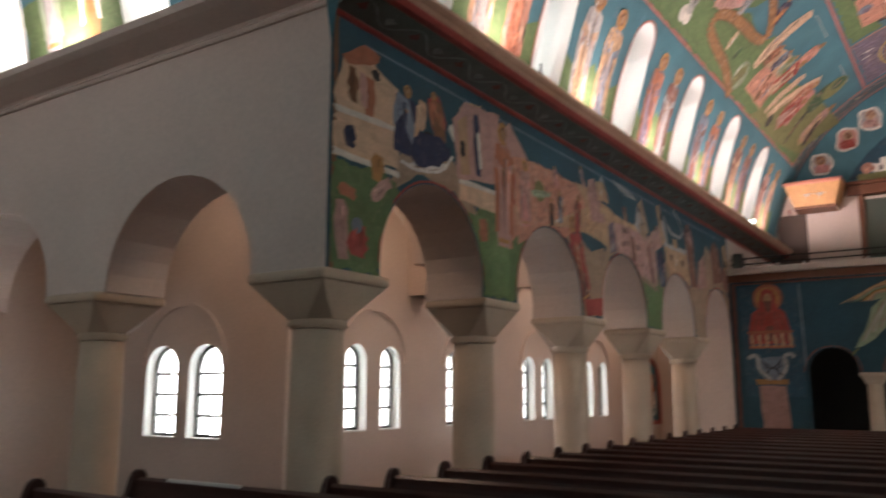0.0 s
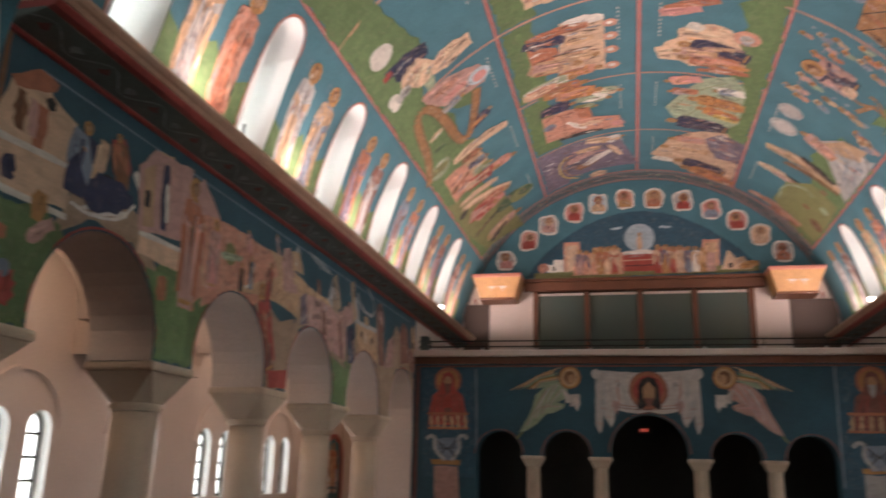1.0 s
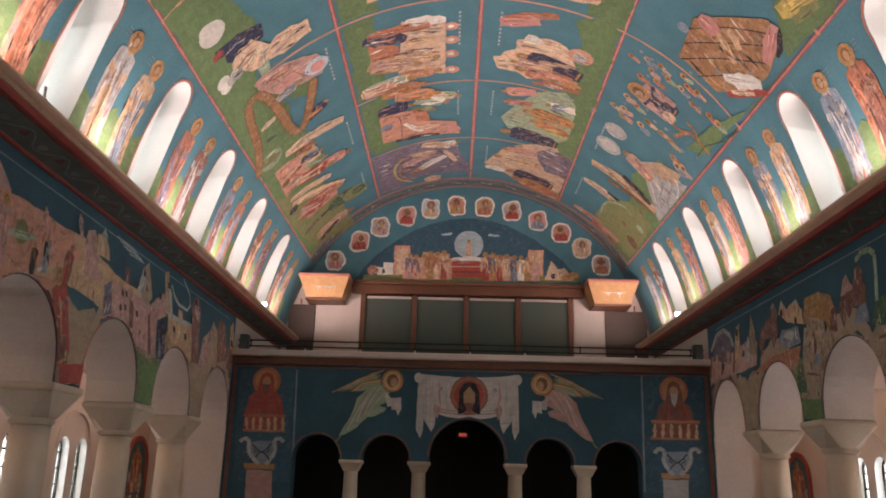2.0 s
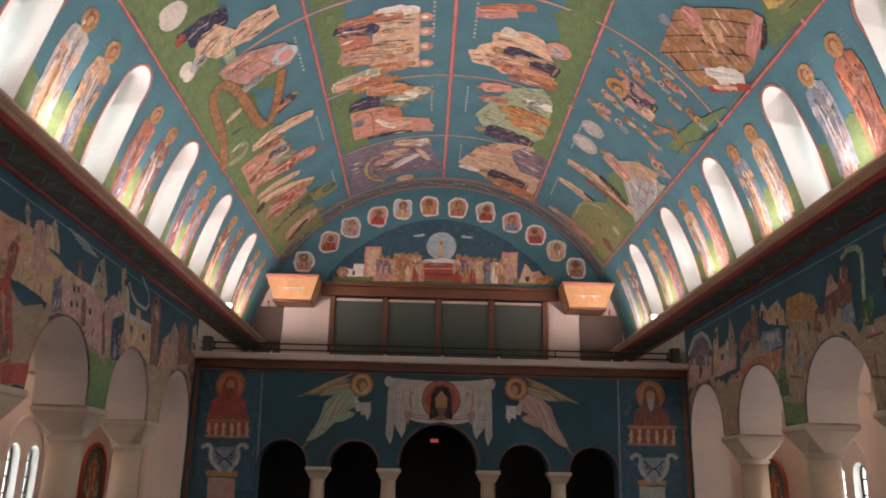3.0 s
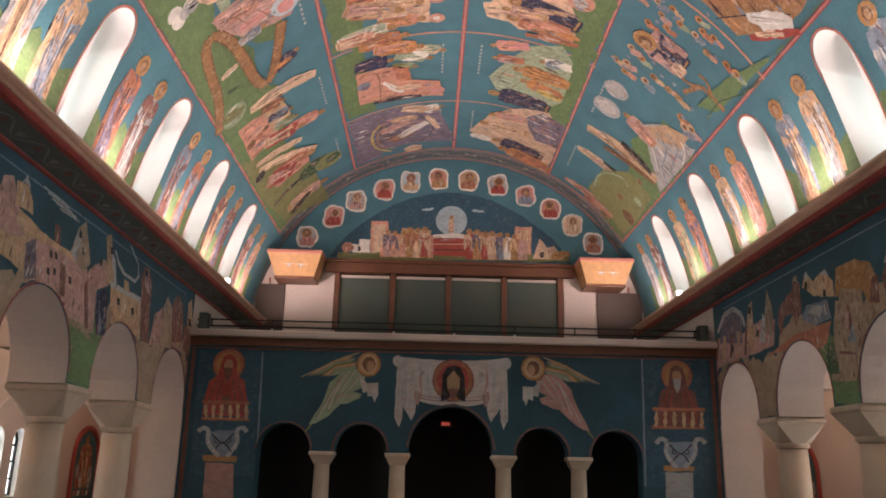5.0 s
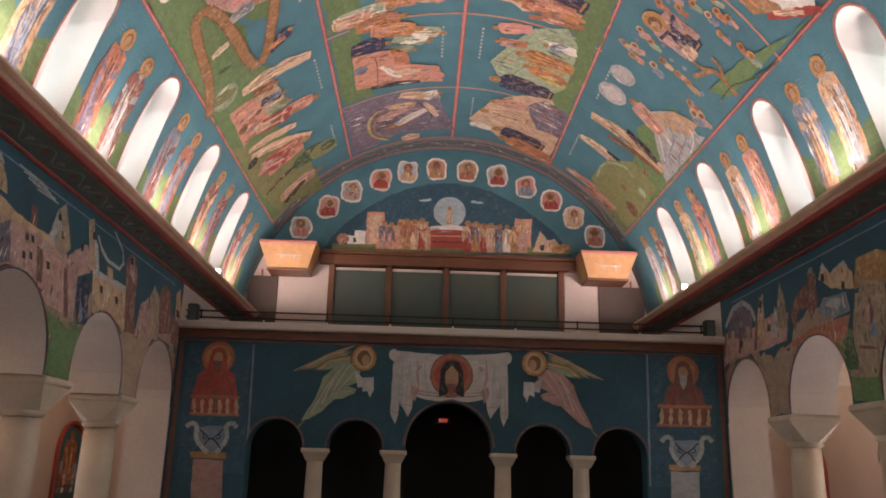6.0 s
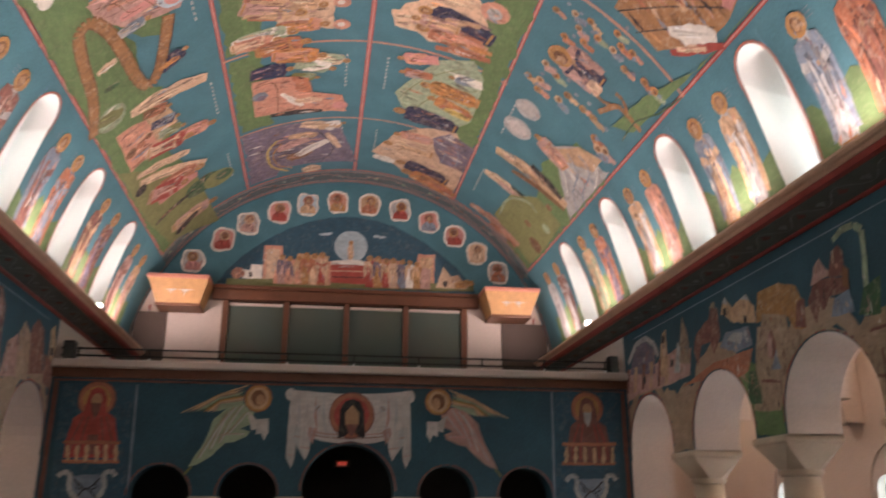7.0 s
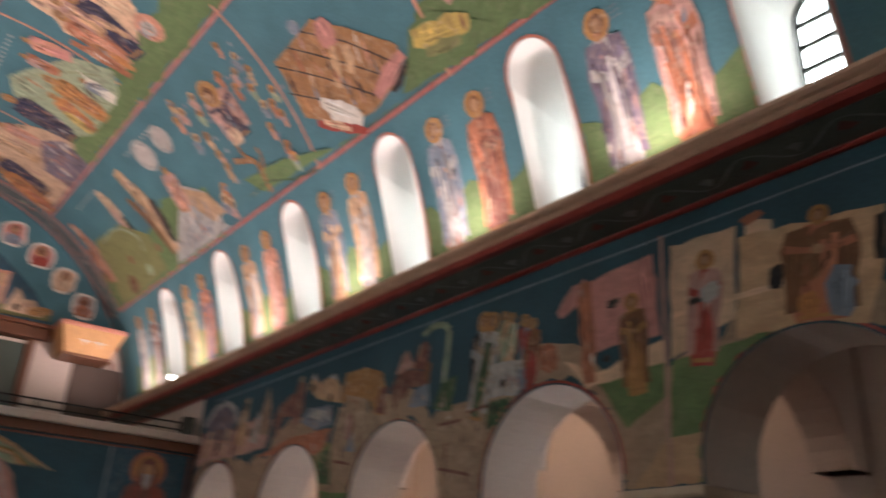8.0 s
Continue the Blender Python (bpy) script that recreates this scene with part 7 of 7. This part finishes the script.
m = Mural(on_east_wall, lift=0.004, brush=0.45, swap=DIMMED_FAR)
m.poly([(7.63, 4.26), (7.06, 4.25), (7.12, 3.58), (7.68, 3.37)], "cream")
m.poly([(6.97, 4.27), (6.76, 4.21), (6.85, 3.52), (7.13, 3.48)], "cream")
m.stroke(6.92, 4.31, 6.91, 4.23, 0.075, "terracotta")
m.poly([(7.03, 4.15), (6.02, 4.05), (6.10, 3.62), (6.24, 3.33), (6.74, 3.38), (7.13, 3.42)], "tan")
m.poly([(6.09, 4.00), (6.03, 4.00), (6.08, 3.69), (6.14, 3.70)], "ink")
m.line([(7.65, 3.71), (6.70, 3.72)], .04, "cream")
m.stroke(6.78, 3.86, 6.80, 3.70, 0.053, "ink")
m.poly([(7.68, 3.37), (6.74, 3.43), (7.07, 3.02), (7.39, 2.69), (7.48, 2.47), (7.74, 2.65)], "green")
m.poly([(8.39, 3.32), (7.73, 3.38), (7.72, 3.12), (8.13, 2.93)], "green")
m.poly([(8.76, 3.58), (8.39, 3.41), (7.72, 3.55), (7.73, 3.38), (8.51, 3.30)], "cream")
m.poly([(8.48, 4.21), (8.17, 4.23), (7.80, 4.26), (7.82, 3.61), (8.50, 3.58)], "pink")
m.stroke(7.88, 4.24, 7.84, 3.58, 0.085, "pink")
m.stroke(8.82, 3.99, 8.48, 4.21, 0.072, "pink")
m.stroke(8.21, 3.99, 8.21, 3.92, 0.058, "ink")
m.stroke(8.32, 3.52, 8.26, 3.49, 0.031, "ink")
m.stroke(8.51, 4.22, 8.48, 3.34, 0.086, "terracotta")
m.figure(8.02, 3.96, 8.01, 3.17, "ochre", "brown", 1.25)
m.figure(7.32, 4.11, 7.42, 3.28, "red", "rosegrey", 1.25)
m.stroke(7.34, 3.87, 7.29, 3.75, 0.078, "palegrey")
m.stroke(7.44, 3.79, 7.44, 3.75, 0.047, "ink")
m.poly([(7.77, 2.81), (7.35, 2.83), (7.48, 2.44), (8.10, 2.48)], "tan")
m.figure(6.44, 4.16, 6.53, 3.40, "terracotta", "brown", 2.5)
m.stroke(6.35, 3.73, 6.40, 3.41, 0.093, "greyblue")
m.stroke(6.59, 3.61, 6.58, 3.45, 0.066, "orange")
m.figure(9.80, 4.23, 9.83, 3.15, "white", "ink", 1.25)
m.figure(9.51, 4.19, 9.54, 3.68, "sage", "cream", 1.25)
m.figure(9.24, 4.09, 9.20, 3.41, "red", "greyblue", 1.25)
m.stroke(8.99, 3.77, 8.92, 3.51, 0.103, "terracotta")
m.stroke(9.61, 3.53, 9.38, 3.44, 0.111, "cream")
m.poly([(10.36, 3.43), (9.46, 3.45), (9.45, 3.10), (10.41, 3.01)], "tan")
m.line([(7.70, 4.38), (7.75, 2.49)], .035, "rosegrey")
m.poly([(12.18, 3.41), (11.13, 3.49), (10.48, 3.17), (10.41, 3.41), (9.71, 3.37), (9.94, 2.51), (10.52, 2.57)], "tan")
m.figure(9.67, 4.20, 9.91, 3.20, "tan", "palegrey", 1)
m.stroke(9.73, 3.94, 9.91, 3.27, 0.066, "darkgreen")
m.figure(9.41, 4.15, 9.47, 3.61, "cream", "sage", 1.25)
m.figure(9.13, 4.03, 9.20, 3.43, "red", "brown", 1.38)
m.poly([(9.71, 3.73), (9.25, 3.69), (9.30, 3.39), (9.76, 3.41)], "palegrey")
m.oval(9.52, 3.52, 0.042, 0.042, 0, "ink")
m.poly([(9.72, 3.37), (9.40, 3.38), (9.47, 3.15), (9.74, 3.13)], "darkgreen")
m.stroke(9.27, 3.60, 9.26, 3.42, 0.046, "greyblue")
m.poly([(16.81, 3.38), (16.45, 3.92), (15.30, 3.83), (14.64, 3.91), (14.13, 3.83), (14.23, 3.46), (15.13, 3.45), (16.10, 3.47)], "salmon", 0.01)
m.poly([(16.38, 3.83), (16.17, 4.18), (15.70, 4.25), (15.33, 4.03), (15.39, 3.68)], "dusk", 0.01)
m.line([(16.43, 4.02), (16.09, 4.25), (15.67, 4.28), (15.36, 4.13), (15.23, 3.92)], 0.09, "palegrey")
m.poly([(15.27, 3.61), (15.05, 4.21), (14.90, 4.25), (14.90, 3.56)], "cream", 0.01)
m.poly([(14.59, 3.69), (14.32, 4.30), (14.20, 4.02), (14.18, 3.62)], "tan", 0.01)
m.poly([(14.72, 3.58), (14.54, 4.00), (14.47, 3.89), (14.53, 3.55)], "white", 0.01)
m.poly([(16.64, 3.54), (16.51, 3.93), (16.39, 3.91), (16.51, 3.54)], "umber", 0.01)
m.poly([(16.30, 3.53), (16.17, 3.92), (16.06, 3.90), (16.18, 3.53)], "cream", 0.01)
m.poly([(15.97, 3.51), (15.85, 3.91), (15.73, 3.89), (15.85, 3.52)], "umber", 0.01)
m.poly([(15.66, 3.50), (15.53, 3.89), (15.43, 3.87), (15.55, 3.50)], "cream", 0.01)
m.poly([(15.36, 3.48), (15.23, 3.88), (15.13, 3.86), (15.25, 3.49)], "umber", 0.01)
m.poly([(15.07, 3.47), (14.95, 3.87), (14.85, 3.85), (14.97, 3.48)], "cream", 0.01)
m.poly([(14.05, 3.78), (13.96, 3.96), (13.67, 4.07), (13.29, 4.09), (13.28, 3.80), (13.49, 3.62), (13.57, 3.80), (13.82, 3.81), (13.96, 3.53)], "umber", 0.01)
m.poly([(13.60, 4.03), (13.46, 4.23), (13.27, 4.17), (13.32, 3.91)], "terracotta", 0.01)
m.poly([(13.49, 4.22), (13.42, 4.29), (13.33, 4.27), (13.33, 4.18)], "tan", 0.01)
m.poly([(14.49, 3.35), (13.60, 3.51), (12.54, 3.52), (12.68, 3.26), (12.99, 3.22), (13.39, 3.39), (13.86, 3.34)], "orange", 0.01)
m.poly([(13.32, 3.67), (13.12, 3.83), (12.58, 3.78), (12.53, 3.54), (12.91, 3.53)], "greyblue", 0.01)
m.poly([(13.11, 3.73), (12.94, 3.79), (12.70, 3.73), (12.80, 3.61)], "palegrey", 0.01)
m.poly([(13.21, 4.09), (13.07, 4.25), (12.90, 4.09), (12.58, 4.17), (12.40, 3.98), (12.40, 3.78), (12.91, 3.90)], "cream", 0.01)
m.poly([(13.14, 4.22), (13.05, 4.27), (13.00, 4.15)], "white", 0.01)
m.poly([(12.70, 4.14), (12.56, 4.18), (12.48, 4.07)], "white", 0.01)
m.poly([(12.40, 3.78), (12.28, 4.12), (11.85, 4.12), (11.52, 3.98), (11.41, 3.75), (11.45, 3.50), (11.64, 3.54), (11.74, 3.71)], "ochre", 0.01)
m.poly([(12.35, 3.58), (12.25, 3.86), (11.77, 3.72), (11.75, 3.53)], "tan", 0.01)
m.poly([(11.63, 3.56), (11.54, 3.82), (11.40, 3.82), (11.43, 3.50)], "umber", 0.01)
m.poly([(12.66, 2.80), (12.38, 3.73), (11.46, 3.49), (11.80, 3.26), (12.09, 2.73)], "tan", 0.01)
m.poly([(10.81, 3.22), (10.43, 3.32), (10.09, 3.29), (10.31, 2.38), (10.50, 2.57), (10.56, 2.99)], "tan", 0.01)
m.poly([(12.23, 3.49), (12.10, 3.65), (12.03, 3.45), (12.10, 3.28)], "terracotta", 0.01)
m.poly([(12.19, 3.19), (12.04, 3.40), (11.98, 3.16)], "greyblue", 0.01)
m.poly([(12.22, 3.34), (12.17, 3.63), (12.10, 3.54), (12.13, 3.31)], "salmon", 0.01)
m.poly([(11.34, 3.76), (11.20, 3.93), (11.00, 3.93), (10.65, 3.84), (10.67, 3.69), (10.98, 3.72), (11.08, 3.60), (11.16, 3.66), (11.24, 3.50)], "umber", 0.01)
m.poly([(11.25, 3.91), (11.16, 4.10), (11.05, 4.15), (10.98, 4.01), (10.85, 3.93)], "pink", 0.01)
m.poly([(10.95, 3.93), (10.83, 4.16), (10.73, 4.18), (10.66, 4.10), (10.69, 3.85)], "terracotta", 0.01)
m.poly([(10.74, 3.77), (10.70, 3.99), (10.63, 3.90), (10.65, 3.71)], "brown", 0.01)
m.poly([(10.98, 3.51), (10.89, 3.69), (10.65, 3.71), (10.62, 3.48)], "greyblue", 0.01)
m.line([(10.79, 4.25), (10.62, 4.31), (10.45, 4.30), (10.34, 4.21), (10.36, 3.96), (10.45, 3.41)], 0.07, "sage")
m.poly([(10.56, 3.44), (10.45, 3.67), (10.19, 3.73), (10.26, 3.37)], "darkgreen", 0.01)
m.poly([(12.80, 2.90), (12.68, 3.26), (12.51, 3.24), (12.44, 2.86)], "darkgreen", 0.01)
m.line([(10.44, 2.85), (9.95, 2.75)], 0.03, "umber")
m.line([(10.45, 3.26), (10.11, 3.27)], 0.03, "umber")
m.line([(10.33, 3.08), (10.32, 2.90)], 0.03, "umber")
m.line([(12.41, 3.11), (12.04, 3.04)], 0.03, "umber")
m.line([(10.00, 3.32), (9.73, 3.35)], 0.03, "umber")
m.poly([(14.81, 3.81), (14.71, 3.77), (14.74, 3.67), (14.84, 3.70)], "ink", 0.003)
m.poly([(15.87, 3.73), (15.75, 3.69), (15.78, 3.58), (15.89, 3.62)], "ink", 0.003)
m.poly([(12.65, 3.94), (12.58, 3.91), (12.60, 3.82), (12.67, 3.85)], "ink", 0.003)
m.poly([(13.12, 4.14), (13.04, 4.11), (13.07, 4.02), (13.15, 4.05)], "ink", 0.003)
m.poly([(15.05, 4.20), (14.95, 4.16), (14.97, 4.05), (15.08, 4.09)], "ink", 0.003)
m.done("wall_mural", "arcade fresco with tan buildings, riders and robed figures")


# ---- true-size pass: pews stand 0.84 m apart ----
SIZE = 1.22
for me in bpy.data.meshes:
    me.transform(Matrix.Diagonal((SIZE, SIZE, SIZE, 1)))
for ob in scene.objects:
    if ob.type != "CAMERA":
        ob.location = ob.location * SIZE
        if ob.parent is None:
            ob.location.z -= FZ * SIZE
    if ob.type == "LIGHT":
        ob.data.size, ob.data.size_y = ob.data.size * SIZE, ob.data.size_y * SIZE
